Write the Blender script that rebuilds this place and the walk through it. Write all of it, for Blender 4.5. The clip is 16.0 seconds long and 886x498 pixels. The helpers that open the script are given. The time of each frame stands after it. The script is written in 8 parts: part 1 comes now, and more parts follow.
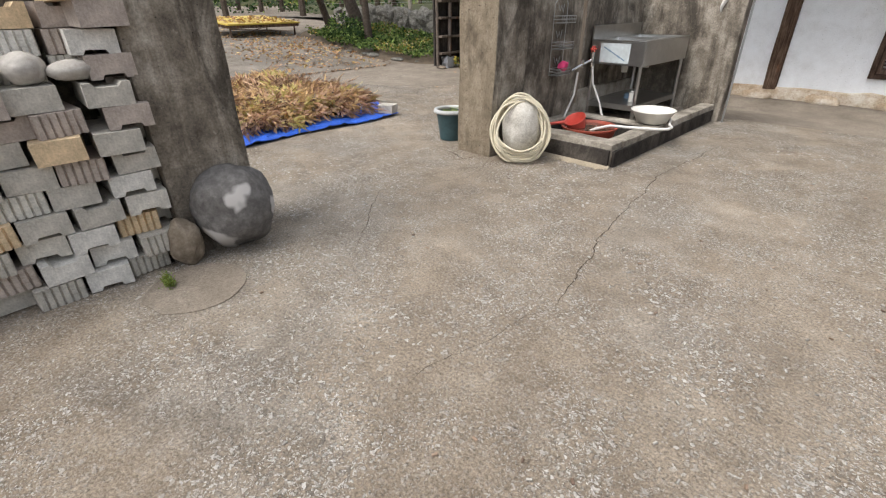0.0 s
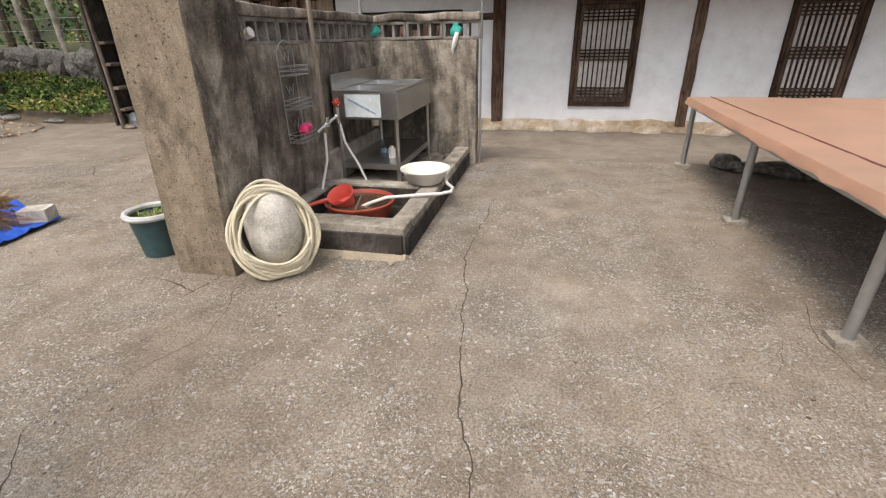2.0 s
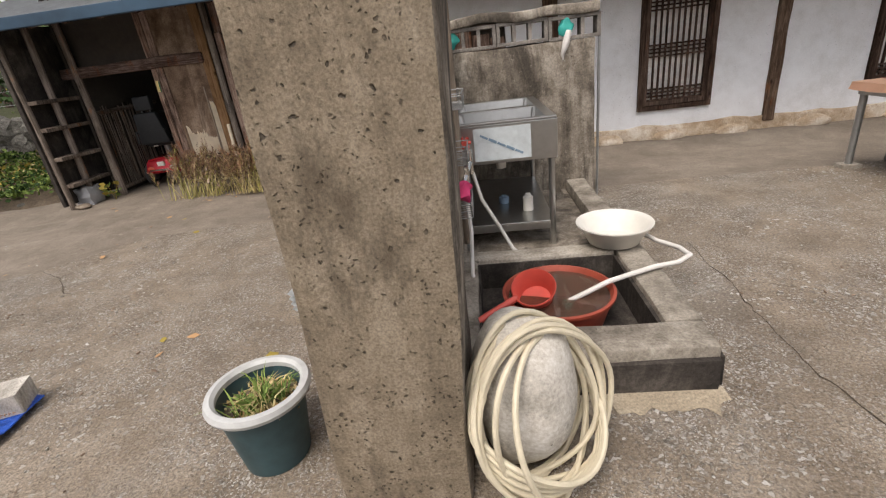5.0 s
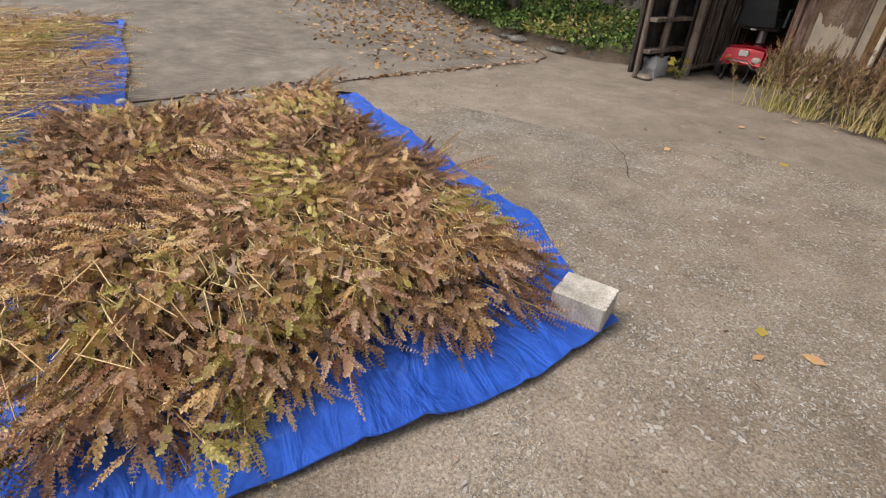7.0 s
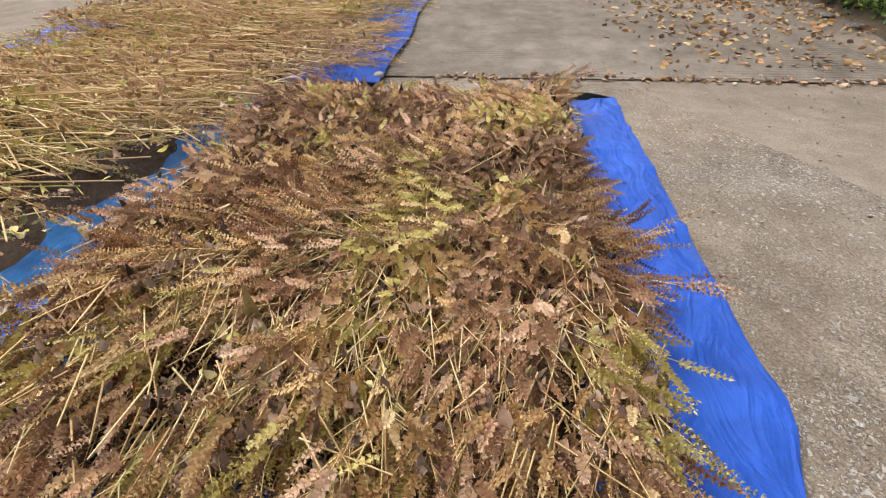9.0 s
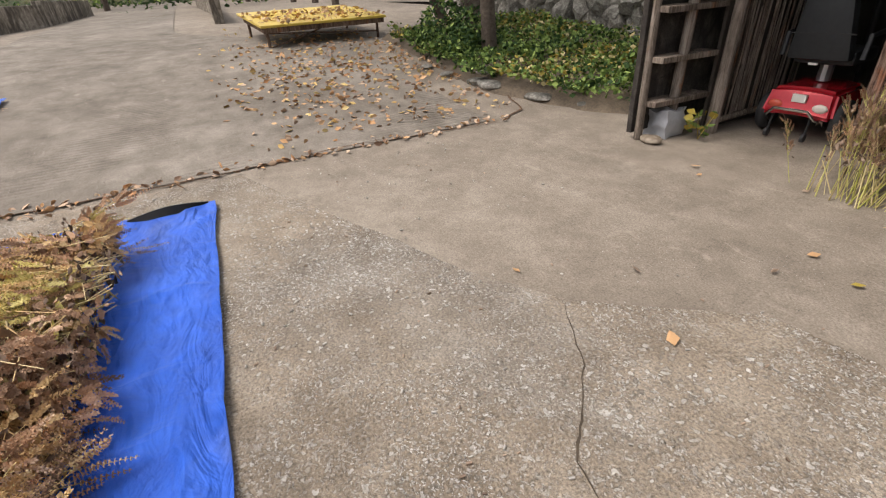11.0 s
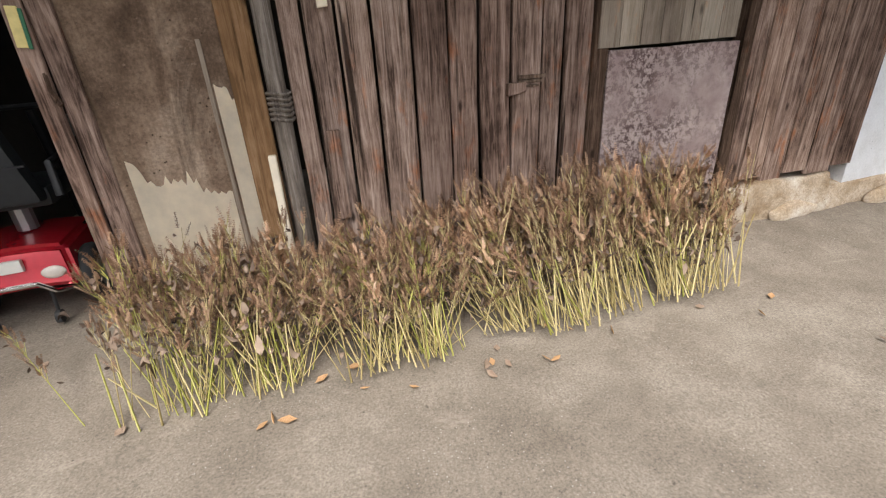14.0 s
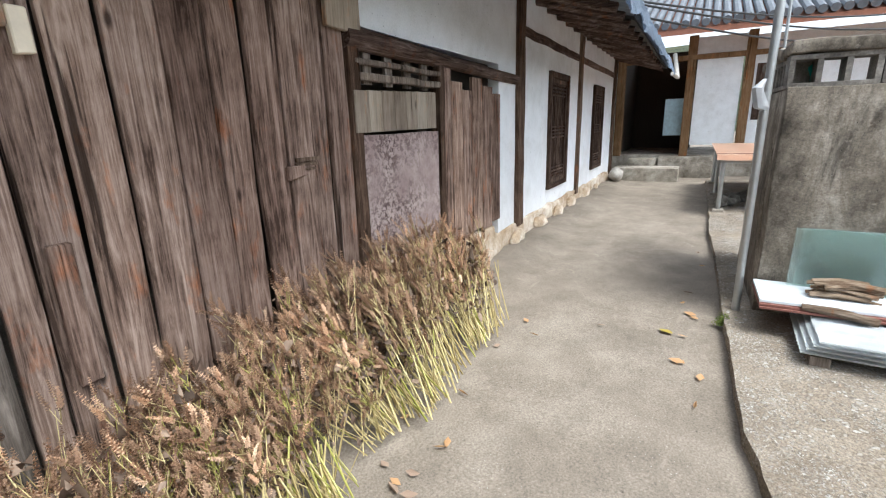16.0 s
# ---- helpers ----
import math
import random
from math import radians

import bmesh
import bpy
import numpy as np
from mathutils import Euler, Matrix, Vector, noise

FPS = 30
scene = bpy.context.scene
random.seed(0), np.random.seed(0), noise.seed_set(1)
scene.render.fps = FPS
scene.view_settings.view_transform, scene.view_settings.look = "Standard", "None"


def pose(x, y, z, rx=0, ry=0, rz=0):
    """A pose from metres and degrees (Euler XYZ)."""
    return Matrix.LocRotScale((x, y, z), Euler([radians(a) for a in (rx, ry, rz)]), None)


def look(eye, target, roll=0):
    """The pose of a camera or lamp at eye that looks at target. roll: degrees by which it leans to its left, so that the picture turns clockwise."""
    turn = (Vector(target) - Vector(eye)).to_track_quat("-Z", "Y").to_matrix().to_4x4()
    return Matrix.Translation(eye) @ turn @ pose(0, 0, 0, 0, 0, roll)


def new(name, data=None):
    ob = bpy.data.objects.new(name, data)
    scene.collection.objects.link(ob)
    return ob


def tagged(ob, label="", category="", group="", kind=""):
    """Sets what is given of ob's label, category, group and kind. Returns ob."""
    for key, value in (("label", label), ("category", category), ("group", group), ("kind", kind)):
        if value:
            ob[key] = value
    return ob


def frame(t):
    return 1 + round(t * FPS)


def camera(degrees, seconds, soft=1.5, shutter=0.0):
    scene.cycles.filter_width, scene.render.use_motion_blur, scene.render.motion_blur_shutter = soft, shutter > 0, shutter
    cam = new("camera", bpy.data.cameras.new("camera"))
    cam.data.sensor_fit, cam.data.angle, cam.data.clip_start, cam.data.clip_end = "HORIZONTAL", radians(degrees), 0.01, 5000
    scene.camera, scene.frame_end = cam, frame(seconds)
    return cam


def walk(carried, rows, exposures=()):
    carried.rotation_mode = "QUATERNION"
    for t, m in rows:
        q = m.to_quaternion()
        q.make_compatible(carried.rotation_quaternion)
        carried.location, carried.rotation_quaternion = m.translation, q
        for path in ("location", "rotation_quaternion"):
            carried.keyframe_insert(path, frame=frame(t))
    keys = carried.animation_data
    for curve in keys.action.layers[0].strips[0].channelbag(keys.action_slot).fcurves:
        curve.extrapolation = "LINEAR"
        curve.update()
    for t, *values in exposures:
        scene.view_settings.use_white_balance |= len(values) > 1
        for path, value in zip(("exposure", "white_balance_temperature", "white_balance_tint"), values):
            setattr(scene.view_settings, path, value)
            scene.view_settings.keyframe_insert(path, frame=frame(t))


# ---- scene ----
cam = camera(88.3, 16.0, soft=1.2)
PATH = [
    (0, (0.452, -0.071, 1.276), (-0.815, 1.153, 0.329), -0.8),
    (0.5, (0.323, 0.199, 1.315), (-0.582, 1.712, 0.369), -1.3),
    (1, (0.149, 0.535, 1.352), (-0.543, 2.175, 0.439), -0.9),
    (1.5, (-0.107, 0.799, 1.33), (-0.624, 2.52, 0.452), -0.9),
    (2, (-0.409, 1.006, 1.345), (-0.824, 2.768, 0.493), -1.2),
    (2.5, (-0.689, 1.255, 1.362), (-0.998, 3.044, 0.522), -1.7),
    (3, (-0.991, 1.463, 1.339), (-1.2, 3.271, 0.512), -2.3),
    (3.2, (-1.12, 1.531, 1.339), (-1.293, 3.352, 0.53), -2.7),
    (5.3, (-2.287, 2.216, 1.317), (-2.545, 4.04, 0.537), -8.8),
    (5.5, (-2.403, 2.247, 1.328), (-2.799, 4.021, 0.494), -8.8),
    (6, (-2.776, 2.337, 1.266), (-3.577, 3.922, 0.346), -5.9),
    (6.5, (-3.186, 2.382, 1.235), (-4.388, 3.638, 0.248), -2.2),
    (7, (-3.488, 2.496, 1.199), (-4.949, 3.342, 0.127), 1.0),
    (7.5, (-3.788, 2.59, 1.143), (-5.329, 3.134, -0.011), 1.5),
    (8, (-4.033, 2.717, 1.129), (-5.611, 3.019, -0.063), 0.1),
    (8.2, (-4.11, 2.798, 1.109), (-5.707, 2.993, -0.078), -0.4),
    (9.25, (-4.27, 3.3, 1.13), (-5.93, 3.02, 0.04), -1.0),
    (10.3, (-4.504, 3.853, 1.187), (-6.221, 3.467, 0.236), -1.5),
    (10.5, (-4.577, 3.911, 1.207), (-6.326, 3.882, 0.235), -1.6),
    (11, (-4.684, 4.269, 1.263), (-6.255, 4.999, 0.262), -3.9),
    (11.5, (-4.775, 4.655, 1.271), (-5.915, 5.957, 0.268), -4.6),
    (12, (-4.764, 5.002, 1.33), (-5.415, 6.637, 0.381), -3.9),
    (12.5, (-4.765, 5.27, 1.294), (-4.869, 7.077, 0.444), -3.0),
    (13, (-4.858, 5.511, 1.241), (-4.527, 7.326, 0.467), -2.3),
    (13.5, (-4.975, 5.771, 1.238), (-4.56, 7.545, 0.414), -2.7),
    (14, (-5.207, 5.953, 1.232), (-4.763, 7.71, 0.385), -3.3),
    (14.5, (-5.512, 6.124, 1.216), (-5.023, 7.879, 0.391), -3.5),
    (15, (-5.695, 6.374, 1.132), (-4.931, 8.074, 0.408), -3.2),
    (15.5, (-5.703, 6.571, 1.137), (-4.412, 7.964, 0.509), -2.5),
    (16, (-5.716, 6.606, 1.152), (-4.026, 7.541, 0.633), -1.7),
]
walk(cam, [(t, look(eye, target, roll)) for t, eye, target, roll in PATH],
     exposures=[(0.0, 0.78, 6500, 10), (2.5, 0.72, 6800, 13), (5.5, 0.45, 6850, 14), (7.0, 0.5, 6800, 13), (10.3, 0.78, 6800, 13), (11.2, 0.76, 6800, 13), (12.0, 0.7, 6700, 12), (13.0, 1.12, 6550, 10), (14.2, 1.08, 6500, 10), (15.0, 1.28, 6400, 8), (16.0, 1.38, 6000, 6)])

# ---- daylight: bright overcast sky, a wide weak sun ----
world = bpy.data.worlds.new("overcast_sky")
scene.world = world
world.use_nodes = True
wn, wl = world.node_tree.nodes, world.node_tree.links
wn.clear()
sky = wn.new("ShaderNodeTexSky")
sky.sky_type = "NISHITA"
sky.sun_disc = False
sky.sun_elevation, sky.sun_rotation = radians(60), radians(200)
sky.air_density, sky.dust_density = 1.0, 3.0
grey = wn.new("ShaderNodeHueSaturation")
grey.inputs["Saturation"].default_value = 0.3
back = wn.new("ShaderNodeBackground")
back.inputs["Strength"].default_value = 0.15
wout = wn.new("ShaderNodeOutputWorld")
wl.new(sky.outputs[0], grey.inputs["Color"])
wl.new(grey.outputs[0], back.inputs[0])
wl.new(back.outputs[0], wout.inputs[0])
sun_data = bpy.data.lights.new("sun", "SUN")
sun_data.energy, sun_data.angle, sun_data.color = 1.3, radians(25), (1.0, 0.95, 0.88)
sun = new("sun", sun_data)
sun.matrix_world = look((-2.0, -4.5, 9.0), (0, 0, 0))


# ---- material tools ----
class Nodes:
    """A small wrapper to write node trees in few lines."""

    def __init__(self, name):
        self.mat = bpy.data.materials.new(name)
        self.mat.use_nodes = True
        self.tree = self.mat.node_tree
        self.b = self.tree.nodes["Principled BSDF"]
        self.co = self.add("ShaderNodeTexCoord").outputs["Object"]

    def add(self, kind, **sets):
        n = self.tree.nodes.new(kind)
        for k, v in sets.items():
            if k in n.inputs:
                n.inputs[k].default_value = v
        return n

    def link(self, a, b):
        self.tree.links.new(a, b)

    def scaled(self, sx, sy, sz, src=None):
        n = self.add("ShaderNodeMapping")
        n.inputs["Scale"].default_value = (sx, sy, sz)
        self.link(src or self.co, n.inputs["Vector"])
        return n.outputs[0]

    def noise(self, scale, detail=4.0, rough=0.6, src=None, distort=0.0):
        n = self.add("ShaderNodeTexNoise", Scale=scale, Detail=detail, Roughness=rough, Distortion=distort)
        self.link(src or self.co, n.inputs["Vector"])
        return n.outputs["Fac"]

    def cells(self, scale, feature="F1", src=None, out="Distance"):
        n = self.add("ShaderNodeTexVoronoi", Scale=scale)
        n.feature = feature
        self.link(src or self.co, n.inputs["Vector"])
        return n.outputs[out]

    def ramp(self, fac, stops, mode="LINEAR"):
        n = self.add("ShaderNodeValToRGB")
        n.color_ramp.interpolation = mode
        els = n.color_ramp.elements
        while len(els) < len(stops):
            els.new(0.5)
        for e, (p, c) in zip(els, stops):
            e.position = p
            e.color = (c, c, c, 1) if isinstance(c, (int, float)) else (*c, 1)
        self.link(fac, n.inputs[0])
        return n.outputs[0]

    def mix(self, fac, a, b, blend="MIX"):
        n = self.add("ShaderNodeMix")
        n.data_type, n.blend_type = "RGBA", blend
        for sock, v in ((n.inputs[0], fac), (n.inputs[6], a), (n.inputs[7], b)):
            if isinstance(v, (int, float)):
                sock.default_value = v
            elif isinstance(v, tuple):
                sock.default_value = (*v, 1)
            else:
                self.link(v, sock)
        return n.outputs[2]

    def math(self, op, a, b=0.0):
        n = self.add("ShaderNodeMath")
        n.operation = op
        for sock, v in ((n.inputs[0], a), (n.inputs[1], b)):
            if isinstance(v, (int, float)):
                sock.default_value = v
            else:
                self.link(v, sock)
        return n.outputs[0]

    def rand(self):
        return self.add("ShaderNodeObjectInfo").outputs["Random"]

    def island(self):
        return self.add("ShaderNodeNewGeometry").outputs["Random Per Island"]

    def done(self, color, rough=0.8, bump=None, depth=0.005, metal=0.0, spec=None, strength=1.0):
        b = self.b
        for sock, v in ((b.inputs["Base Color"], color), (b.inputs["Roughness"], rough), (b.inputs["Metallic"], metal)):
            if isinstance(v, (int, float)):
                sock.default_value = v
            elif isinstance(v, tuple):
                sock.default_value = (*v, 1)
            else:
                self.link(v, sock)
        if spec is not None:
            b.inputs["Specular IOR Level"].default_value = spec
        if bump is not None:
            n = self.add("ShaderNodeBump", Distance=depth, Strength=strength)
            self.link(bump, n.inputs["Height"])
            self.link(n.outputs[0], b.inputs["Normal"])
        return self.mat


def plain(name, c, rough=0.6, metal=0.0, vary=0.25, scale=18.0, depth=0.001, by_object=False):
    """One colour with two scales of variation and a fine relief."""
    n = Nodes(name)
    fine, wide = n.noise(scale, 6), n.noise(scale * 0.12, 3)
    f = n.mix(0.45, fine, wide)
    if by_object:
        f = n.mix(0.5, f, n.rand())
    lo, hi = tuple(v * (1 - vary) for v in c), tuple(min(1, v * (1 + vary)) for v in c)
    return n.done(n.ramp(f, [(0.3, lo), (0.7, hi)]), rough, fine, depth, metal)


def aggregate_concrete():
    """Worn cement with exposed pebbles of three sizes, in dense and bare patches."""
    n = Nodes("aggregate_concrete")
    wide, mid, fine = n.noise(0.55, 5, 0.6), n.noise(4, 6), n.noise(85, 6, 0.75)
    cement = n.ramp(n.mix(0.55, wide, mid), [(0.36, (0.185, 0.147, 0.108)), (0.5, (0.275, 0.226, 0.172)), (0.64, (0.38, 0.322, 0.255))])
    cement = n.mix(n.ramp(n.noise(0.7, 4, 0.55, distort=0.8), [(0.52, 0.0), (0.64, 0.5)]), cement, n.mix(1.0, cement, (0.86, 0.95, 1.08), "MULTIPLY"))
    cement = n.mix(0.75, cement, n.ramp(fine, [(0.32, 0.08), (0.68, 0.92)]), "OVERLAY")
    pores = n.ramp(n.noise(38, 5, 0.7), [(0.33, 1.0), (0.4, 0.0)])
    cement = n.mix(n.math("MULTIPLY", pores, 0.6), cement, (0.05, 0.042, 0.034))
    out = cement
    bump = n.math("MULTIPLY", fine, 0.45)
    for sc, lim, low, seed in ((40, 0.4, 0.4, 0.0), (70, 0.42, 0.4, 3.7), (130, 0.46, 0.38, 8.1)):
        off = n.add("ShaderNodeMapping")
        off.inputs["Location"].default_value = (seed, seed * 2, 0)
        n.link(n.co, off.inputs["Vector"])
        wob = n.mix(0.05, off.outputs[0], n.add_color_noise(off.outputs[0], 32))
        d = n.cells(sc, src=wob)
        tone = n.cells(sc, src=wob, out="Color")
        edge = n.ramp(d, [(lim - 0.05, 1.0), (lim, 0.0)])
        rim = n.ramp(d, [(lim - 0.02, 0.0), (lim + 0.02, 1.0), (lim + 0.12, 0.0)])
        patch = n.ramp(n.noise(0.9 if sc == 40 else 1.7, 5), [(0.42, 0.12), (0.58, 1.0)])
        pick = n.ramp(tone, [(low, 0.0), (low + 0.04, 1.0)])
        keep = n.math("MULTIPLY", patch, pick)
        m = n.math("MULTIPLY", edge, keep)
        stone = n.ramp(tone, [(0.42, (0.14, 0.125, 0.11)), (0.54, (0.35, 0.315, 0.27)), (0.68, (0.5, 0.47, 0.425)), (0.86, (0.72, 0.695, 0.66))])
        out = n.mix(n.math("MULTIPLY", n.math("MULTIPLY", rim, keep), 0.35), out, (0.06, 0.05, 0.042))
        out = n.mix(n.math("MULTIPLY", m, 0.8), out, stone)
        bump = n.math("ADD", bump, n.math("MULTIPLY", m, 0.6))
    stain = n.ramp(n.noise(0.8, 6, 0.65, distort=0.6), [(0.56, 1.0), (0.7, 0.7)])
    out = n.mix(1.0, out, stain, "MULTIPLY")
    return n.done(out, 0.92, bump, 0.014, spec=0.25)


def _color_noise(self, src, scale):
    n = self.add("ShaderNodeTexNoise", Scale=scale, Detail=2.0)
    self.link(src, n.inputs["Vector"])
    return n.outputs["Color"]


Nodes.add_color_noise = _color_noise


def smooth_concrete(name, dark, mid, light, lines=False):
    """Trowelled concrete: faint clouds, fine grit, pale scuffs and dark pores."""
    n = Nodes(name)
    wide, m, fine = n.noise(0.35, 6, 0.62, distort=0.4), n.noise(3.1, 8, 0.7), n.noise(110, 6, 0.75)
    c = n.ramp(n.mix(0.55, wide, m), [(0.36, dark), (0.5, mid), (0.64, light)])
    c = n.mix(0.6, c, n.ramp(fine, [(0.32, 0.15), (0.68, 0.85)]), "OVERLAY")
    scuff = n.ramp(n.noise(5.5, 7, 0.72, src=n.scaled(0.7, 1.5, 1.0), distort=0.9), [(0.6, 0.0), (0.68, 0.55)])
    c = n.mix(scuff, c, tuple(v * 1.15 for v in light))
    chips = n.math("MULTIPLY", n.ramp(n.cells(48), [(0.1, 1.0), (0.15, 0.0)]), n.ramp(n.noise(2.2, 4), [(0.5, 0.0), (0.62, 0.8)]))
    c = n.mix(chips, c, (0.46, 0.43, 0.39))
    pores = n.ramp(n.noise(30, 6, 0.7), [(0.3, 0.7), (0.37, 0.0)])
    c = n.mix(pores, c, tuple(v * 0.4 for v in dark))
    stain = n.ramp(n.noise(0.6, 6, 0.7, src=n.scaled(1.0, 1.6, 1.0)), [(0.54, 1.0), (0.7, 0.74)])
    c = n.mix(1.0, c, stain, "MULTIPLY")
    bump = n.math("ADD", n.math("MULTIPLY", fine, 0.2), n.math("MULTIPLY", m, 0.6))
    if lines:
        w = n.add("ShaderNodeTexWave", Scale=5.0, Distortion=1.2, Detail=2.0)
        n.link(n.scaled(1.0, 0.02, 1.0), w.inputs["Vector"])
        patch = n.ramp(n.noise(0.5, 3), [(0.5, 0.0), (0.6, 1.0)])
        bump = n.math("ADD", bump, n.math("MULTIPLY", n.math("MULTIPLY", w.outputs["Fac"], patch), 2.4))
    return n.done(c, 0.9, bump, 0.005, spec=0.25)


def weathered_wall(name, dark, mid, light, streak=True):
    """Old cast concrete: pits, rain streaks running down, lichen specks."""
    n = Nodes(name)
    wide, m, fine = n.noise(1.3, 6, 0.62), n.noise(7, 6, 0.65), n.noise(75, 5, 0.7)
    f = n.mix(0.45, wide, m)
    if streak:
        run = n.noise(2.0, 7, 0.68, src=n.scaled(2.2, 2.2, 0.4), distort=0.9)
        f = n.mix(0.35, f, run)
    c = n.ramp(f, [(0.4, dark), (0.5, mid), (0.6, light)])
    if streak:
        algae = n.ramp(n.noise(1.5, 8, 0.7, src=n.scaled(1.7, 1.7, 0.45), distort=1.0), [(0.51, 0.0), (0.61, 0.8)])
        c = n.mix(algae, c, dark)
        lichen = n.ramp(n.noise(26, 5, 0.65), [(0.62, 0.0), (0.7, 0.4)])
        c = n.mix(lichen, c, light)
    c = n.mix(0.55, c, n.ramp(fine, [(0.3, 0.2), (0.7, 0.8)]), "OVERLAY")
    pits = n.ramp(n.cells(26), [(0.06, 1.0), (0.11, 0.0)])
    rare = n.ramp(n.noise(3.0, 3), [(0.44, 0.0), (0.54, 1.0)])
    p = n.math("MULTIPLY", pits, rare)
    c = n.mix(n.math("MULTIPLY", p, 0.8), c, tuple(v * 0.35 for v in dark))
    bump = n.math("SUBTRACT", n.math("ADD", n.math("MULTIPLY", fine, 0.35), n.math("MULTIPLY", m, 0.6)), p)
    return n.done(c, 0.93, bump, 0.007, spec=0.2)


def old_plank(name, dark, mid, light, axis="z", by="object"):
    """Weathered board: fine and broad grain, drying splits, knots, a few rusty flecks, varied board by board."""
    n = Nodes(name)
    fine_sc = {"z": (1, 1, 0.025), "x": (0.025, 1, 1), "y": (1, 0.025, 1)}[axis]
    sc = {"z": (1, 1, 0.07), "x": (0.07, 1, 1), "y": (1, 0.07, 1)}[axis]
    who = n.rand() if by == "object" else n.island()
    shift = n.add("ShaderNodeVectorMath")
    shift.operation = "ADD"
    comb = n.add("ShaderNodeCombineXYZ")
    for i in range(3):
        n.link(n.math("MULTIPLY", who, 13.7 * (i + 1)), comb.inputs[i])
    n.link(n.co, shift.inputs[0])
    n.link(comb.outputs[0], shift.inputs[1])
    co = shift.outputs[0]
    fine = n.noise(150, 5, 0.7, src=n.scaled(*fine_sc, src=co), distort=0.5)
    grain = n.noise(38, 8, 0.7, src=n.scaled(*sc, src=co), distort=1.1)
    broad = n.noise(7, 5, 0.6, src=n.scaled(*sc, src=co), distort=0.4)
    patch = n.noise(3.6, 6, 0.65, src=co)
    f = n.mix(0.4, n.mix(0.3, grain, fine), n.mix(0.5, broad, patch))
    c = n.ramp(f, [(0.42, dark), (0.5, mid), (0.58, light)])
    split = n.ramp(n.noise(24, 4, 0.5, src=n.scaled(*fine_sc, src=co)), [(0.3, 1.0), (0.345, 0.0)])
    c = n.mix(n.math("MULTIPLY", split, 0.85), c, tuple(v * 0.3 for v in dark))
    knot = n.cells(2.6, src=n.scaled(2.2, 0.2, 1.0, src=co))
    c = n.mix(n.ramp(knot, [(0.04, 0.9), (0.1, 0.0)]), c, tuple(v * 0.6 for v in dark))
    rust = n.ramp(n.noise(4.5, 5, 0.65, src=n.scaled(2, 2, 0.7, src=co)), [(0.59, 0.0), (0.7, 0.8)])
    c = n.mix(rust, c, n.mix(1.0, c, (1.4, 0.82, 0.5), "MULTIPLY"))
    c = n.mix(0.7, c, n.ramp(who, [(0.0, (0.6, 0.5, 0.45)), (0.35, (0.95, 0.82, 0.75)), (0.7, (1.1, 1.04, 1.0)), (1.0, (1.35, 1.2, 1.08))]), "MULTIPLY")
    return n.done(c, 0.92, n.math("SUBTRACT", f, split), 0.009, spec=0.08)


def pitted_concrete(name, dark, mid, light):
    """Beige cast concrete with blow holes, sandy grain and faint rain stains."""
    n = Nodes(name)
    wide, m, sand = n.noise(1.6, 6, 0.65), n.noise(9, 7, 0.7), n.noise(120, 6, 0.75)
    run = n.noise(1.7, 7, 0.68, src=n.scaled(4.0, 4.0, 0.35), distort=0.5)
    c = n.ramp(n.mix(0.3, n.mix(0.5, wide, m), run), [(0.36, dark), (0.5, mid), (0.62, light)])
    c = n.mix(0.6, c, n.ramp(sand, [(0.32, 0.15), (0.68, 0.85)]), "OVERLAY")
    moss = n.ramp(n.noise(2.1, 9, 0.75, src=n.scaled(1.8, 1.8, 0.7)), [(0.55, 0.0), (0.66, 0.6)])
    c = n.mix(moss, c, tuple(v * 0.6 for v in dark))
    wob = n.mix(0.04, n.co, n.add_color_noise(n.co, 30))
    holes = n.math("MULTIPLY", n.ramp(n.cells(24, src=wob), [(0.1, 1.0), (0.16, 0.0)]), n.ramp(n.noise(3.4, 4), [(0.42, 0.0), (0.52, 1.0)]))
    specks = n.math("MULTIPLY", n.ramp(n.cells(55, src=wob), [(0.16, 1.0), (0.24, 0.0)]), n.ramp(n.noise(6, 4), [(0.45, 0.0), (0.56, 0.9)]))
    p = n.math("MAXIMUM", holes, specks)
    c = n.mix(n.math("MULTIPLY", p, 0.85), c, (0.05, 0.042, 0.034))
    bump = n.math("SUBTRACT", n.math("ADD", n.math("MULTIPLY", sand, 0.4), n.math("MULTIPLY", m, 0.5)), p)
    return n.done(c, 0.93, bump, 0.007, spec=0.2)


M = {}
M["yard"] = aggregate_concrete()
M["path"] = smooth_concrete("path_concrete", (0.16, 0.134, 0.106), (0.224, 0.19, 0.153), (0.3, 0.26, 0.214))
M["road"] = smooth_concrete("road_concrete", (0.115, 0.098, 0.079), (0.19, 0.166, 0.138), (0.28, 0.25, 0.213), lines=True)
M["pillar"] = pitted_concrete("pillar_concrete", (0.12, 0.095, 0.067), (0.255, 0.208, 0.15), (0.37, 0.312, 0.238))
M["oldwall"] = weathered_wall("stained_wall_concrete", (0.055, 0.047, 0.038), (0.2, 0.172, 0.138), (0.42, 0.378, 0.318))
# near-black for damp basin fronts, pool faces and shade behind the shed rails
M["damp"] = weathered_wall("damp_and_shade_black", (0.025, 0.022, 0.02), (0.06, 0.052, 0.045), (0.13, 0.115, 0.1))
M["curb"] = weathered_wall("curb_concrete", (0.15, 0.13, 0.105), (0.3, 0.27, 0.225), (0.44, 0.405, 0.35), streak=False)
M["plaster"] = weathered_wall("white_plaster", (0.74, 0.75, 0.755), (0.81, 0.825, 0.84), (0.86, 0.88, 0.9), streak=False)
M["mud"] = weathered_wall("mud_plaster", (0.36, 0.26, 0.165), (0.54, 0.44, 0.33), (0.72, 0.66, 0.57), streak=False)
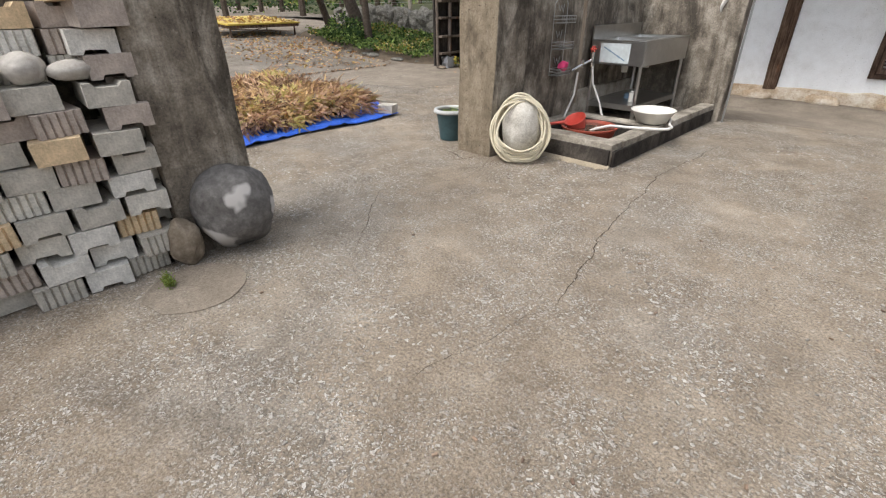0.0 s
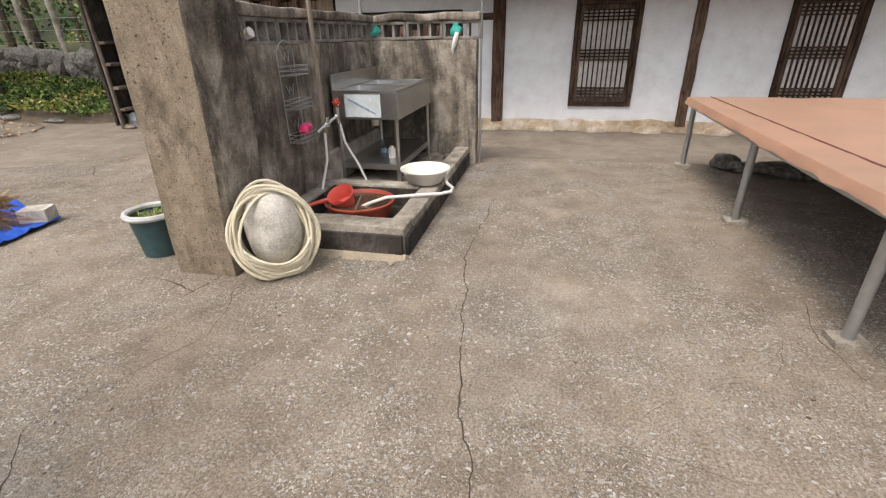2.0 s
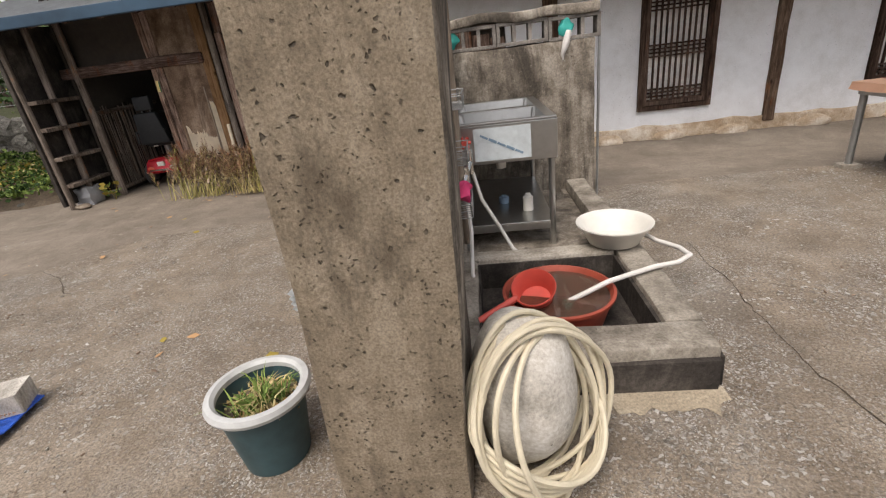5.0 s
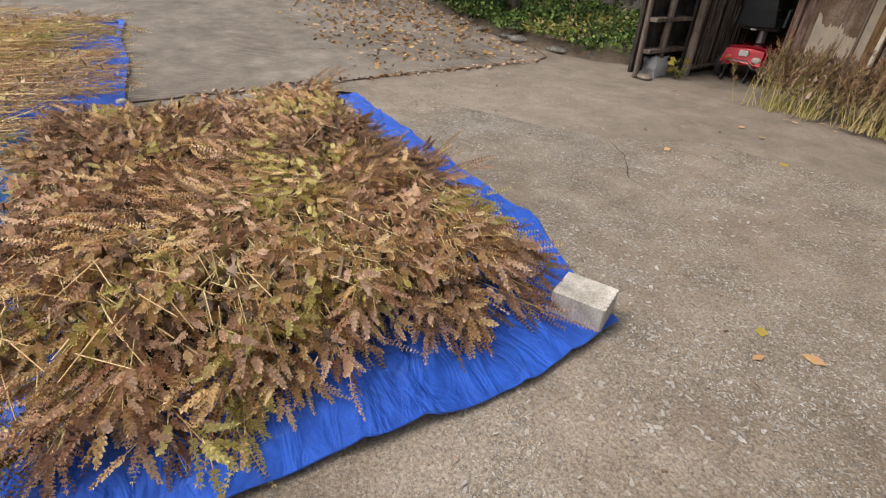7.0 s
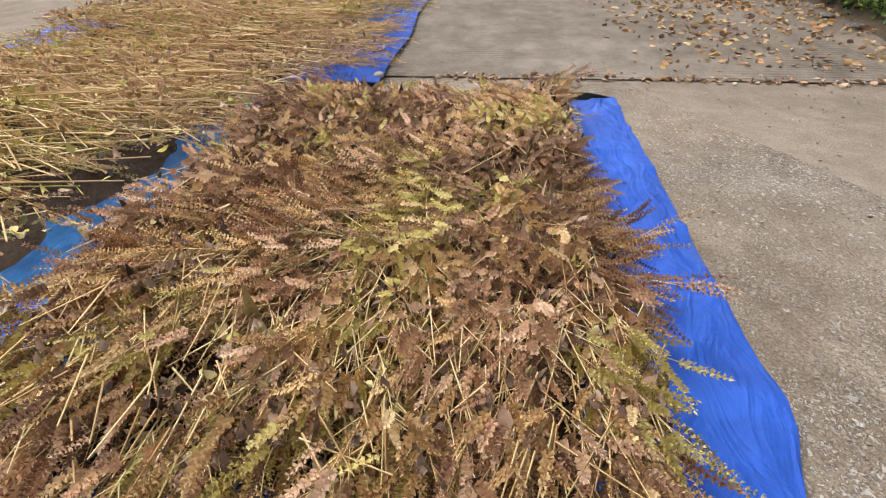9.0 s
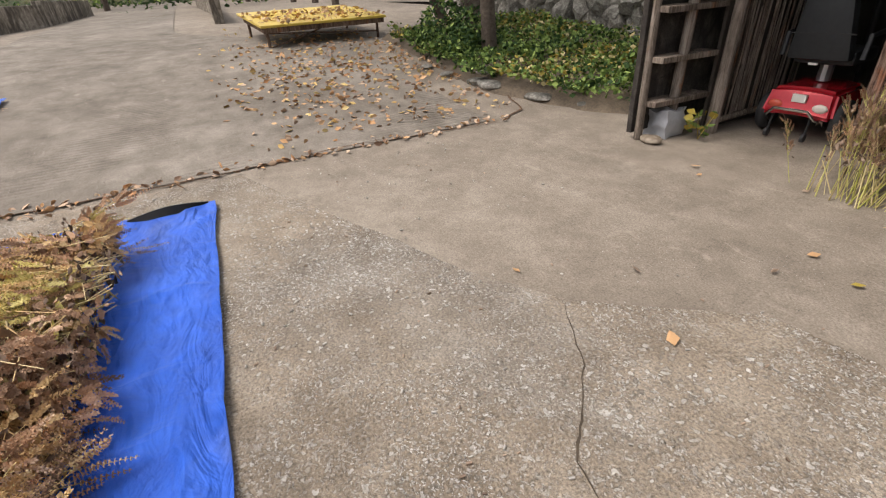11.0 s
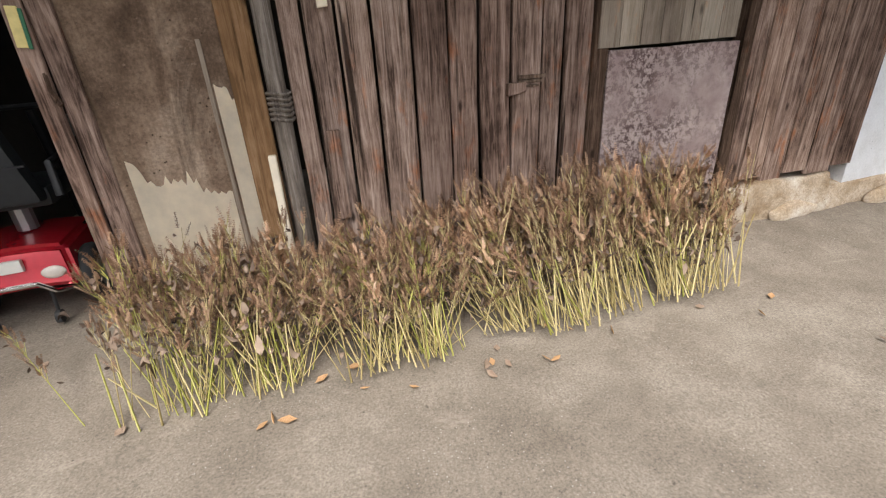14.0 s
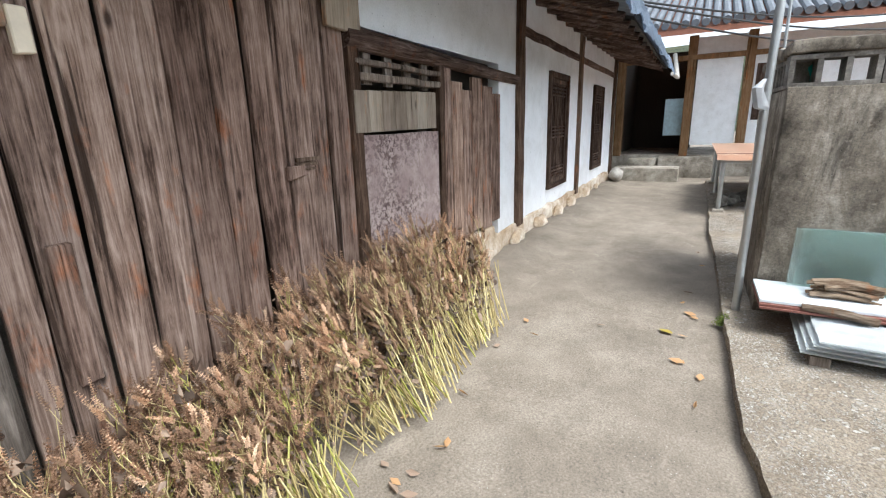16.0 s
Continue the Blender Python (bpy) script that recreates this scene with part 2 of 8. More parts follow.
M["plank"] = old_plank("barn_board", (0.062, 0.042, 0.033), (0.24, 0.176, 0.144), (0.44, 0.355, 0.305))
M["plank_x"] = old_plank("rail_board", (0.04, 0.028, 0.022), (0.11, 0.08, 0.068), (0.24, 0.2, 0.18), axis="x")
M["plank_y"] = old_plank("joist_board", (0.04, 0.028, 0.022), (0.11, 0.08, 0.068), (0.24, 0.2, 0.18), axis="y")
M["post"] = old_plank("post_timber", (0.04, 0.028, 0.02), (0.1, 0.07, 0.052), (0.2, 0.155, 0.12))
M["pole"] = old_plank("grey_pole_timber", (0.07, 0.06, 0.05), (0.17, 0.15, 0.13), (0.3, 0.27, 0.24))
M["lattice"] = old_plank("lattice_timber", (0.025, 0.017, 0.013), (0.07, 0.05, 0.04), (0.15, 0.112, 0.092))
M["paper"] = plain("window_paper", (0.76, 0.74, 0.69), 0.9)
# near-black that puts interior shade into the colour of walls and backings
M["dark"] = plain("interior_shade", (0.055, 0.045, 0.036), 0.95)


# ---- mesh tools ----
def box(bm, x0, y0, z0, x1, y1, z1, bevel=0.0):
    m = Matrix.LocRotScale(((x0 + x1) / 2, (y0 + y1) / 2, (z0 + z1) / 2), None, (abs(x1 - x0), abs(y1 - y0), abs(z1 - z0)))
    r = bmesh.ops.create_cube(bm, size=1.0, matrix=m)
    if bevel:
        edges = {e for v in r["verts"] for e in v.link_edges}
        bmesh.ops.bevel(bm, geom=list(edges), offset=bevel, segments=2, profile=0.6, affect="EDGES")
    return bm


def tube(bm, pts, radius, sides=8, cap=True):
    """A round rod along points; radius a number or one for each point."""
    pts = [Vector(p) for p in pts]
    rs = [radius] * len(pts) if isinstance(radius, (int, float)) else list(radius)
    rings, side = [], None
    for i, p in enumerate(pts):
        d = (pts[min(i + 1, len(pts) - 1)] - pts[max(i - 1, 0)])
        d = d.normalized() if d.length > 1e-9 else Vector((0, 0, 1))
        if side is None or abs(side.dot(d)) > 0.98:
            side = d.orthogonal()
        side = (side - d * side.dot(d)).normalized()
        up = d.cross(side)
        rings.append([bm.verts.new(p + rs[i] * (math.cos(a) * side + math.sin(a) * up)) for a in (2 * math.pi * k / sides for k in range(sides))])
    for a, b in zip(rings, rings[1:]):
        for k in range(sides):
            bm.faces.new((a[k], a[(k + 1) % sides], b[(k + 1) % sides], b[k]))
    if cap:
        bm.faces.new(rings[0][::-1])
        bm.faces.new(rings[-1])
    return bm


def lathe(bm, profile, segs=32, sx=1.0, sy=1.0, cap=True):
    """A turned shape from (radius, z) pairs."""
    rings = [[bm.verts.new((r * sx * math.cos(2 * math.pi * k / segs), r * sy * math.sin(2 * math.pi * k / segs), z)) for k in range(segs)] for r, z in profile]
    for a, b in zip(rings, rings[1:]):
        for k in range(segs):
            bm.faces.new((a[k], a[(k + 1) % segs], b[(k + 1) % segs], b[k]))
    if cap:
        bm.faces.new(rings[0][::-1])
        bm.faces.new(rings[-1])
    return bm


def rough_up(bm, amount, scale=3.0, seed=0.0, axis=None):
    for v in bm.verts:
        n = noise.noise_vector(v.co * scale + Vector((seed, seed * 1.7, seed * 0.3)))
        v.co += n * amount if axis is None else Vector(axis) * n.x * amount
    return bm


def finely(bm, x0, y0, z0, x1, y1, z1, step=0.12, amount=0.006, scale=4.0, seed=0.0, bevel=0.012):
    """A block with slightly uneven faces and worn edges."""
    part_bm = bmesh.new()
    box(part_bm, x0, y0, z0, x1, y1, z1)
    for ax, a, b in ((0, x0, x1), (1, y0, y1), (2, z0, z1)):
        n = int(min(24, abs(b - a) / step))
        for i in range(1, n):
            p, no = [0, 0, 0], [0, 0, 0]
            p[ax], no[ax] = a + (b - a) * i / n, 1
            bmesh.ops.bisect_plane(part_bm, geom=part_bm.verts[:] + part_bm.edges[:] + part_bm.faces[:], plane_co=p, plane_no=no)
    if bevel:
        sharp = [e for e in part_bm.edges if len(e.link_faces) == 2 and e.calc_face_angle(0) > 1.0]
        bmesh.ops.bevel(part_bm, geom=sharp, offset=bevel, segments=2, profile=0.5, affect="EDGES")
    rough_up(part_bm, amount, scale, seed)
    me = bpy.data.meshes.new("tmp")
    part_bm.to_mesh(me)
    part_bm.free()
    bm.from_mesh(me)
    bpy.data.meshes.remove(me)
    return bm


def mesh_of(name, bm, mats, smooth=False):
    me = bpy.data.meshes.new(name)
    bmesh.ops.recalc_face_normals(bm, faces=bm.faces[:])
    bm.to_mesh(me)
    bm.free()
    for m in (mats if isinstance(mats, (list, tuple)) else [mats]):
        me.materials.append(m)
    if smooth:
        me.shade_smooth()
        me.set_sharp_from_angle(angle=radians(40))
    return me


def part(name, bm, material, parent=None, label="", smooth=False, at=None):
    """One mesh object, under a thing or a part."""
    ob = new(name, bm if isinstance(bm, bpy.types.Mesh) else mesh_of(name, bm, material, smooth))
    if parent:
        ob.parent = parent
    if at is not None:
        ob.matrix_basis = at
    if label:
        tagged(ob, label)
    return ob


def thing(name, label, category, at=None, group="", kind=""):
    ob = new(name)
    ob.empty_display_size = 0.1
    if at is not None:
        ob.matrix_basis = at
    return tagged(ob, label, category, group, kind)


def structure(name, bm, material, label, category="", smooth=False):
    ob = part(name, bm, material, smooth=smooth)
    return tagged(ob, label, category or name.split("_")[0], kind="structure")


def ground_z(x):
    """Level yard; beyond the joint the land climbs to the lane."""
    s = max(0.0, -8.7 - x)
    if s < 4.5:
        return 0.11 * s
    return 0.495 + 0.05 * (s - 4.5) if s < 10 else 0.77 + 0.02 * min(s - 10, 40)


# ---- ground ----
def sheet_bm(xs, ys, height):
    bm = bmesh.new()
    grid = [[bm.verts.new((x, y, height(x, y))) for y in ys] for x in xs]
    for a, b in zip(grid, grid[1:]):
        for k in range(len(ys) - 1):
            bm.faces.new((a[k], b[k], b[k + 1], a[k + 1]))
    return bm


def smooth01(v):
    v = max(0.0, min(1.0, v))
    return v * v * (3 - 2 * v)


def land(x, y):
    z = ground_z(x) - 0.006
    if x > -6.5:
        z -= 0.06 * smooth01((x + 6.0) / 2.2)
    if abs(x) < 14 and abs(y) < 14:
        z += 0.012 * noise.noise((x * 0.9, y * 0.9, 0.3)) * smooth01((y - 6.4) / 0.6)
    if y > 7.9 and -6.3 < x < 4.5:
        z += 0.07 * smooth01((y - 7.6) / 0.55)
    return z


xs = sorted({-400, -200, -100, -60, -45, 60, 120, 400, *[round(-40 + 1.0 * i, 2) for i in range(24)], *[round(-17 + 0.35 * i, 2) for i in range(85)], 16, 20, 30})
ys = sorted({-400, -200, -80, -40, -25, -16, 30, 60, 120, 400, *[round(-12 + 0.6 * i, 2) for i in range(30)], *[round(5.2 + 0.25 * i, 2) for i in range(40)], 16, 20})
M["earth"] = smooth_concrete("packed_earth", (0.14, 0.11, 0.075), (0.22, 0.18, 0.125), (0.32, 0.265, 0.19))
ground = structure("ground", sheet_bm(xs, ys, land), M["path"], "worn smooth grey-brown concrete ground before the old house", "ground", smooth=True)


def slab_edge():
    base = [(-8.72, -14), (-8.72, 4.3), (-7.3, 4.85), (-6.4, 5.2), (-5.95, 5.45), (-5.45, 6.08), (-4.6, 6.24), (-3.87, 6.33), (-2.94, 6.36), (0, 6.4), (4.6, 6.4), (4.6, -14)]
    out = []
    for (ax, ay), (bx, by) in zip(base, base[1:]):
        n = max(1, int(math.hypot(bx - ax, by - ay) / 0.08)) if ay > 3 and by > 3 else 1
        for i in range(n):
            x, y = ax + (bx - ax) * i / n, ay + (by - ay) * i / n
            if n > 1:
                y += 0.018 * noise.noise((x * 2.1, y * 2.1, 1.0)) + 0.012 * noise.noise((x * 11, y * 11, 4.0))
            out.append((x, y))
    return out + [base[-1]]


bm = bmesh.new()
rim = slab_edge()
top = [bm.verts.new((x, y, 0.0)) for x, y in rim]
low = [bm.verts.new((x, y, -0.12)) for x, y in rim]
bm.faces.new(top)
for i in range(len(rim)):
    j = (i + 1) % len(rim)
    bm.faces.new((top[i], low[i], low[j], top[j]))
bmesh.ops.triangulate(bm, faces=[f for f in bm.faces if len(f.verts) > 4])
structure("yard_slab", bm, M["yard"], "rough yard concrete with exposed pebbles and cracks", "concrete yard")

bm = sheet_bm([-8.75 - 0.5 * i for i in range(80)], [-1.2 + 0.5 * i for i in range(17)], lambda x, y: ground_z(x) + 0.012)
for v in bm.verts:
    if v.co.x < -12.5:
        k = smooth01((-12.5 - v.co.x) / 5)
        v.co.y = v.co.y * (1 - 0.62 * k) + 2.2 * 0.62 * k
    elif v.co.y > 6.3 and v.co.x < -9:
        v.co.y = min(v.co.y, 6.75)
structure("road", bm, M["road"], "pale brushed concrete lane climbing away from the yard", "road", smooth=True)

# ---- more materials ----
M["tin"] = plain("galvanised_tin", (0.34, 0.36, 0.37), 0.5, 0.55, 0.3, 6)
M["blue_tin"] = plain("blue_painted_tin", (0.035, 0.075, 0.12), 0.55, 0.1, 0.35, 5)
M["rooftile"] = plain("grey_roof_tile", (0.13, 0.145, 0.165), 0.6, 0.0, 0.35, 9)
M["lino"] = plain("orange_floor_sheet", (0.77, 0.5, 0.35), 0.36, 0.0, 0.14, 3.0, 0.002)
M["steel"] = plain("galvanised_steel", (0.42, 0.43, 0.43), 0.42, 0.8, 0.2, 14)
M["stainless"] = plain("stainless_steel", (0.5, 0.5, 0.49), 0.28, 0.95, 0.12, 24, 0.0004)
M["rubber"] = plain("black_rubber", (0.025, 0.025, 0.026), 0.75)
M["vinyl"] = plain("black_vinyl", (0.02, 0.022, 0.024), 0.6, 0.0, 0.3, 30)
M["black"] = plain("black_plastic", (0.018, 0.018, 0.019), 0.45)
M["chrome"] = plain("chrome", (0.7, 0.7, 0.7), 0.18, 1.0, 0.05)
M["redpaint"] = plain("metallic_red_paint", (0.42, 0.012, 0.022), 0.22, 0.25, 0.15, 40, 0.0001)
M["lamp_red"] = plain("red_lamp_glass", (0.6, 0.1, 0.06), 0.15)
M["lamp_clear"] = plain("clear_lamp_glass", (0.75, 0.68, 0.6), 0.12)
M["white_plastic"] = plain("white_plastic", (0.74, 0.72, 0.66), 0.4, 0.0, 0.08)
M["red_plastic"] = plain("coral_red_plastic", (0.72, 0.11, 0.08), 0.42, 0.0, 0.12)
M["tub_red"] = plain("brick_red_rubber", (0.36, 0.07, 0.04), 0.5, 0.0, 0.25)
M["pot_red"] = plain("terracotta_plastic", (0.36, 0.1, 0.06), 0.6, 0.0, 0.25)
M["pot_green"] = plain("dark_teal_plastic", (0.035, 0.075, 0.085), 0.45, 0.0, 0.3)
M["soil"] = plain("dry_soil", (0.13, 0.1, 0.07), 0.95, 0.0, 0.5, 40, 0.01)
M["hose"] = plain("cream_hose", (0.62, 0.56, 0.42), 0.5, 0.0, 0.15, 30)
M["hose_white"] = plain("white_hose", (0.72, 0.7, 0.66), 0.45, 0.0, 0.1)
M["pink"] = plain("pink_sponge", (0.75, 0.06, 0.2), 0.7)
M["teal"] = plain("teal_plastic", (0.03, 0.38, 0.33), 0.5)
M["yellow"] = plain("yellow_label", (0.75, 0.62, 0.25), 0.6)
M["green_dark"] = plain("green_card", (0.03, 0.14, 0.07), 0.6)
M["pale_label"] = plain("pale_blue_film", (0.62, 0.68, 0.7), 0.3)
M["blue_print"] = plain("blue_print", (0.2, 0.3, 0.4), 0.5)
M["cloth"] = plain("white_cloth", (0.7, 0.68, 0.64), 0.9)
M["sack"] = plain("grey_plastic_sack", (0.42, 0.43, 0.45), 0.5, 0.0, 0.35, 8, 0.01)
M["plywood"] = weathered_wall("dark_plywood", (0.085, 0.055, 0.036), (0.21, 0.145, 0.1), (0.36, 0.275, 0.205))
M["tanboard"] = old_plank("tan_board", (0.16, 0.1, 0.05), (0.27, 0.175, 0.095), (0.36, 0.26, 0.16))
M["palewood"] = plain("torn_pale_wood", (0.84, 0.74, 0.58), 0.85, 0.0, 0.16, 20, 0.002)
M["greyboard"] = old_plank("grey_board", (0.18, 0.155, 0.125), (0.28, 0.25, 0.205), (0.36, 0.325, 0.275))
M["wetwood"] = old_plank("bark_wood", (0.1, 0.07, 0.05), (0.2, 0.16, 0.12), (0.34, 0.3, 0.25), axis="y")
M["slate"] = plain("asbestos_slate", (0.76, 0.79, 0.8), 0.85, 0.0, 0.25, 12, 0.002)
M["brownboard"] = plain("red_brown_board", (0.2, 0.08, 0.06), 0.7)
M["glazed"] = plain("white_glazed_board", (0.68, 0.73, 0.77), 0.3, 0.0, 0.1)
# mat under the heaps, darkened to put shade between the stalks
M["gap_shade_mat"] = plain("leaf_gap_shade", (0.07, 0.048, 0.034), 0.95, 0.0, 0.6, 30, 0.02)


def metal_sheet():
    n = Nodes("rust_mottled_sheet")
    spots = n.ramp(n.noise(42, 6, 0.7), [(0.45, 0.0), (0.56, 1.0)])
    zone = n.ramp(n.noise(1.9, 5, 0.6), [(0.36, 0.05), (0.58, 0.95)])
    base = n.ramp(n.noise(4, 5), [(0.35, (0.33, 0.24, 0.225)), (0.65, (0.54, 0.44, 0.41))])
    c = n.mix(n.math("MULTIPLY", spots, zone), base, (0.085, 0.045, 0.042))
    return n.done(c, 0.65, spots, 0.001, 0.15)


def stone_mat(name, dark, mid, light, patch=None):
    n = Nodes(name)
    f = n.mix(0.5, n.noise(5, 7, 0.65), n.noise(22, 5, 0.7))
    c = n.ramp(f, [(0.34, dark), (0.5, mid), (0.66, light)])
    veins = n.ramp(n.cells(7, "DISTANCE_TO_EDGE"), [(0.0, 1.0), (0.05, 0.0)])
    c = n.mix(n.math("MULTIPLY", veins, 0.1), c, tuple(v * 0.5 for v in dark))
    if patch:
        k = n.ramp(n.noise(3.1, 3, 0.45), [(0.55, 0.0), (0.58, 1.0)])
        c = n.mix(k, c, patch)
    c = n.mix(0.35, c, n.ramp(n.rand(), [(0, 0.65), (1, 1.2)]), "MULTIPLY")
    return n.done(c, 0.85, f, 0.012, spec=0.3)


M["metalsheet"] = metal_sheet()
M["stone"] = stone_mat("grey_boulder_stone", (0.07, 0.065, 0.062), (0.145, 0.137, 0.13), (0.25, 0.24, 0.23), (0.5, 0.48, 0.46))
M["stone_pale"] = stone_mat("pale_round_stone", (0.28, 0.255, 0.23), (0.42, 0.395, 0.36), (0.56, 0.53, 0.49))
M["stone_brown"] = stone_mat("brown_field_stone", (0.11, 0.085, 0.06), (0.22, 0.18, 0.135), (0.36, 0.31, 0.25))
M["lichen"] = stone_mat("mossy_stone", (0.055, 0.053, 0.044), (0.19, 0.18, 0.157), (0.44, 0.42, 0.38))


def block_mat():
    n = Nodes("cement_block")
    r = n.rand()
    base = n.ramp(r, [(0.0, (0.56, 0.53, 0.47)), (0.3, (0.7, 0.67, 0.6)), (0.48, (0.74, 0.57, 0.37)), (0.72, (0.5, 0.43, 0.38)), (0.85, (0.74, 0.72, 0.67))], "CONSTANT")
    f = n.mix(0.5, n.noise(14, 6, 0.65), n.noise(90, 4, 0.7))
    c = n.mix(0.75, base, n.ramp(f, [(0.33, 0.35), (0.66, 1.15)]), "MULTIPLY")
    return n.done(c, 0.95, f, 0.004, spec=0.15)


M["block"] = block_mat()
M["block_grey"] = weathered_wall("grey_hollow_block", (0.11, 0.1, 0.09), (0.24, 0.22, 0.195), (0.38, 0.355, 0.32), streak=False)


def tarp_mat(name, c):
    n = Nodes(name)
    w = n.add("ShaderNodeTexWave", Scale=160.0, Distortion=0.0)
    n.link(n.co, w.inputs["Vector"])
    f = n.noise(6, 6, 0.6, distort=0.8)
    col = n.ramp(n.mix(0.4, f, n.noise(1.2, 4)), [(0.35, tuple(v * 0.72 for v in c)), (0.65, tuple(min(1, v * 1.25) for v in c))])
    dust = n.ramp(n.noise(2.5, 6, 0.7), [(0.55, 0.0), (0.75, 0.35)])
    col = n.mix(dust, col, (0.25, 0.3, 0.42))
    crease = n.noise(3.0, 3, 0.5, src=n.scaled(1.0, 2.6, 1.0), distort=1.6)
    return n.done(col, 0.4, n.math("ADD", n.math("ADD", f, n.math("MULTIPLY", crease, 1.5)), n.math("MULTIPLY", w.outputs["Fac"], 0.04)), 0.035)


M["tarp"] = tarp_mat("blue_tarpaulin", (0.036, 0.165, 0.88))
M["tarp_pale"] = tarp_mat("light_blue_tarpaulin", (0.03, 0.22, 0.6))


def glass(name, tint, rough=0.05):
    n = Nodes(name)
    n.b.inputs["Transmission Weight"].default_value = 0.85
    n.b.inputs["IOR"].default_value = 1.45
    return n.done(tint, rough)


M["glass_green"] = glass("green_tinted_glass", (0.72, 0.87, 0.83), 0.1)
M["water"] = glass("basin_water", (0.45, 0.3, 0.22), 0.02)


def leaf_mat(name, dark, mid, light):
    n = Nodes(name)
    c = n.ramp(n.mix(0.35, n.island(), n.noise(30, 3)), [(0.15, dark), (0.5, mid), (0.85, light)])
    n.b.inputs["Subsurface Weight"].default_value = 0.0
    return n.done(c, 0.75, n.noise(60, 3), 0.002, spec=0.25)


M["spike_a"] = leaf_mat("seed_spike_brown", (0.3, 0.165, 0.095), (0.68, 0.43, 0.265), (0.86, 0.65, 0.47))
M["spike_b"] = leaf_mat("seed_spike_ochre", (0.36, 0.21, 0.09), (0.72, 0.49, 0.24), (0.88, 0.69, 0.4))
M["spike_c"] = leaf_mat("seed_spike_olive", (0.38, 0.3, 0.1), (0.66, 0.56, 0.2), (0.82, 0.74, 0.36))
M["stem_y"] = leaf_mat("stem_straw", (0.42, 0.27, 0.12), (0.68, 0.5, 0.25), (0.82, 0.68, 0.4))
M["stem_g"] = leaf_mat("stem_green", (0.28, 0.28, 0.06), (0.48, 0.46, 0.13), (0.62, 0.58, 0.22))
M["leaf_dry"] = leaf_mat("leaf_dry", (0.12, 0.08, 0.06), (0.3, 0.215, 0.155), (0.48, 0.36, 0.275))
M["leaf_olive"] = leaf_mat("leaf_olive", (0.2, 0.16, 0.07), (0.44, 0.365, 0.17), (0.62, 0.54, 0.29))
M["spike_d"] = leaf_mat("seed_spike_dark", (0.15, 0.085, 0.052), (0.36, 0.22, 0.138), (0.54, 0.37, 0.245))
M["stem_o"] = leaf_mat("stem_olive_straw", (0.3, 0.23, 0.1), (0.55, 0.45, 0.21), (0.74, 0.63, 0.35))
M["leaf_dark"] = leaf_mat("leaf_withered", (0.05, 0.034, 0.025), (0.16, 0.11, 0.08), (0.36, 0.27, 0.2))
M["leaf_russet"] = leaf_mat("leaf_russet", (0.22, 0.135, 0.09), (0.44, 0.3, 0.2), (0.6, 0.45, 0.32))
M["leaf_lime"] = leaf_mat("leaf_yellowing", (0.42, 0.36, 0.09), (0.62, 0.54, 0.17), (0.76, 0.68, 0.3))
M["leaf_green"] = leaf_mat("leaf_green", (0.06, 0.11, 0.024), (0.165, 0.245, 0.058), (0.29, 0.375, 0.105))
M["leaf_deep"] = leaf_mat("leaf_deep_green", (0.014, 0.035, 0.01), (0.035, 0.075, 0.02), (0.075, 0.13, 0.035))
M["leaf_yellow"] = leaf_mat("leaf_yellow", (0.2, 0.15, 0.025), (0.36, 0.27, 0.05), (0.5, 0.4, 0.1))
M["leaf_fall"] = leaf_mat("leaf_fallen", (0.3, 0.14, 0.06), (0.5, 0.29, 0.14), (0.62, 0.42, 0.24))
M["leaf_gold"] = leaf_mat("leaf_fallen_gold", (0.4, 0.24, 0.08), (0.6, 0.42, 0.16), (0.72, 0.56, 0.27))
M["petal"] = plain("crimson_flower", (0.42, 0.008, 0.05), 0.8, 0.0, 0.3, 60)
M["egg"] = weathered_wall("whitish_stone", (0.36, 0.335, 0.29), (0.56, 0.53, 0.475), (0.7, 0.68, 0.63), streak=False)
M["dirty_white"] = plain("dirty_white_plastic", (0.52, 0.53, 0.52), 0.55, 0.0, 0.3, 12)
M["moss"] = plain("green_moss", (0.16, 0.2, 0.03), 0.95, 0.0, 0.4, 50, 0.006)
M["bark"] = stone_mat("tree_bark", (0.035, 0.026, 0.02), (0.085, 0.065, 0.05), (0.16, 0.13, 0.1))
M["crack"] = plain("crack_dirt", (0.06, 0.045, 0.03), 1.0, 0.0, 0.4, 40)
M["litter"] = plain("damp_litter", (0.1, 0.055, 0.03), 1.0, 0.0, 0.6, 30, 0.01)
M["mortar"] = smooth_concrete("pale_mortar", (0.27, 0.225, 0.165), (0.36, 0.305, 0.225), (0.44, 0.38, 0.3))

# ---- scattering many small pieces into one mesh ----
RNG = np.random.default_rng(7)


def turn_to(d, roll=0.0):
    """Matrix columns that carry +z onto d, with a roll."""
    d = np.array(d, float) / np.linalg.norm(d)
    a = np.cross(d, (0.31, 0.87, 0.37))
    a /= np.linalg.norm(a)
    b = np.cross(d, a)
    c, s = math.cos(roll), math.sin(roll)
    return np.stack([c * a + s * b, -s * a + c * b, d], 1)


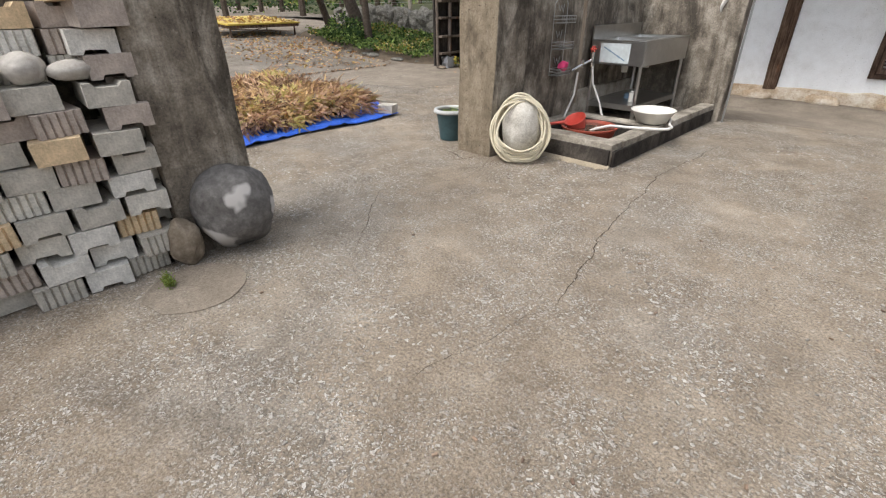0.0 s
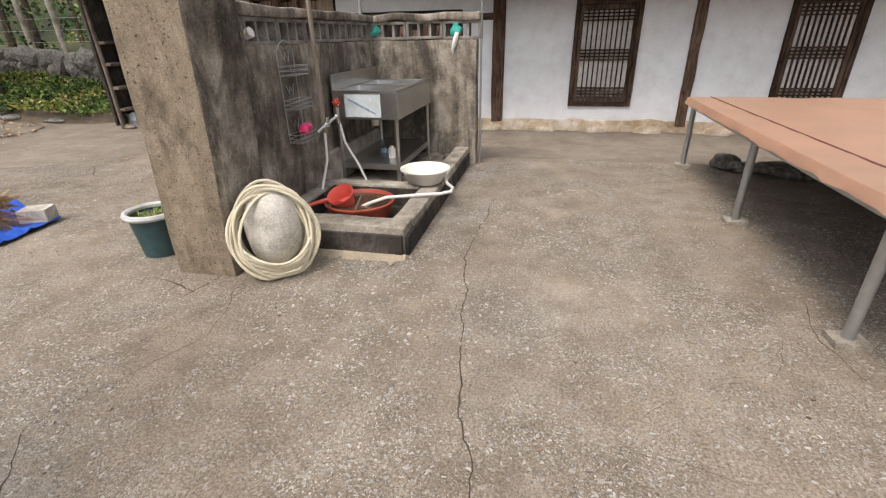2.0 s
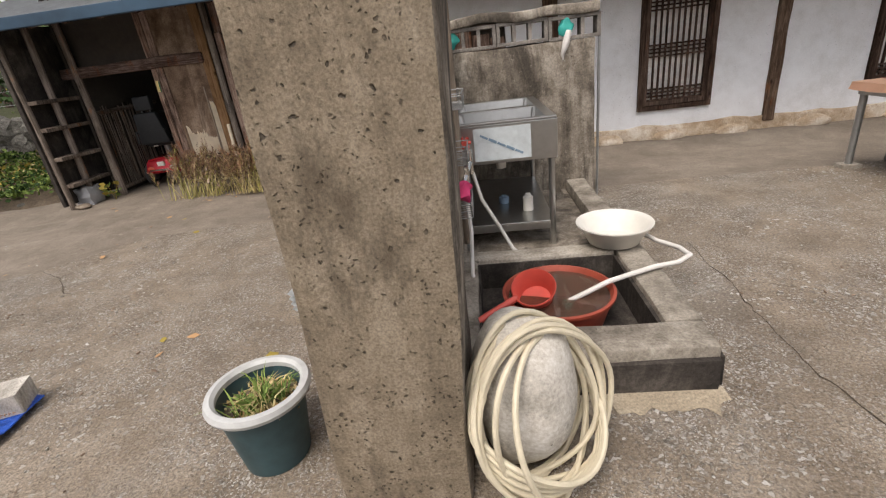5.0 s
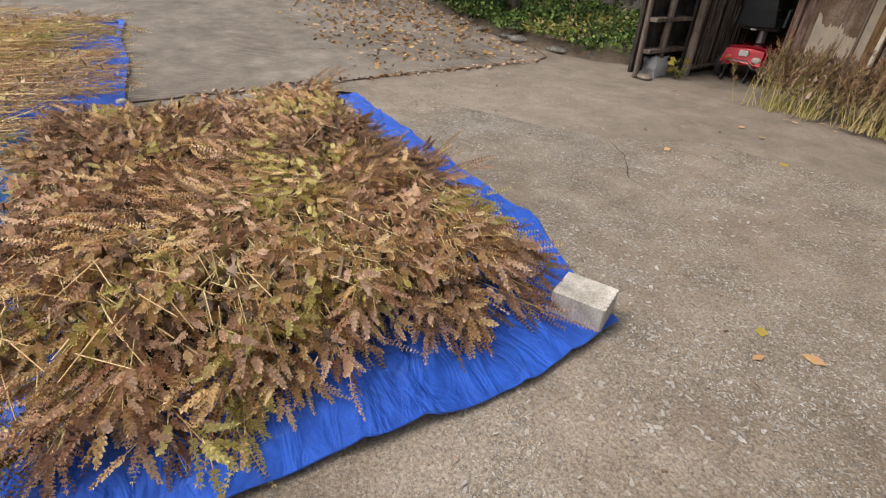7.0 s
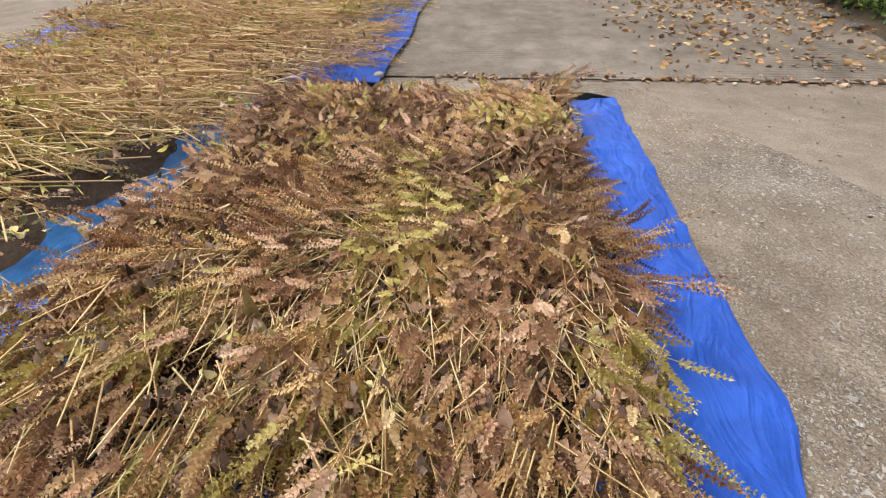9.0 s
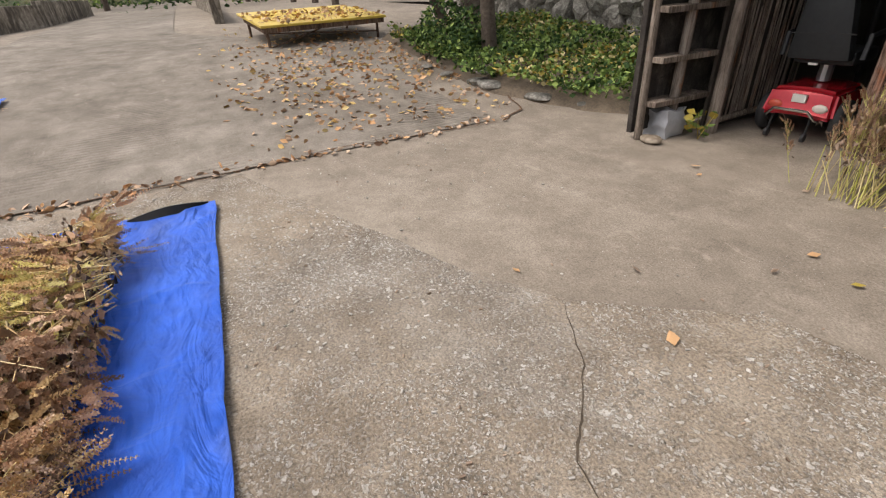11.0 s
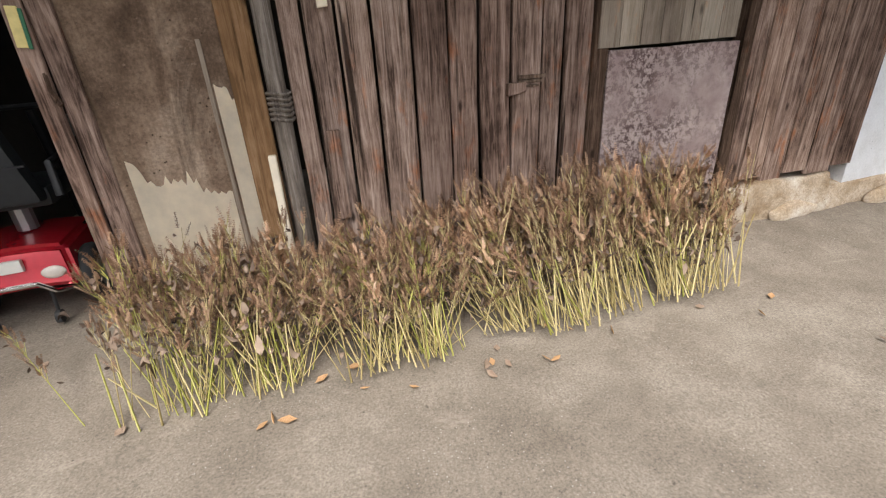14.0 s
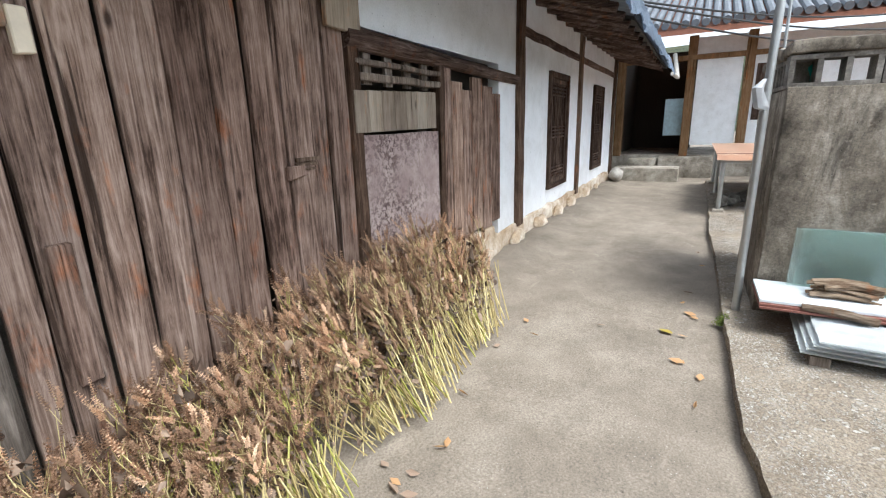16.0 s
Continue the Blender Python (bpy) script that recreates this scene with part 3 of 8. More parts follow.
class Pieces:
    """Vertices, triangles and material numbers, gathered and joined."""

    def __init__(self):
        self.v, self.t, self.m, self.n = [], [], [], 0

    def put(self, v, t, m):
        self.v.append(v)
        self.t.append(t + self.n)
        self.m.append(m)
        self.n += len(v)

    def arrays(self):
        return np.concatenate(self.v), np.concatenate(self.t), np.concatenate(self.m)

    def mesh(self, name, mats):
        v, t, m = self.arrays()
        me = bpy.data.meshes.new(name)
        me.vertices.add(len(v))
        me.vertices.foreach_set("co", v.astype(np.float32).ravel())
        me.loops.add(len(t) * 3)
        me.loops.foreach_set("vertex_index", t.astype(np.int32).ravel())
        me.polygons.add(len(t))
        me.polygons.foreach_set("loop_start", np.arange(0, len(t) * 3, 3, dtype=np.int32))
        for k in mats:
            me.materials.append(k)
        me.polygons.foreach_set("material_index", m.astype(np.int32))
        me.update(calc_edges=True)
        return me


def rod(p, q, r0, r1, bend=0.0, n=3):
    """A thin three-sided rod from p to q, sagging by bend."""
    p, q = np.array(p, float), np.array(q, float)
    R = turn_to(q - p)
    v, t = [], []
    for i in range(n + 1):
        k = i / n
        c = p + (q - p) * k + np.array((0, 0, -bend * 4 * k * (1 - k)))
        r = r0 + (r1 - r0) * k
        for j in range(3):
            a = 2.094 * j
            v.append(c + R[:, 0] * r * math.cos(a) + R[:, 1] * r * math.sin(a))
        if i:
            b = 3 * (i - 1)
            for j in range(3):
                j2 = (j + 1) % 3
                t += [(b + j, b + j2, b + 3 + j2), (b + j, b + 3 + j2, b + 3 + j)]
    return np.array(v), np.array(t)


def spike(p, d, length, width, whorls):
    """A seed head: whorls of four pointed husks spaced along a bent stalk."""
    R = turn_to(d, RNG.uniform(0, 6))
    v, t = [], []
    bend = RNG.uniform(-0.25, 0.25) * length
    h = length / whorls
    spine = []
    for i in range(whorls + 1):
        k = i / whorls
        c = np.array(p) + R[:, 2] * length * k + R[:, 0] * bend * k * k
        b = len(v)
        spine.append(b)
        v.append(c)
        for j in range(4 if i < whorls else 0):
            a = 0.785 * (i % 2) + 1.571 * j + RNG.uniform(-0.25, 0.25)
            w = width * (1.0 - 0.55 * k * k) * RNG.uniform(0.8, 1.2)
            o, q = R[:, 0] * math.cos(a) + R[:, 1] * math.sin(a), R[:, 1] * math.cos(a) - R[:, 0] * math.sin(a)
            m = len(v)
            v += [c + o * w * 0.6 + q * w * 0.42 + R[:, 2] * h * 0.1, c + o * w + R[:, 2] * h * RNG.uniform(0.25, 0.6), c + o * w * 0.6 - q * w * 0.42 + R[:, 2] * h * 0.1]
            t += [(b, m, m + 1), (b, m + 1, m + 2)]
    for b, e in zip(spine, spine[1:]):
        t.append((b, b + 1, e))
    return np.array(v), np.array(t)


def leaf(p, d, size, curl=0.3, wide=0.6):
    """A folded leaf with a bent midrib: six points, six faces."""
    R = turn_to(d, RNG.uniform(0, 6.28))
    s = size
    pts = [(0, 0, 0), (wide * s * 0.5, curl * s * 0.5, 0.45 * s), (-wide * s * 0.5, curl * s * 0.5, 0.45 * s), (0, -0.05 * s, 0.45 * s),
           (wide * s * 0.25, curl * s * 0.6, 0.8 * s), (-wide * s * 0.25, curl * s * 0.6, 0.8 * s), (0, curl * s * 0.4, s)]
    v = np.array([np.array(p) + R @ np.array(q) for q in pts])
    return v, np.array([(0, 1, 3), (0, 3, 2), (1, 4, 3), (3, 5, 2), (3, 4, 6), (3, 6, 5)])


def broad_leaf(p, yaw, size, tilt, curl):
    """A crinkled ovate leaf lying with its face upwards."""
    c, s = math.cos(yaw), math.sin(yaw)
    pts = []
    for i, (along, half) in enumerate(((0.0, 0.06), (0.3, 0.4), (0.65, 0.34), (1.0, 0.03))):
        for side in (-1, 0, 1):
            z = (abs(side) * curl * half - curl * (along - 0.4) ** 2 * 1.6 + RNG.normal(0, 0.05) + tilt * along) * size
            u, w = along * size, side * half * size
            pts.append((p[0] + u * c - w * s, p[1] + u * s + w * c, p[2] + z))
    t = []
    for i in range(3):
        for j in range(2):
            a = i * 3 + j
            t += [(a, a + 3, a + 4), (a, a + 4, a + 1)]
    return np.array(pts), np.array(t)


# material numbers on the plants: 0 spike, 1 stem, 2 leaf
def sprig(length, spikes, leaves, whorls=9, thick=0.0028, spread=0.5, bare=0.45, leaf_size=0.055, head=(0.065, 0.12), fat=(0.009, 0.0135)):
    """A dried stalk along +z with side heads towards its tip."""
    P = Pieces()
    v, t = rod((0, 0, 0), (RNG.uniform(-0.05, 0.05) * length, RNG.uniform(-0.05, 0.05) * length, length), thick, thick * 0.4, 0.0, 4)
    P.put(v, t, np.full(len(t), 1))
    for i in range(spikes):
        z = length * (1.0 if i == 0 else RNG.uniform(bare, 0.97))
        a = RNG.uniform(0, 6.28)
        d = np.array((math.cos(a) * spread, math.sin(a) * spread, 1.0)) if i else np.array((0.1, 0.1, 1.0))
        d /= np.linalg.norm(d)
        base = np.array((0, 0, z))
        reach = RNG.uniform(0.03, 0.1) if i else 0.0
        if reach:
            v, t = rod(base, base + d * reach, thick * 0.6, thick * 0.35, 0.0, 1)
            P.put(v, t, np.full(len(t), 1))
        v, t = spike(base + d * reach, d, RNG.uniform(*head), RNG.uniform(*fat), whorls)
        P.put(v, t, np.full(len(t), 0))
    for i in range(leaves):
        z = length * RNG.uniform(bare * 0.8, 0.95)
        a = RNG.uniform(0, 6.28)
        v, t = leaf((math.cos(a) * 0.03, math.sin(a) * 0.03, z), (math.cos(a), math.sin(a), RNG.uniform(-0.8, 0.5)), leaf_size * RNG.uniform(0.6, 1.3), RNG.uniform(0.2, 0.7))
        P.put(v, t, np.full(len(t), 2))
    return P.arrays()


def plant(P, template, at, d, roll, scale, kinds):
    """Adds a stalk at a place; kinds: the material slots of spike, stem and leaf."""
    v, t, m = template
    P.put(v @ (turn_to(d, roll) * scale).T + np.array(at), t, np.array(kinds)[m])
# ---- the old house: plank barn end, white plastered end ----
WALL = 8.2
house = thing("wall_house", "white lime-plastered house wall with dark timber posts", "wall", kind="structure")


def plaster(x0, x1, z0, z1, seed):
    bm = bmesh.new()
    finely(bm, x0, WALL, z0, x1, WALL + 0.16, z1, 0.22, 0.006, 2.0, seed, 0.0)
    return part("plaster_panel", bm, M["plaster"], house)


for k, a in enumerate(((-1.74, -1.3, 0.13, 2.42), (-1.13, -0.18, 0.13, 2.42), (-0.18, 0.68, 0.13, 0.36), (-0.18, 0.68, 1.74, 2.42), (0.68, 1.32, 0.13, 2.42),
                       (1.45, 2.41, 0.13, 2.42), (2.41, 3.25, 0.13, 0.36), (2.41, 3.25, 1.74, 2.42), (3.25, 4.35, 0.13, 2.42), (-3.68, -1.74, 1.66, 2.42))):
    plaster(*a, k * 1.3)
for x0, x1, z0, z1 in ((-1.3, -1.13, 0.12, 2.42), (1.32, 1.45, 0.1, 2.42), (4.35, 4.52, 0.05, 2.42)):
    bm = bmesh.new()
    finely(bm, x0, WALL - 0.045, z0, x1, WALL + 0.15, z1, 0.15, 0.012, 3.0, x0, 0.015)
    part("timber_post", bm, M["post"], house)
for x0, x1, z in ((1.47, 4.35, 1.98), (-1.13, 1.29, 1.98)):
    bm = bmesh.new()
    finely(bm, x0, WALL - 0.02, z, x1, WALL + 0.1, z + 0.09, 0.2, 0.012, 3.0, x0, 0.012)
    part("timber_rail", bm, M["plank_x"], house)
bm = bmesh.new()
finely(bm, -1.9, WALL - 0.03, -0.1, 4.35, WALL + 0.12, 0.17, 0.1, 0.045, 5.5, 2.0, 0.02)
finely(bm, -3.7, WALL - 0.04, -0.1, -1.9, WALL + 0.2, 0.26, 0.12, 0.04, 4.5, 2.0, 0.03)
structure("plinth", bm, M["mud"], "crumbling beige mud plinth at the foot of the wall", "plinth", smooth=True)
random.seed(5)
for x in (-2.2, -1.35, -0.55, 0.2, 0.95, 1.9, 2.8):
    bm = bmesh.new()
    bmesh.ops.create_icosphere(bm, subdivisions=3, radius=0.14, matrix=Matrix.Diagonal((1.3, 0.35, 0.55, 1)))
    rough_up(bm, 0.03, 9, x)
    s = random.uniform(0.7, 1.2)
    tagged(part("fallen_plaster", bm, M["mud"], smooth=True, at=pose(x, WALL - 0.06, 0.03) @ Matrix.Scale(s, 4)),
           "broken lump of mud plaster at the wall foot", "plaster lump", "plaster lumps")
# shed inner walls, their colour darkened in place of the shade inside
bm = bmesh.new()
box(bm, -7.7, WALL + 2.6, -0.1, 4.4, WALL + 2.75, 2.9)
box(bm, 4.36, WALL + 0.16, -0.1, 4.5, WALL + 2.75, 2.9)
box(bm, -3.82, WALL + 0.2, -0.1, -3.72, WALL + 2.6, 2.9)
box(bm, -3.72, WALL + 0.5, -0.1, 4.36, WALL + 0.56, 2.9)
structure("wall_shed_inner", bm, M["dark"], "inner walls of the old shed, coloured dark for the shade inside", "wall")


def lattice_window(name, x0, x1, z0, z1):
    w = thing(name, "old papered window with dark wooden lattice", "window", pose(x0, WALL, z0), kind="structure")
    W, H = x1 - x0, z1 - z0
    for n, a in (("window_jamb", (0, 0, 0.058, H)), ("window_jamb", (W - 0.058, 0, W, H)), ("window_head", (0.058, H - 0.07, W - 0.058, H)), ("window_sill", (0.058, 0, W - 0.058, 0.055))):
        bm = bmesh.new()
        finely(bm, a[0], -0.045, a[1], a[2], 0.09, a[3], 0.2, 0.004, 4.0, x0, 0.008)
        part(n, bm, M["lattice"], w)
    sash = new("sash")
    sash.parent = w
    inner = (0.062, 0.06, W - 0.062, H - 0.075)
    for a in ((inner[0], inner[1], inner[0] + 0.045, inner[3]), (inner[2] - 0.045, inner[1], inner[2], inner[3]), (inner[0] + 0.045, inner[1], inner[2] - 0.045, inner[1] + 0.05), (inner[0] + 0.045, inner[3] - 0.05, inner[2] - 0.045, inner[3])):
        bm = bmesh.new()
        box(bm, a[0], -0.02, a[1], a[2], 0.03, a[3], 0.003)
        part("sash_rail", bm, M["lattice"], sash)
    n = 10
    for i in range(1, n):
        x = inner[0] + 0.045 + (inner[2] - inner[0] - 0.09) * i / n
        bm = bmesh.new()
        box(bm, x - 0.009, -0.005, inner[1] + 0.05, x + 0.009, 0.022, inner[3] - 0.05)
        part("lattice_bar", bm, M["lattice"], sash)
    span = inner[3] - inner[1]
    for c, rows in ((0.06, 4), (0.5, 4), (0.9, 4)):
        for j in range(rows):
            z = inner[1] + span * c + (j - 1.5) * 0.042 + (0.05 if c < 0.1 else 0)
            bm = bmesh.new()
            box(bm, inner[0] + 0.045, -0.011, z - 0.009, inner[2] - 0.045, 0.016, z + 0.009)
            part("lattice_bar", bm, M["lattice"], sash)
    bm = bmesh.new()
    box(bm, inner[0], 0.031, inner[1], inner[2], 0.036, inner[3])
    part("paper_pane", bm, M["paper"], w, "yellowed window paper")
    bm = bmesh.new()
    box(bm, 0.0, 0.1, 0, W, 0.15, H)
    part("reveal", bm, M["dark"], w)
    return w


lattice_window("window_1", -0.18, 0.68, 0.36, 1.74)
lattice_window("window_2", 2.41, 3.25, 0.36, 1.74)

# planked barn wall
planks = thing("wall_planks", "weathered upright barn boards with dark gaps", "wall", kind="structure")


def plank(x0, x1, z0, z1, y=WALL, mat=None, seed=0.0, name="plank", lean=0.0):
    bm = bmesh.new()
    box(bm, 0, -0.014, 0, x1 - x0, 0.014, z1 - z0)
    for z in (0.15, 0.33, 0.5, 0.66, 0.83):
        bmesh.ops.bisect_plane(bm, geom=bm.verts[:] + bm.edges[:] + bm.faces[:], plane_co=(0, 0, (z1 - z0) * z), plane_no=(0, 0, 1))
    bmesh.ops.bevel(bm, geom=[e for e in bm.edges if e.calc_face_angle(0) > 1], offset=0.004, segments=1, affect="EDGES")
    for v in bm.verts:
        v.co.x += 0.008 * noise.noise((seed, v.co.z * 2.5, 0.0)) + lean * v.co.z
        v.co.y += 0.012 * noise.noise((seed + 5, v.co.z * 1.6, v.co.x * 2))
        if v.co.z < 0.05:
            v.co.z += 0.04 * noise.noise((seed + 9, v.co.x * 14, 0.0))
    return part(name, bm, mat or M["plank"], planks, at=pose(x0, y, z0))


cuts = [-5.3, -5.2, -5.06, -4.91, -4.735, -4.56, -4.41, -4.245, -4.08, -3.955, -3.8]
for i, (a, b) in enumerate(zip(cuts, cuts[1:])):
    plank(a + 0.007, b - 0.007, 0.04, 1.86 + 0.03 * math.sin(i * 2.1), WALL + 0.012 * math.sin(i * 1.7), seed=i * 3.1)
for i, (a, b) in enumerate(zip([-5.3, -5.05, -4.78, -4.5, -4.3, -4.02, -3.8], [-5.05, -4.78, -4.5, -4.3, -4.02, -3.8])):
    plank(a + 0.006, b - 0.006, 1.87, 2.42, WALL + 0.03, seed=50 + i)
for i, (x, z0, z1, w) in enumerate(((-5.17, 0.42, 0.86, 0.06), (-4.27, 0.94, 1.0, 0.1), (-5.22, 1.42, 1.56, 0.09))):
    plank(x, x + w, z0, z1, WALL - 0.026, M["greyboard"] if i == 2 else M["plank"], seed=80 + i, name="batten")
plank(-3.95, -3.7, 1.62, 2.3, WALL - 0.028, M["greyboard"], seed=90, name="patch_board")
plank(-5.13, -5.085, 1.36, 1.48, WALL - 0.03, M["palewood"], seed=91, name="batten")
bm = bmesh.new()
for k in range(3):
    box(bm, -4.22 + 0.004 * k, WALL - 0.03, 0.975 + 0.02 * k, -4.1 + 0.02 * k, WALL - 0.018, 0.985 + 0.024 * k)
part("batten", bm, M["post"], planks)

# plywood panel, torn at the foot, with its boards
panel = thing("plywood_panel", "dark weathered plywood panel, torn pale at its foot", "panel", pose(-6.1, WALL - 0.02, 0.02), kind="structure")
bm = bmesh.new()
finely(bm, 0, -0.012, 0, 0.6, 0.01, 2.2, 0.2, 0.006, 3, 4.0, 0.003)
part("sheet", bm, M["plywood"], panel)


def torn(x0, x1, top, seed, foot=0.0, teeth=16):
    """A pale torn strip with a ragged upper edge."""
    bm = bmesh.new()
    lo, hi = [], []
    for i in range(teeth + 1):
        x = x0 + (x1 - x0) * i / teeth
        z = top(i / teeth) + 0.06 * noise.noise((i * 1.37, seed, 0)) + (0.05 if i % 2 else 0.0) * (0.5 + 0.5 * noise.noise((i * 0.9, seed + 3, 0)))
        lo.append(bm.verts.new((x, -0.019, foot)))
        hi.append(bm.verts.new((x, -0.016, z)))
    for i in range(teeth):
        bm.faces.new((lo[i], lo[i + 1], hi[i + 1], hi[i]))
    bmesh.ops.solidify(bm, geom=bm.faces[:], thickness=0.003)
    return bm


part("torn_layer", torn(0.08, 0.47, lambda k: 0.8 - 0.12 * smooth01(k * 5) - 0.07 * smooth01((k - 0.55) * 4), 1.0, teeth=26), M["palewood"], panel, "pale bare wood where a layer tore away")
part("torn_layer", torn(0.5, 0.6, lambda k: 1.08 - 0.12 * k, 4.0, teeth=10), M["palewood"], panel, "pale bare wood where a layer tore away")
bm = bmesh.new()
box(bm, 0.475, -0.022, 0, 0.492, -0.012, 1.25)
part("edge_strip", bm, M["greyboard"], panel)
plank(-5.53, -5.405, 0.03, 2.3, WALL - 0.03, M["tanboard"], seed=60, name="tan_board")
plank(-5.445, -5.41, 0.03, 0.78, WALL - 0.055, M["palewood"], seed=61, name="batten")
bm = bmesh.new()
tube(bm, [(-5.35, WALL - 0.02, 0.0), (-5.352, WALL - 0.025, 1.2), (-5.35, WALL - 0.02, 2.4)], [0.042, 0.04, 0.038], 10)
for k in range(6):
    tube(bm, [(-5.35 + 0.05 * math.cos(a), WALL - 0.02 + 0.05 * math.sin(a), 0.93 + 0.022 * k + 0.006 * math.sin(a * 2)) for a in [j * 0.7 for j in range(10)]], 0.008, 5)
part("round_post", bm, M["pole"], planks, smooth=True)
# door frame boards of the shed bay
plank(-6.23, -6.16, 0.0, 2.3, WALL - 0.05, M["plank"], seed=70, name="frame_board")
plank(-6.155, -6.07, 0.0, 2.3, WALL - 0.035, M["plank"], seed=71, name="frame_board")
bm = bmesh.new()
finely(bm, -7.45, WALL - 0.08, 1.55, -5.5, WALL + 0.06, 1.68, 0.15, 0.014, 3, 6.0, 0.02)
part("lintel", bm, M["plank_x"], planks)
# dark sheet above the lintel stands for the shaded opening
bm = bmesh.new()
box(bm, -7.42, WALL + 0.04, 1.66, -6.1, WALL + 0.07, 2.6)
part("gable_board", bm, M["dark"], planks)
tag = thing("paper_tag", "yellowed card tag nailed to the door frame", "tag", pose(-6.19, WALL - 0.075, 1.27, 0, 4, 0) @ Matrix.Scale(0.72, 4))
bm = bmesh.new()
box(bm, -0.032, -0.012, 0, 0.018, 0, 0.19, 0.003)
part("card", bm, M["yellow"], tag)
bm = bmesh.new()
box(bm, 0.019, -0.012, -0.005, 0.036, 0, 0.18, 0.003)
part("card_back", bm, M["green_dark"], tag, "dark green card edge")
bm = bmesh.new()
tube(bm, [(-6.17, WALL - 0.06, 1.18), (-6.165, WALL - 0.075, 1.12), (-6.155, WALL - 0.07, 1.09)], 0.008, 6)
tube(bm, [(-6.155 + 0.012 * math.cos(a), WALL - 0.072, 1.075 + 0.012 * math.sin(a)) for a in [j * 0.7 for j in range(10)]], 0.004, 5)
tagged(part("door_latch", bm, M["post"]), "small rusty hook latch on the frame board", "latch")

# patched hatch: metal sheet, grey board, dark slatted vent, log lintel
hatch = thing("patched_hatch", "old hatch closed with mottled metal sheet and grey boards", "hatch", pose(-3.8, WALL, 0), kind="structure")
bm = bmesh.new()
finely(bm, 0.1, -0.012, 0.3, 0.92, 0.004, 1.12, 0.15, 0.006, 3, 8.0, 0.003)
part("metal_sheet", bm, M["metalsheet"], hatch, "rust-mottled pinkish metal sheet")
for i in range(7):
    bm = bmesh.new()
    box(bm, 0.02 + i * 0.121, -0.034, 1.13 + 0.002 * i, 0.138 + i * 0.121, -0.014, 1.345 + 0.004 * i, 0.003)
    part("vent_board", bm, M["greyboard"], hatch, "pale grey board")
for x0, x1 in ((0.0, 0.085), (0.93, 1.0)):
    bm = bmesh.new()
    finely(bm, x0, -0.03, 0.28, x1, 0.05, 1.6, 0.2, 0.008, 3, x0, 0.006)
    part("jamb", bm, M["post"], hatch)
for z, t in ((1.4, 0.04), (1.475, 0.03)):
    bm = bmesh.new()
    finely(bm, 0.05, -0.03, z, 0.95, 0.02, z + t, 0.1, 0.012, 4, z, 0.008)
    part("slat", bm, M["pole"], hatch)
for i in range(4):
    bm = bmesh.new()
    box(bm, 0.15 + 0.2 * i, 0.0, 1.38, 0.22 + 0.2 * i, 0.02, 1.56)
    part("slat", bm, M["pole"], hatch)
bm = bmesh.new()
tube(bm, [(0.0, 0.0, 1.6), (0.5, -0.012, 1.59), (1.1, 0.0, 1.585), (2.1, -0.01, 1.56), (2.65, 0.0, 1.56)], [0.06, 0.055, 0.05, 0.045, 0.04], 10)
rough_up(bm, 0.012, 9)
part("log_lintel", bm, M["plank_x"], hatch, smooth=True)
# dark sheet behind hatch and door, painted as the shade in the gaps
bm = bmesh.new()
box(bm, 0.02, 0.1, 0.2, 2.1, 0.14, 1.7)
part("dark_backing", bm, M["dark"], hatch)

door = thing("door_1", "closed plank door of brown weathered boards", "door", pose(-2.86, WALL - 0.01, 0.27), kind="structure")
edges = [0.0, 0.17, 0.35, 0.52, 0.72, 0.93, 1.11]
for i, (a, b) in enumerate(zip(edges, edges[1:])):
    bm = bmesh.new()
    box(bm, a + 0.005, -0.015, 0.03 * (i % 2), b - 0.005, 0.012, 1.24 - 0.05 * (i % 3) + 0.03 * (i == 0), 0.004)
    for v in bm.verts:
        v.co.x += 0.01 * noise.noise((i * 3.3, v.co.z * 2, 0))
    part("door_board", bm, M["plank"], door)

# rafters, eaves board and roof
roof = thing("roof_house", "low grey corrugated roof with blue tin edge", "roof", kind="structure")


def roof_z(y):
    return 2.15 + (y - 7.4) * 0.3


bm = bmesh.new()
n_cor = 150
rows = [7.3, 8.2, 9.5, 11.2]
grid = [[bm.verts.new((-8.3 + 8.0 * i / n_cor, y, roof_z(y) + 0.06 + 0.018 * math.cos(i * math.pi / 1.5))) for y in rows] for i in range(n_cor + 1)]
for a, b in zip(grid, grid[1:]):
    for k in range(3):
        bm.faces.new((a[k], b[k], b[k + 1], a[k + 1]))
bmesh.ops.solidify(bm, geom=bm.faces[:], thickness=0.012)
part("corrugated_sheet", bm, M["tin"], roof, "grey corrugated roofing", smooth=True)
bm = bmesh.new()
box(bm, -0.3, 7.3, 0, 5.1, 11.2, 0.05)
for v in bm.verts:
    v.co.z += roof_z(v.co.y) + 0.02
part("roof_deck", bm, M["dark"], roof)
for i in range(46):
    x = -0.28 + i * 0.118
    bm = bmesh.new()
    tube(bm, [(x, 7.28, roof_z(7.28) + 0.09), (x, 11.2, roof_z(11.2) + 0.09)], 0.045, 7)
    part("cover_tile", bm, M["rooftile"], roof)
bm = bmesh.new()
box(bm, -8.35, 7.24, 2.07, -2.6, 7.29, 2.19, 0.01)
part("eaves_board", bm, M["blue_tin"], roof, "blue painted tin eaves strip")
for i in range(32):
    x = -8.1 + i * 0.41
    bm = bmesh.new()
    tube(bm, [(x, 7.34, roof_z(7.34) - 0.03), (x + 0.02, 8.4, roof_z(8.4) - 0.03)], 0.045, 7)
    part("rafter", bm, M["plank_y"], roof)
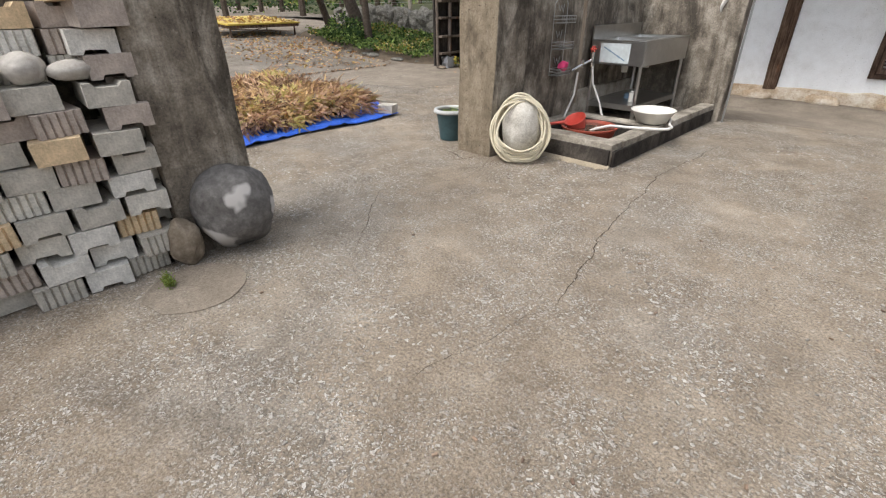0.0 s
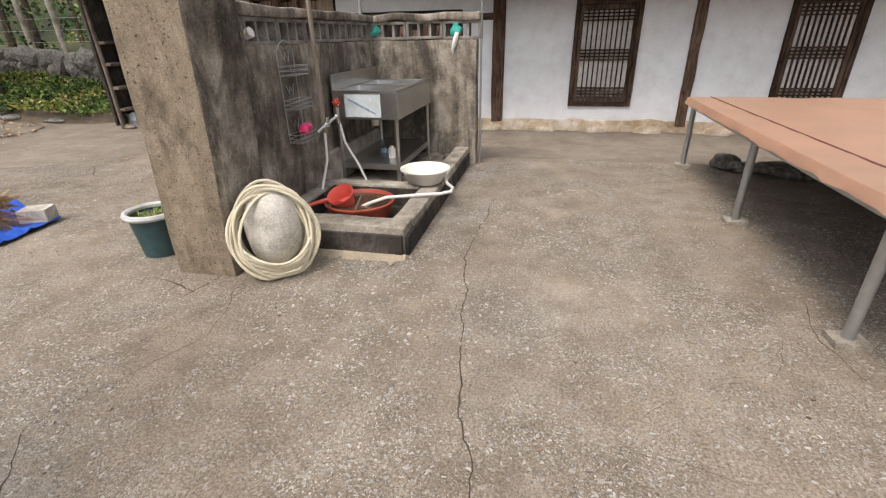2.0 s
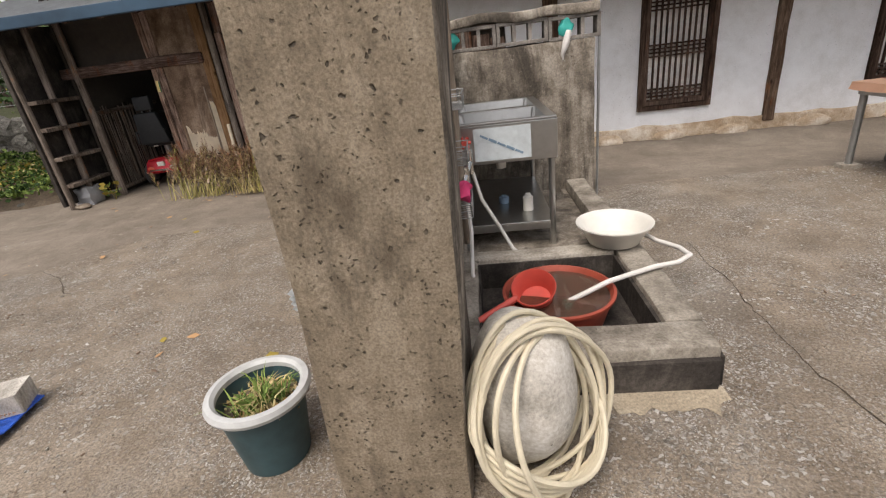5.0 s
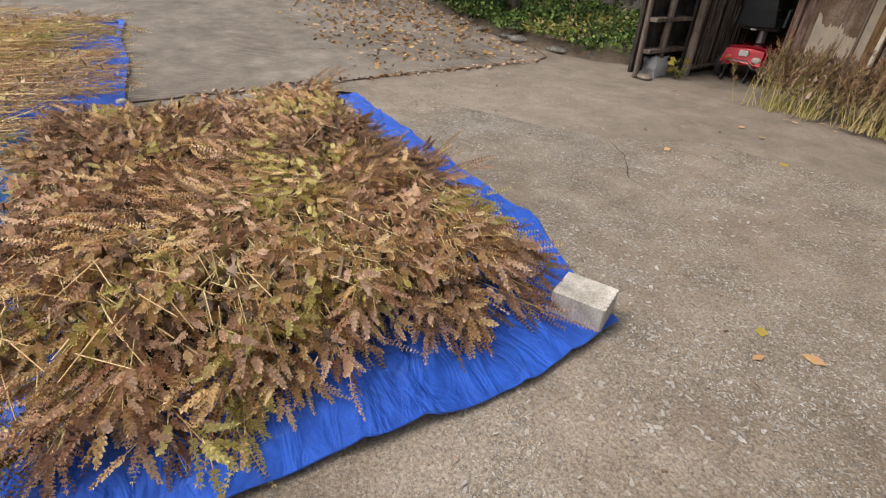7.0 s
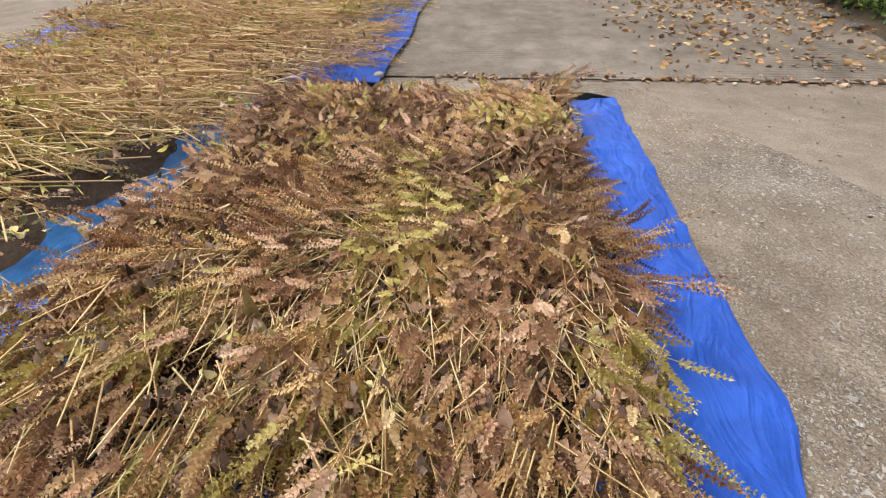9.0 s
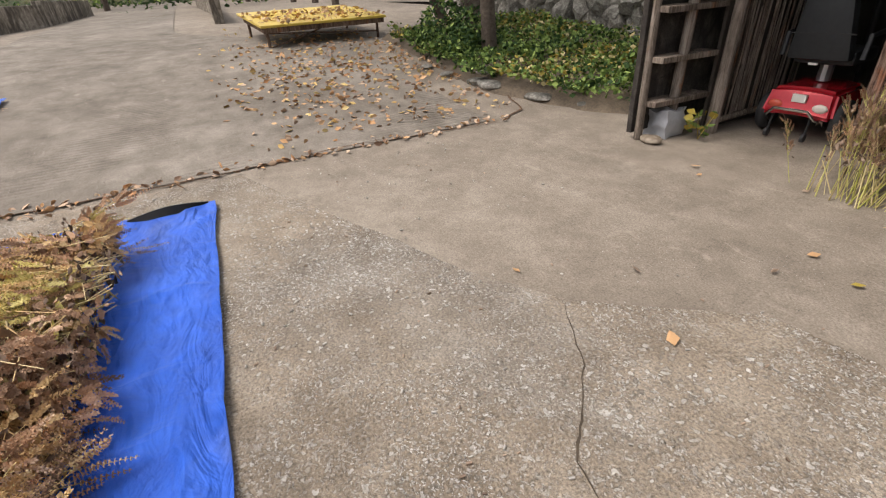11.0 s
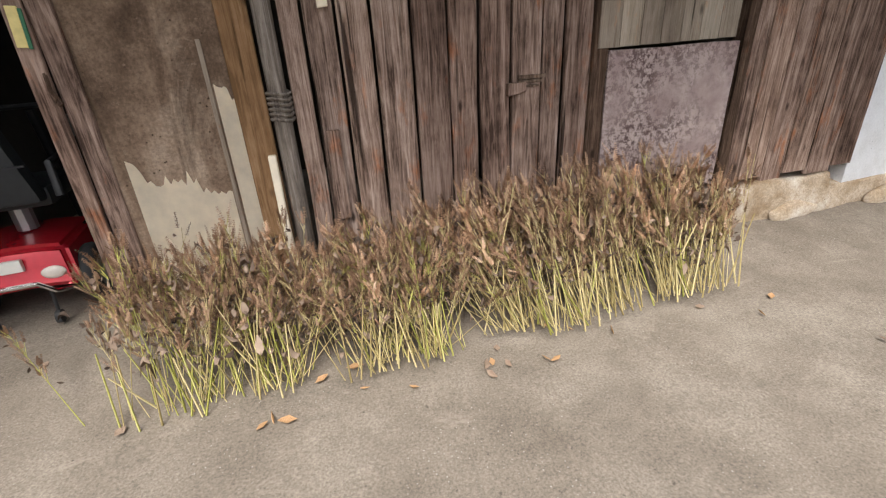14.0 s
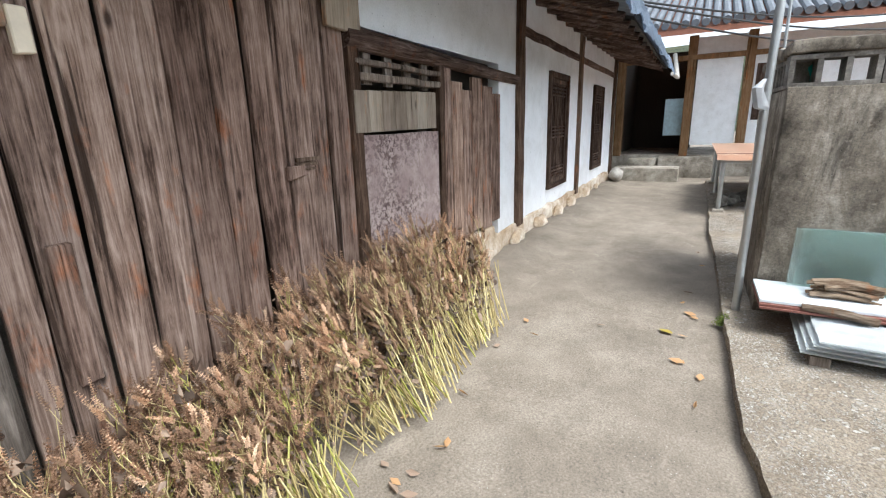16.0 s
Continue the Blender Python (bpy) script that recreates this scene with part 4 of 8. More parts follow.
sheet = thing("eaves_tarpaulin", "crumpled pale blue plastic sheet over the eaves", "plastic sheet", pose(0, 0, 0))
bm = sheet_bm([-2.6 + 0.14 * i for i in range(54)], [7.12, 7.2, 7.3, 7.5, 7.75, 8.0], lambda x, y: roof_z(y) + 0.13 + (-0.22 if y < 7.15 else 0.0))
rough_up(bm, 0.05, 5.0, 2.0)
bmesh.ops.solidify(bm, geom=bm.faces[:], thickness=0.006)
part("cover", bm, tarp_mat("pale_blue_plastic", (0.3, 0.38, 0.5)), sheet, smooth=True)
bm = bmesh.new()
tube(bm, [(4.9, 7.18, 2.03), (5.15, 7.1, 1.97), (5.5, 7.2, 2.45)], 0.04, 10)
part("downpipe", bm, M["white_plastic"], sheet, "white plastic pipe", smooth=True)

# shed bay: posts, shelf rails, woven stick side
bay = thing("shed_side", "open shed side of grey poles, rails and woven sticks", "shed wall", pose(-7.3, 7.8, 0), kind="structure")
for a, b, r in (((-0.1, 0.0, 0.18), (-0.09, 0.02, 2.3), 0.045), ((0.07, 0.33, 0.0), (0.06, 0.33, 2.3), 0.05), ((-0.16, -0.3, 0.0), (-0.2, -0.3, 2.2), 0.035)):
    bm = bmesh.new()
    tube(bm, [a, ((a[0] + b[0]) / 2 + 0.015, a[1], 1.1), b], [r, r * 0.92, r * 0.85], 10)
    rough_up(bm, 0.008, 8, r * 100)
    part("post", bm, M["pole"], bay, smooth=True)
for z in (0.28, 0.62, 0.98, 1.3):
    bm = bmesh.new()
    box(bm, -0.2, -0.3, z, -0.03, 0.36, z + 0.045, 0.006)
    rough_up(bm, 0.01, 7, z)
    part("rail", bm, M["pole"], bay)
# board added behind the rails, its near-black colour standing for shade
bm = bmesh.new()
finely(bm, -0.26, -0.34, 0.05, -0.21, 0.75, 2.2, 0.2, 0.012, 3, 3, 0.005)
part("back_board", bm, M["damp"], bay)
random.seed(11)
for i in range(40):
    y = 0.4 + i * 0.029
    bm = bmesh.new()
    dx = random.uniform(-0.015, 0.015)
    tube(bm, [(dx, y, 0.1), (dx + random.uniform(-0.01, 0.01), y + random.uniform(-0.012, 0.012), 0.6), (dx, y + random.uniform(-0.03, 0.03), 1.1 + random.uniform(-0.05, 0.1))], random.uniform(0.006, 0.011), 6)
    part("stick", bm, M["pole"], bay)
for z in (0.07, 1.1):
    bm = bmesh.new()
    tube(bm, [(0.02, 0.35, z), (0.03, 1.7, z + 0.03)], 0.028, 8)
    part("rail", bm, M["pole"], bay)
# inner side of the bay, interior shade put into its colour
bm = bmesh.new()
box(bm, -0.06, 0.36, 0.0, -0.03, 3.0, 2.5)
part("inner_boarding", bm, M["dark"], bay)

# ---- gate pillars and yard walls ----
def pillar(name, x0, y0, x1, y1, h, seed, label, mat="pillar", flare=(0.0, 0.0)):
    """A cast pillar; flare: how far its two sides lean out for each metre of height."""
    bm = bmesh.new()
    finely(bm, x0, y0, -0.05, x1, y1, h, 0.1, 0.014, 3.0, seed, 0.018)
    for v in bm.verts:
        k = (v.co.x - x0) / (x1 - x0)
        v.co.x += (flare[0] * (1 - k) + flare[1] * k) * v.co.z
    bm.normal_update()
    for f in bm.faces:
        f.material_index = 1 if f.normal.x > 0.7 else 0
    return structure(name, bm, [M[mat], M["oldwall"]], label, "gate pillar", smooth=True)


pillar("pillar_gate_1", -2.66, 3.15, -2.24, 3.6, 1.62, 1.0, "square beige concrete gate pillar, stained black on the wash side", flare=(0.012, 0.038))
pillar("pillar_gate_2", -2.66, 0.48, -2.24, 0.94, 2.3, 5.0, "dark stained concrete gate pillar behind the blocks", "oldwall")
bm = bmesh.new()
finely(bm, -2.78, -8.0, -0.05, -2.64, 0.5, 2.0, 0.3, 0.008, 3.0, 3.0, 0.01)
structure("wall_gate", bm, M["oldwall"], "dark stained concrete yard wall", "wall")
wash = thing("wall_wash_corner", "black-stained concrete wall topped by hollow blocks", "wall", kind="structure")
for a in ((-2.5, 3.58, -2.32, 6.21), (-2.32, 6.05, -1.2, 6.21)):
    bm = bmesh.new()
    finely(bm, a[0], a[1], -0.08, a[2], a[3], 1.3, 0.14, 0.012, 3.0, a[1], 0.012)
    part("cast_wall", bm, M["oldwall"], wash, smooth=True)
bm = bmesh.new()
finely(bm, -2.34, 4.6, 0.1, -2.27, 6.1, 0.42, 0.14, 0.012, 5, 1, 0.02)
part("footing", bm, M["curb"], wash)


def hollow_block():
    """A cement block on its side with three square cells through it, 0.39 long."""
    bm = bmesh.new()
    L, D, H, t = 0.39, 0.15, 0.17, 0.026
    for z0, z1 in ((0, t), (H - t, H)):
        box(bm, 0, 0, z0, L, D, z1, 0.004)
    for i in range(4):
        x = i * (L - t) / 3
        box(bm, x, 0.002, t, x + t, D - 0.002, H - t)
    return mesh_of("hollow_block", bm, M["block_grey"])


hb = hollow_block()
for i in range(7):
    part("hollow_block", hb, None, wash, at=pose(-2.335, 3.45 + 0.395 * i, 1.3 + 0.004 * math.sin(i * 3), 0, 0, 90))
for i in range(3):
    part("hollow_block", hb, None, wash, at=pose(-2.34 + 0.395 * i, 6.055, 1.3 + 0.004 * math.sin(i * 2), 0, 0, 0))
for a in ((-2.51, 3.6, -2.31, 6.22), (-2.31, 6.03, -1.17, 6.22)):
    bm = bmesh.new()
    finely(bm, a[0], a[1], 1.472, a[2], a[3], 1.545, 0.12, 0.02, 4.0, a[0], 0.02)
    part("mortar_cap", bm, M["oldwall"], wash, smooth=True)
bm = bmesh.new()
tube(bm, [(-1.16, 6.1, 0.0), (-1.16, 6.1, 2.4)], 0.011, 8)
part("conduit", bm, M["steel"], wash, "thin grey conduit at the wall end")

basin = thing("wash_basin", "low concrete washing basin with worn damp kerbs", "basin", kind="structure")
for i, a in enumerate(((-2.32, 3.63, -1.29, 3.82), (-1.43, 3.82, -1.275, 6.1), (-2.32, 4.55, -1.43, 4.68), (-2.32, 3.82, -2.2, 4.55))):
    bm = bmesh.new()
    finely(bm, a[0], a[1], -0.06, a[2], a[3], 0.2 - 0.003 * i, 0.1, 0.01, 4.0, a[1] + i, 0.014)
    part("kerb", bm, M["curb"], basin, smooth=True)
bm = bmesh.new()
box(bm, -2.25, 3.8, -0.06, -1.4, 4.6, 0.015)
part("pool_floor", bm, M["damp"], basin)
# thin slabs that turn the inner kerb faces black below the rim
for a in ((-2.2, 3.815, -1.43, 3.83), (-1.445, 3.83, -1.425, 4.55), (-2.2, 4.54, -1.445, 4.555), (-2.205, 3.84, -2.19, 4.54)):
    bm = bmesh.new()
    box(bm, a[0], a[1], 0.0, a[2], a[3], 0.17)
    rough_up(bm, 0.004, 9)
    part("pool_lining", bm, M["damp"], basin, "black inner face")
bm = bmesh.new()
box(bm, -2.3, 4.66, -0.06, -1.44, 6.1, 0.12)
part("sink_floor", bm, M["oldwall"], basin)
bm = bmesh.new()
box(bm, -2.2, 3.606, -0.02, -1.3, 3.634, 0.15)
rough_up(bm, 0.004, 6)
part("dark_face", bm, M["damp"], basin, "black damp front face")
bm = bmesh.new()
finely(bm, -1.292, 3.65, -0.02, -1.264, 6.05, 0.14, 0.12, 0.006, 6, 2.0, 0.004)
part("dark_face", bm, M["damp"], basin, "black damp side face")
bm = bmesh.new()
skirt_n = 40
near = [bm.verts.new((-2.02 + 0.74 * i / skirt_n, 3.615, 0.02)) for i in range(skirt_n + 1)]
front = [bm.verts.new((v.co.x + 0.01, 3.56 - 0.07 * (0.6 + noise.noise((i * 0.35, 2.0, 0.0)) + 0.4 * noise.noise((i * 1.1, 5.0, 0.0))) * smooth01(min(i, skirt_n - i) / 5), 0.003)) for i, v in enumerate(near)]
for i in range(skirt_n):
    bm.faces.new((near[i], front[i], front[i + 1], near[i + 1]))
part("mortar_skirt", bm, M["mortar"], basin, "pale mortar smear")

# ---- stainless sink ----
sink = thing("sink_unit", "two-bowl stainless steel sink on a framed stand", "sink", pose(-2.29, 4.86, 0.12))
SW, SL, SH = 0.6, 1.12, 0.8
bm = bmesh.new()
for a in ((0, 0, 0.03, SL), (SW - 0.06, 0, SW, SL), (0.03, 0, SW - 0.06, 0.05), (0.03, SL - 0.05, SW - 0.06, SL), (0.03, SL / 2 - 0.04, SW - 0.06, SL / 2 + 0.04)):
    box(bm, a[0], a[1], SH - 0.012, a[2], a[3], SH, 0.003)
part("rim", bm, M["stainless"], sink)
for y0, y1 in ((0.05, SL / 2 - 0.04), (SL / 2 + 0.04, SL - 0.05)):
    bm = bmesh.new()
    x0, x1 = 0.03, SW - 0.06
    v = [bm.verts.new(p) for p in ((x0, y0, SH - 0.006), (x1, y0, SH - 0.006), (x1, y1, SH - 0.006), (x0, y1, SH - 0.006),
                                   (x0 + 0.03, y0 + 0.03, SH - 0.2), (x1 - 0.03, y0 + 0.03, SH - 0.2), (x1 - 0.03, y1 - 0.03, SH - 0.2), (x0 + 0.03, y1 - 0.03, SH - 0.2))]
    for q in ((0, 1, 5, 4), (1, 2, 6, 5), (2, 3, 7, 6), (3, 0, 4, 7), (4, 5, 6, 7)):
        bm.faces.new([v[i] for i in q])
    bmesh.ops.bevel(bm, geom=[e for e in bm.edges if len(e.link_faces) == 2], offset=0.025, segments=3, affect="EDGES")
    bmesh.ops.solidify(bm, geom=bm.faces[:], thickness=0.004)
    part("bowl", bm, M["stainless"], sink, smooth=True)
    bm = bmesh.new()
    tube(bm, [(0.28, (y0 + y1) / 2, SH - 0.2), (0.28, (y0 + y1) / 2, SH - 0.34)], [0.045, 0.032], 12)
    part("drain_trap", bm, M["white_plastic"], sink, "grey-white plastic drain", smooth=True)
bm = bmesh.new()
box(bm, 0, 0, SH, 0.018, SL, SH + 0.13, 0.004)
part("splashback", bm, M["stainless"], sink)
for a in ((0.01, -0.004, SW, 0.008), (0.01, SL - 0.008, SW, SL + 0.004), (SW - 0.008, 0.008, SW + 0.004, SL - 0.008), (0.0, 0.008, 0.01, SL - 0.008)):
    bm = bmesh.new()
    box(bm, a[0], a[1], SH - 0.24, a[2], a[3], SH - 0.014, 0.003)
    part("apron", bm, M["stainless"], sink)
for x, y in ((0.03, 0.03), (SW - 0.03, 0.03), (0.03, SL - 0.03), (SW - 0.03, SL - 0.03)):
    bm = bmesh.new()
    tube(bm, [(x, y, 0.0), (x, y, SH - 0.2)], 0.019, 12)
    part("leg", bm, M["stainless"], sink, smooth=True)
bm = bmesh.new()
box(bm, 0.02, 0.02, 0.15, SW - 0.02, SL - 0.02, 0.165, 0.004)
for a in ((0.02, 0.02, SW - 0.02, 0.03), (0.02, SL - 0.03, SW - 0.02, SL - 0.02), (0.02, 0.03, 0.03, SL - 0.03), (SW - 0.03, 0.03, SW - 0.02, SL - 0.03)):
    box(bm, a[0], a[1], 0.11, a[2], a[3], 0.15)
part("lower_shelf", bm, M["stainless"], sink)
film = new("film_label")
film.parent = sink
bm = bmesh.new()
box(bm, 0.12, -0.008, SH - 0.22, 0.45, -0.005, SH - 0.03)
part("film", bm, M["pale_label"], film, "pale protective film")
for i in range(5):
    bm = bmesh.new()
    m = Matrix.Translation((0.18 + 0.05 * i, -0.0095, SH - 0.08 - 0.025 * i)) @ Matrix.Rotation(radians(28), 4, "Y")
    bmesh.ops.create_cube(bm, size=1.0, matrix=m @ Matrix.Diagonal((0.05, 0.002, 0.012 + 0.004 * (i % 2), 1)))
    part("print_bar", bm, M["blue_print"], film)
for name, at, h, mat, lab in (("detergent_bottle", (-1.85, 5.1, 0.285), 0.12, "white_plastic", "small white bottle on the sink shelf"), ("purple_tub", (-2.0, 5.3, 0.285), 0.06, "blue_print", "small dark purple tub on the sink shelf")):
    bm = bmesh.new()
    lathe(bm, [(0.03, 0), (0.035, 0.005), (0.033, h * 0.8), (0.018, h * 0.9), (0.018, h)], 16)
    tagged(part(name, bm, M[mat], at=pose(*at), smooth=True), lab, "bottle")
bm = bmesh.new()
tube(bm, [(0, 0, 0.03), (0.0, 0.09, 0.03)], [0.03, 0.034], 14)
tagged(part("steel_can", bm, M["chrome"], at=pose(-1.53, 5.75, 0.123), smooth=True), "short steel cup lying by the wall", "cup")

# ---- pipes, taps, hoses and wire caddy on the wall ----
tap = thing("water_tap", "standing water pipe with red-handled tap and hose", "tap", pose(-2.25, 4.56, 0.0))
bm = bmesh.new()
tube(bm, [(0, 0.02, 0.3), (0, 0.02, 1.0), (0.005, 0.0, 2.3)], 0.019, 10)
part("riser", bm, M["greyboard"], tap, "lagged grey water pipe", smooth=True)
bm = bmesh.new()
tube(bm, [(0.0, -0.12, 0.64), (0.02, 0.0, 0.68), (0.05, 0.2, 0.73)], 0.016, 10)
tube(bm, [(0.02, 0.04, 0.66), (0.02, 0.04, 0.74)], 0.024, 10)
tube(bm, [(0.05, 0.19, 0.66), (0.05, 0.19, 0.8)], 0.018, 10)
part("fitting", bm, M["chrome"], tap, smooth=True)
bm = bmesh.new()
for k in range(3):
    a = k * 1.047
    tube(bm, [(0.03 + 0.035 * math.cos(a), 0.22 + 0.012, 0.83 + 0.035 * math.sin(a)), (0.03 - 0.035 * math.cos(a), 0.22 + 0.012, 0.83 - 0.035 * math.sin(a))], 0.01, 6)
tube(bm, [(0.03, 0.2, 0.83), (0.03, 0.24, 0.83)], 0.014, 8)
part("handle", bm, M["red_plastic"], tap, "red tap handle")
for pts in ([(0.02, -0.02, 0.62), (0.03, -0.06, 0.4), (0.02, -0.18, 0.2), (0.05, -0.3, 0.1)], [(0.06, 0.2, 0.66), (0.1, 0.18, 0.5), (0.2, 0.2, 0.3), (0.26, 0.18, 0.18), (0.3, 0.1, 0.16)]):
    bm = bmesh.new()
    tube(bm, pts, 0.011, 8)
    part("hose", bm, M["hose_white"], tap, smooth=True)

caddy = thing("wire_caddy", "three-tier chrome wire caddy hung on the wall", "caddy", pose(-2.3, 4.2, 0.6))
for y in (-0.11, 0.11):
    bm = bmesh.new()
    tube(bm, [(0.012, y, 0.03), (0.012, y, 0.66), (0.02, y * 0.6, 0.71), (0.012, 0.0, 0.73)], 0.0035, 6)
    part("side_wire", bm, M["steel"], caddy)
for z in (0.03, 0.27, 0.5):
    basket = new("basket")
    basket.parent = caddy
    for dz in (0.0, 0.03, 0.06):
        bm = bmesh.new()
        tube(bm, [(0.012, -0.12, z + dz), (0.11, -0.12, z + dz), (0.11, 0.12, z + dz), (0.012, 0.12, z + dz), (0.012, -0.12, z + dz)], 0.003, 5)
        part("hoop_wire", bm, M["steel"], basket)
    for k in range(9):
        y = -0.12 + 0.03 * k
        bm = bmesh.new()
        tube(bm, [(0.012, y, z), (0.11, y, z), (0.11, y, z + 0.06)], 0.0022, 4)
        part("cross_wire", bm, M["steel"], basket)
    bm = bmesh.new()
    tube(bm, [(0.012, -0.05, z + 0.16), (0.014, -0.02, z + 0.1), (0.014, 0.0, z + 0.15), (0.014, 0.03, z + 0.09), (0.012, 0.05, z + 0.16)], 0.0025, 5)
    part("scroll", bm, M["steel"], caddy)
bm = bmesh.new()
bmesh.ops.create_icosphere(bm, subdivisions=3, radius=0.055, matrix=Matrix.Diagonal((0.8, 1.1, 0.9, 1)))
rough_up(bm, 0.035, 16)
tagged(part("net_sponge", bm, M["pink"], at=pose(-2.23, 4.24, 0.705), smooth=True), "bright pink net sponge in the wire caddy", "sponge")
for k, (p, mat, lab) in enumerate((((-2.36, 3.72, 1.36), "yellow", "yellow brush head in a block cell"), ((-2.36, 3.86, 1.36), "cloth", "white cup in a block cell"))):
    bm = bmesh.new()
    lathe(bm, [(0.02, 0), (0.03, 0.01), (0.034, 0.06), (0.028, 0.065)], 14)
    tagged(part("small_cup", bm, M[mat], at=pose(p[0], p[1], p[2], 0, 70, 0)), lab, "cup")
for p in ((-2.3, 6.08, 1.385), (-1.42, 6.07, 1.385)):
    bm = bmesh.new()
    bmesh.ops.create_icosphere(bm, subdivisions=3, radius=0.062, matrix=Matrix.Diagonal((1.0, 0.5, 1.0, 1)))
    rough_up(bm, 0.03, 18, p[0])
    tagged(part("scrub_net", bm, M["teal"], at=pose(*p), smooth=True), "crumpled teal scrubbing net in a block cell", "scrub net", "scrub nets")
bm = bmesh.new()
tube(bm, [(-1.4, 6.05, 1.36), (-1.42, 6.035, 1.28), (-1.45, 6.04, 1.2), (-1.44, 6.05, 1.15)], [0.02, 0.026, 0.015, 0.006], 8)
rough_up(bm, 0.01, 20)
tagged(part("white_rag", bm, M["cloth"], smooth=True), "white rag hanging from a block cell", "rag")
# ---- tub, dipper, bowl, hose ----
tub = thing("rubber_tub", "brick-red rubber tub of water in the basin", "tub", pose(-1.81, 4.16, 0.016))
bm = bmesh.new()
lathe(bm, [(0.2, 0.0), (0.215, 0.01), (0.255, 0.15), (0.27, 0.16), (0.272, 0.175), (0.258, 0.178), (0.245, 0.16), (0.205, 0.02), (0.02, 0.015)], 48)
part("shell", bm, M["tub_red"], tub, smooth=True)
bm = bmesh.new()
lathe(bm, [(0.246, 0.15), (0.2465, 0.152)], 48)
part("water", bm, M["water"], tub, "still brownish water")
dip = thing("dipper", "coral red plastic dipper resting on the tub", "dipper", pose(-1.92, 4.14, 0.15, 22, -18, 20) @ Matrix.Scale(1.25, 4))
bm = bmesh.new()
lathe(bm, [(0.055, 0.0), (0.062, 0.006), (0.082, 0.09), (0.086, 0.092), (0.083, 0.097), (0.077, 0.09), (0.058, 0.012), (0.01, 0.01)], 28)
part("cup", bm, M["red_plastic"], dip, smooth=True)
bm = bmesh.new()
tube(bm, [(-0.075, 0, 0.085), (-0.16, -0.01, 0.1), (-0.3, -0.03, 0.12)], [0.014, 0.012, 0.014], 10)
part("handle", bm, M["red_plastic"], dip, smooth=True)
bowl = thing("wash_bowl", "white plastic washing bowl on the kerb", "bowl", pose(-1.41, 4.66, 0.205))
bm = bmesh.new()
lathe(bm, [(0.13, 0.0), (0.14, 0.004), (0.195, 0.105), (0.212, 0.115), (0.212, 0.122), (0.195, 0.118), (0.185, 0.105), (0.13, 0.012), (0.01, 0.01)], 48)
part("shell", bm, M["white_plastic"], bowl, smooth=True)
bm = bmesh.new()
tube(bm, [(-1.78, 4.1, 0.15), (-1.7, 4.1, 0.19), (-1.58, 4.13, 0.23), (-1.45, 4.2, 0.225), (-1.32, 4.26, 0.225), (-1.2, 4.28, 0.23), (-1.12, 4.34, 0.235), (-1.13, 4.45, 0.23), (-1.2, 4.57, 0.225), (-1.26, 4.75, 0.225), (-1.34, 4.9, 0.22)], 0.013, 10)
tagged(part("filling_hose", bm, M["hose_white"], smooth=True), "white hose from the kerb into the tub", "hose")

# ---- round stone with a coil of hose ----
def boulder(name, at, size, mat, label, category, seed, sub=4, amount=0.12, scale=2.2, rot=(0, 0, 0), group=""):
    bm = bmesh.new()
    bmesh.ops.create_icosphere(bm, subdivisions=sub, radius=1.0)
    for v in bm.verts:
        n = noise.noise_vector(v.co * scale * 0.6 + Vector((seed, seed, seed)))
        f = noise.noise_vector(v.co * scale * 2.5 + Vector((seed, 0, seed)))
        v.co += v.co * n.x * amount * 2 + f * amount * 0.35
        v.co = Vector((v.co.x * size[0], v.co.y * size[1], v.co.z * size[2]))
    lowest = min(v.co.z for v in bm.verts)
    for v in bm.verts:
        v.co.z = max(v.co.z - lowest * 0.92, 0.0) if v.co.z < lowest * 0.92 else v.co.z - lowest * 0.92
    ob = part(name, bm, M[mat], smooth=True, at=pose(*at, *rot))
    return tagged(ob, label, category, group)


boulder("egg_stone", (-2.055, 3.385, -0.01), (0.175, 0.2, 0.29), "egg", "pale egg-shaped stone leaning by the gate pillar", "stone", 2.0, amount=0.05)
coil = thing("garden_hose", "cream garden hose coiled round the egg-shaped stone", "hose", pose(-2.045, 3.33, 0.0, 0, 0, 40))
random.seed(3)
for k in range(11):
    pts = []
    ph, rx, rz = random.uniform(-0.2, 0.2), 0.2 + 0.014 * (k % 5), 0.238 + 0.014 * (k * 3 % 5)
    for j in range(41):
        a = 2 * math.pi * j / 40
        y = 0.02 - 0.014 * k + 0.06 * math.sin(a) + ph * 0.3 * math.cos(a)
        z = 0.265 + rz * math.sin(a) + 0.012 * math.sin(3 * a + k)
        pts.append((rx * math.cos(a + ph * 0.3) + 0.01 * math.sin(2 * a + k), y + 0.02 * math.sin(2 * a + k), max(z, 0.016 + 0.008 * (k % 3))))
    bm = bmesh.new()
    tube(bm, pts, 0.0095, 8, cap=False)
    part("loop", bm, M["hose"], coil, smooth=True)
for k in range(4):
    pts = [((0.245 - 0.006 * k) * math.cos(a), -0.02 - (0.13 + 0.015 * k) * max(0, -math.sin(a)) + 0.05 * math.sin(a), 0.27 + (0.22 - 0.03 * k) * math.sin(a) + 0.012 * math.sin(3 * a + k)) for a in [2 * math.pi * j / 40 for j in range(41)]]
    bm = bmesh.new()
    tube(bm, pts, 0.0095, 8, cap=False)
    part("loop", bm, M["hose"], coil, smooth=True)

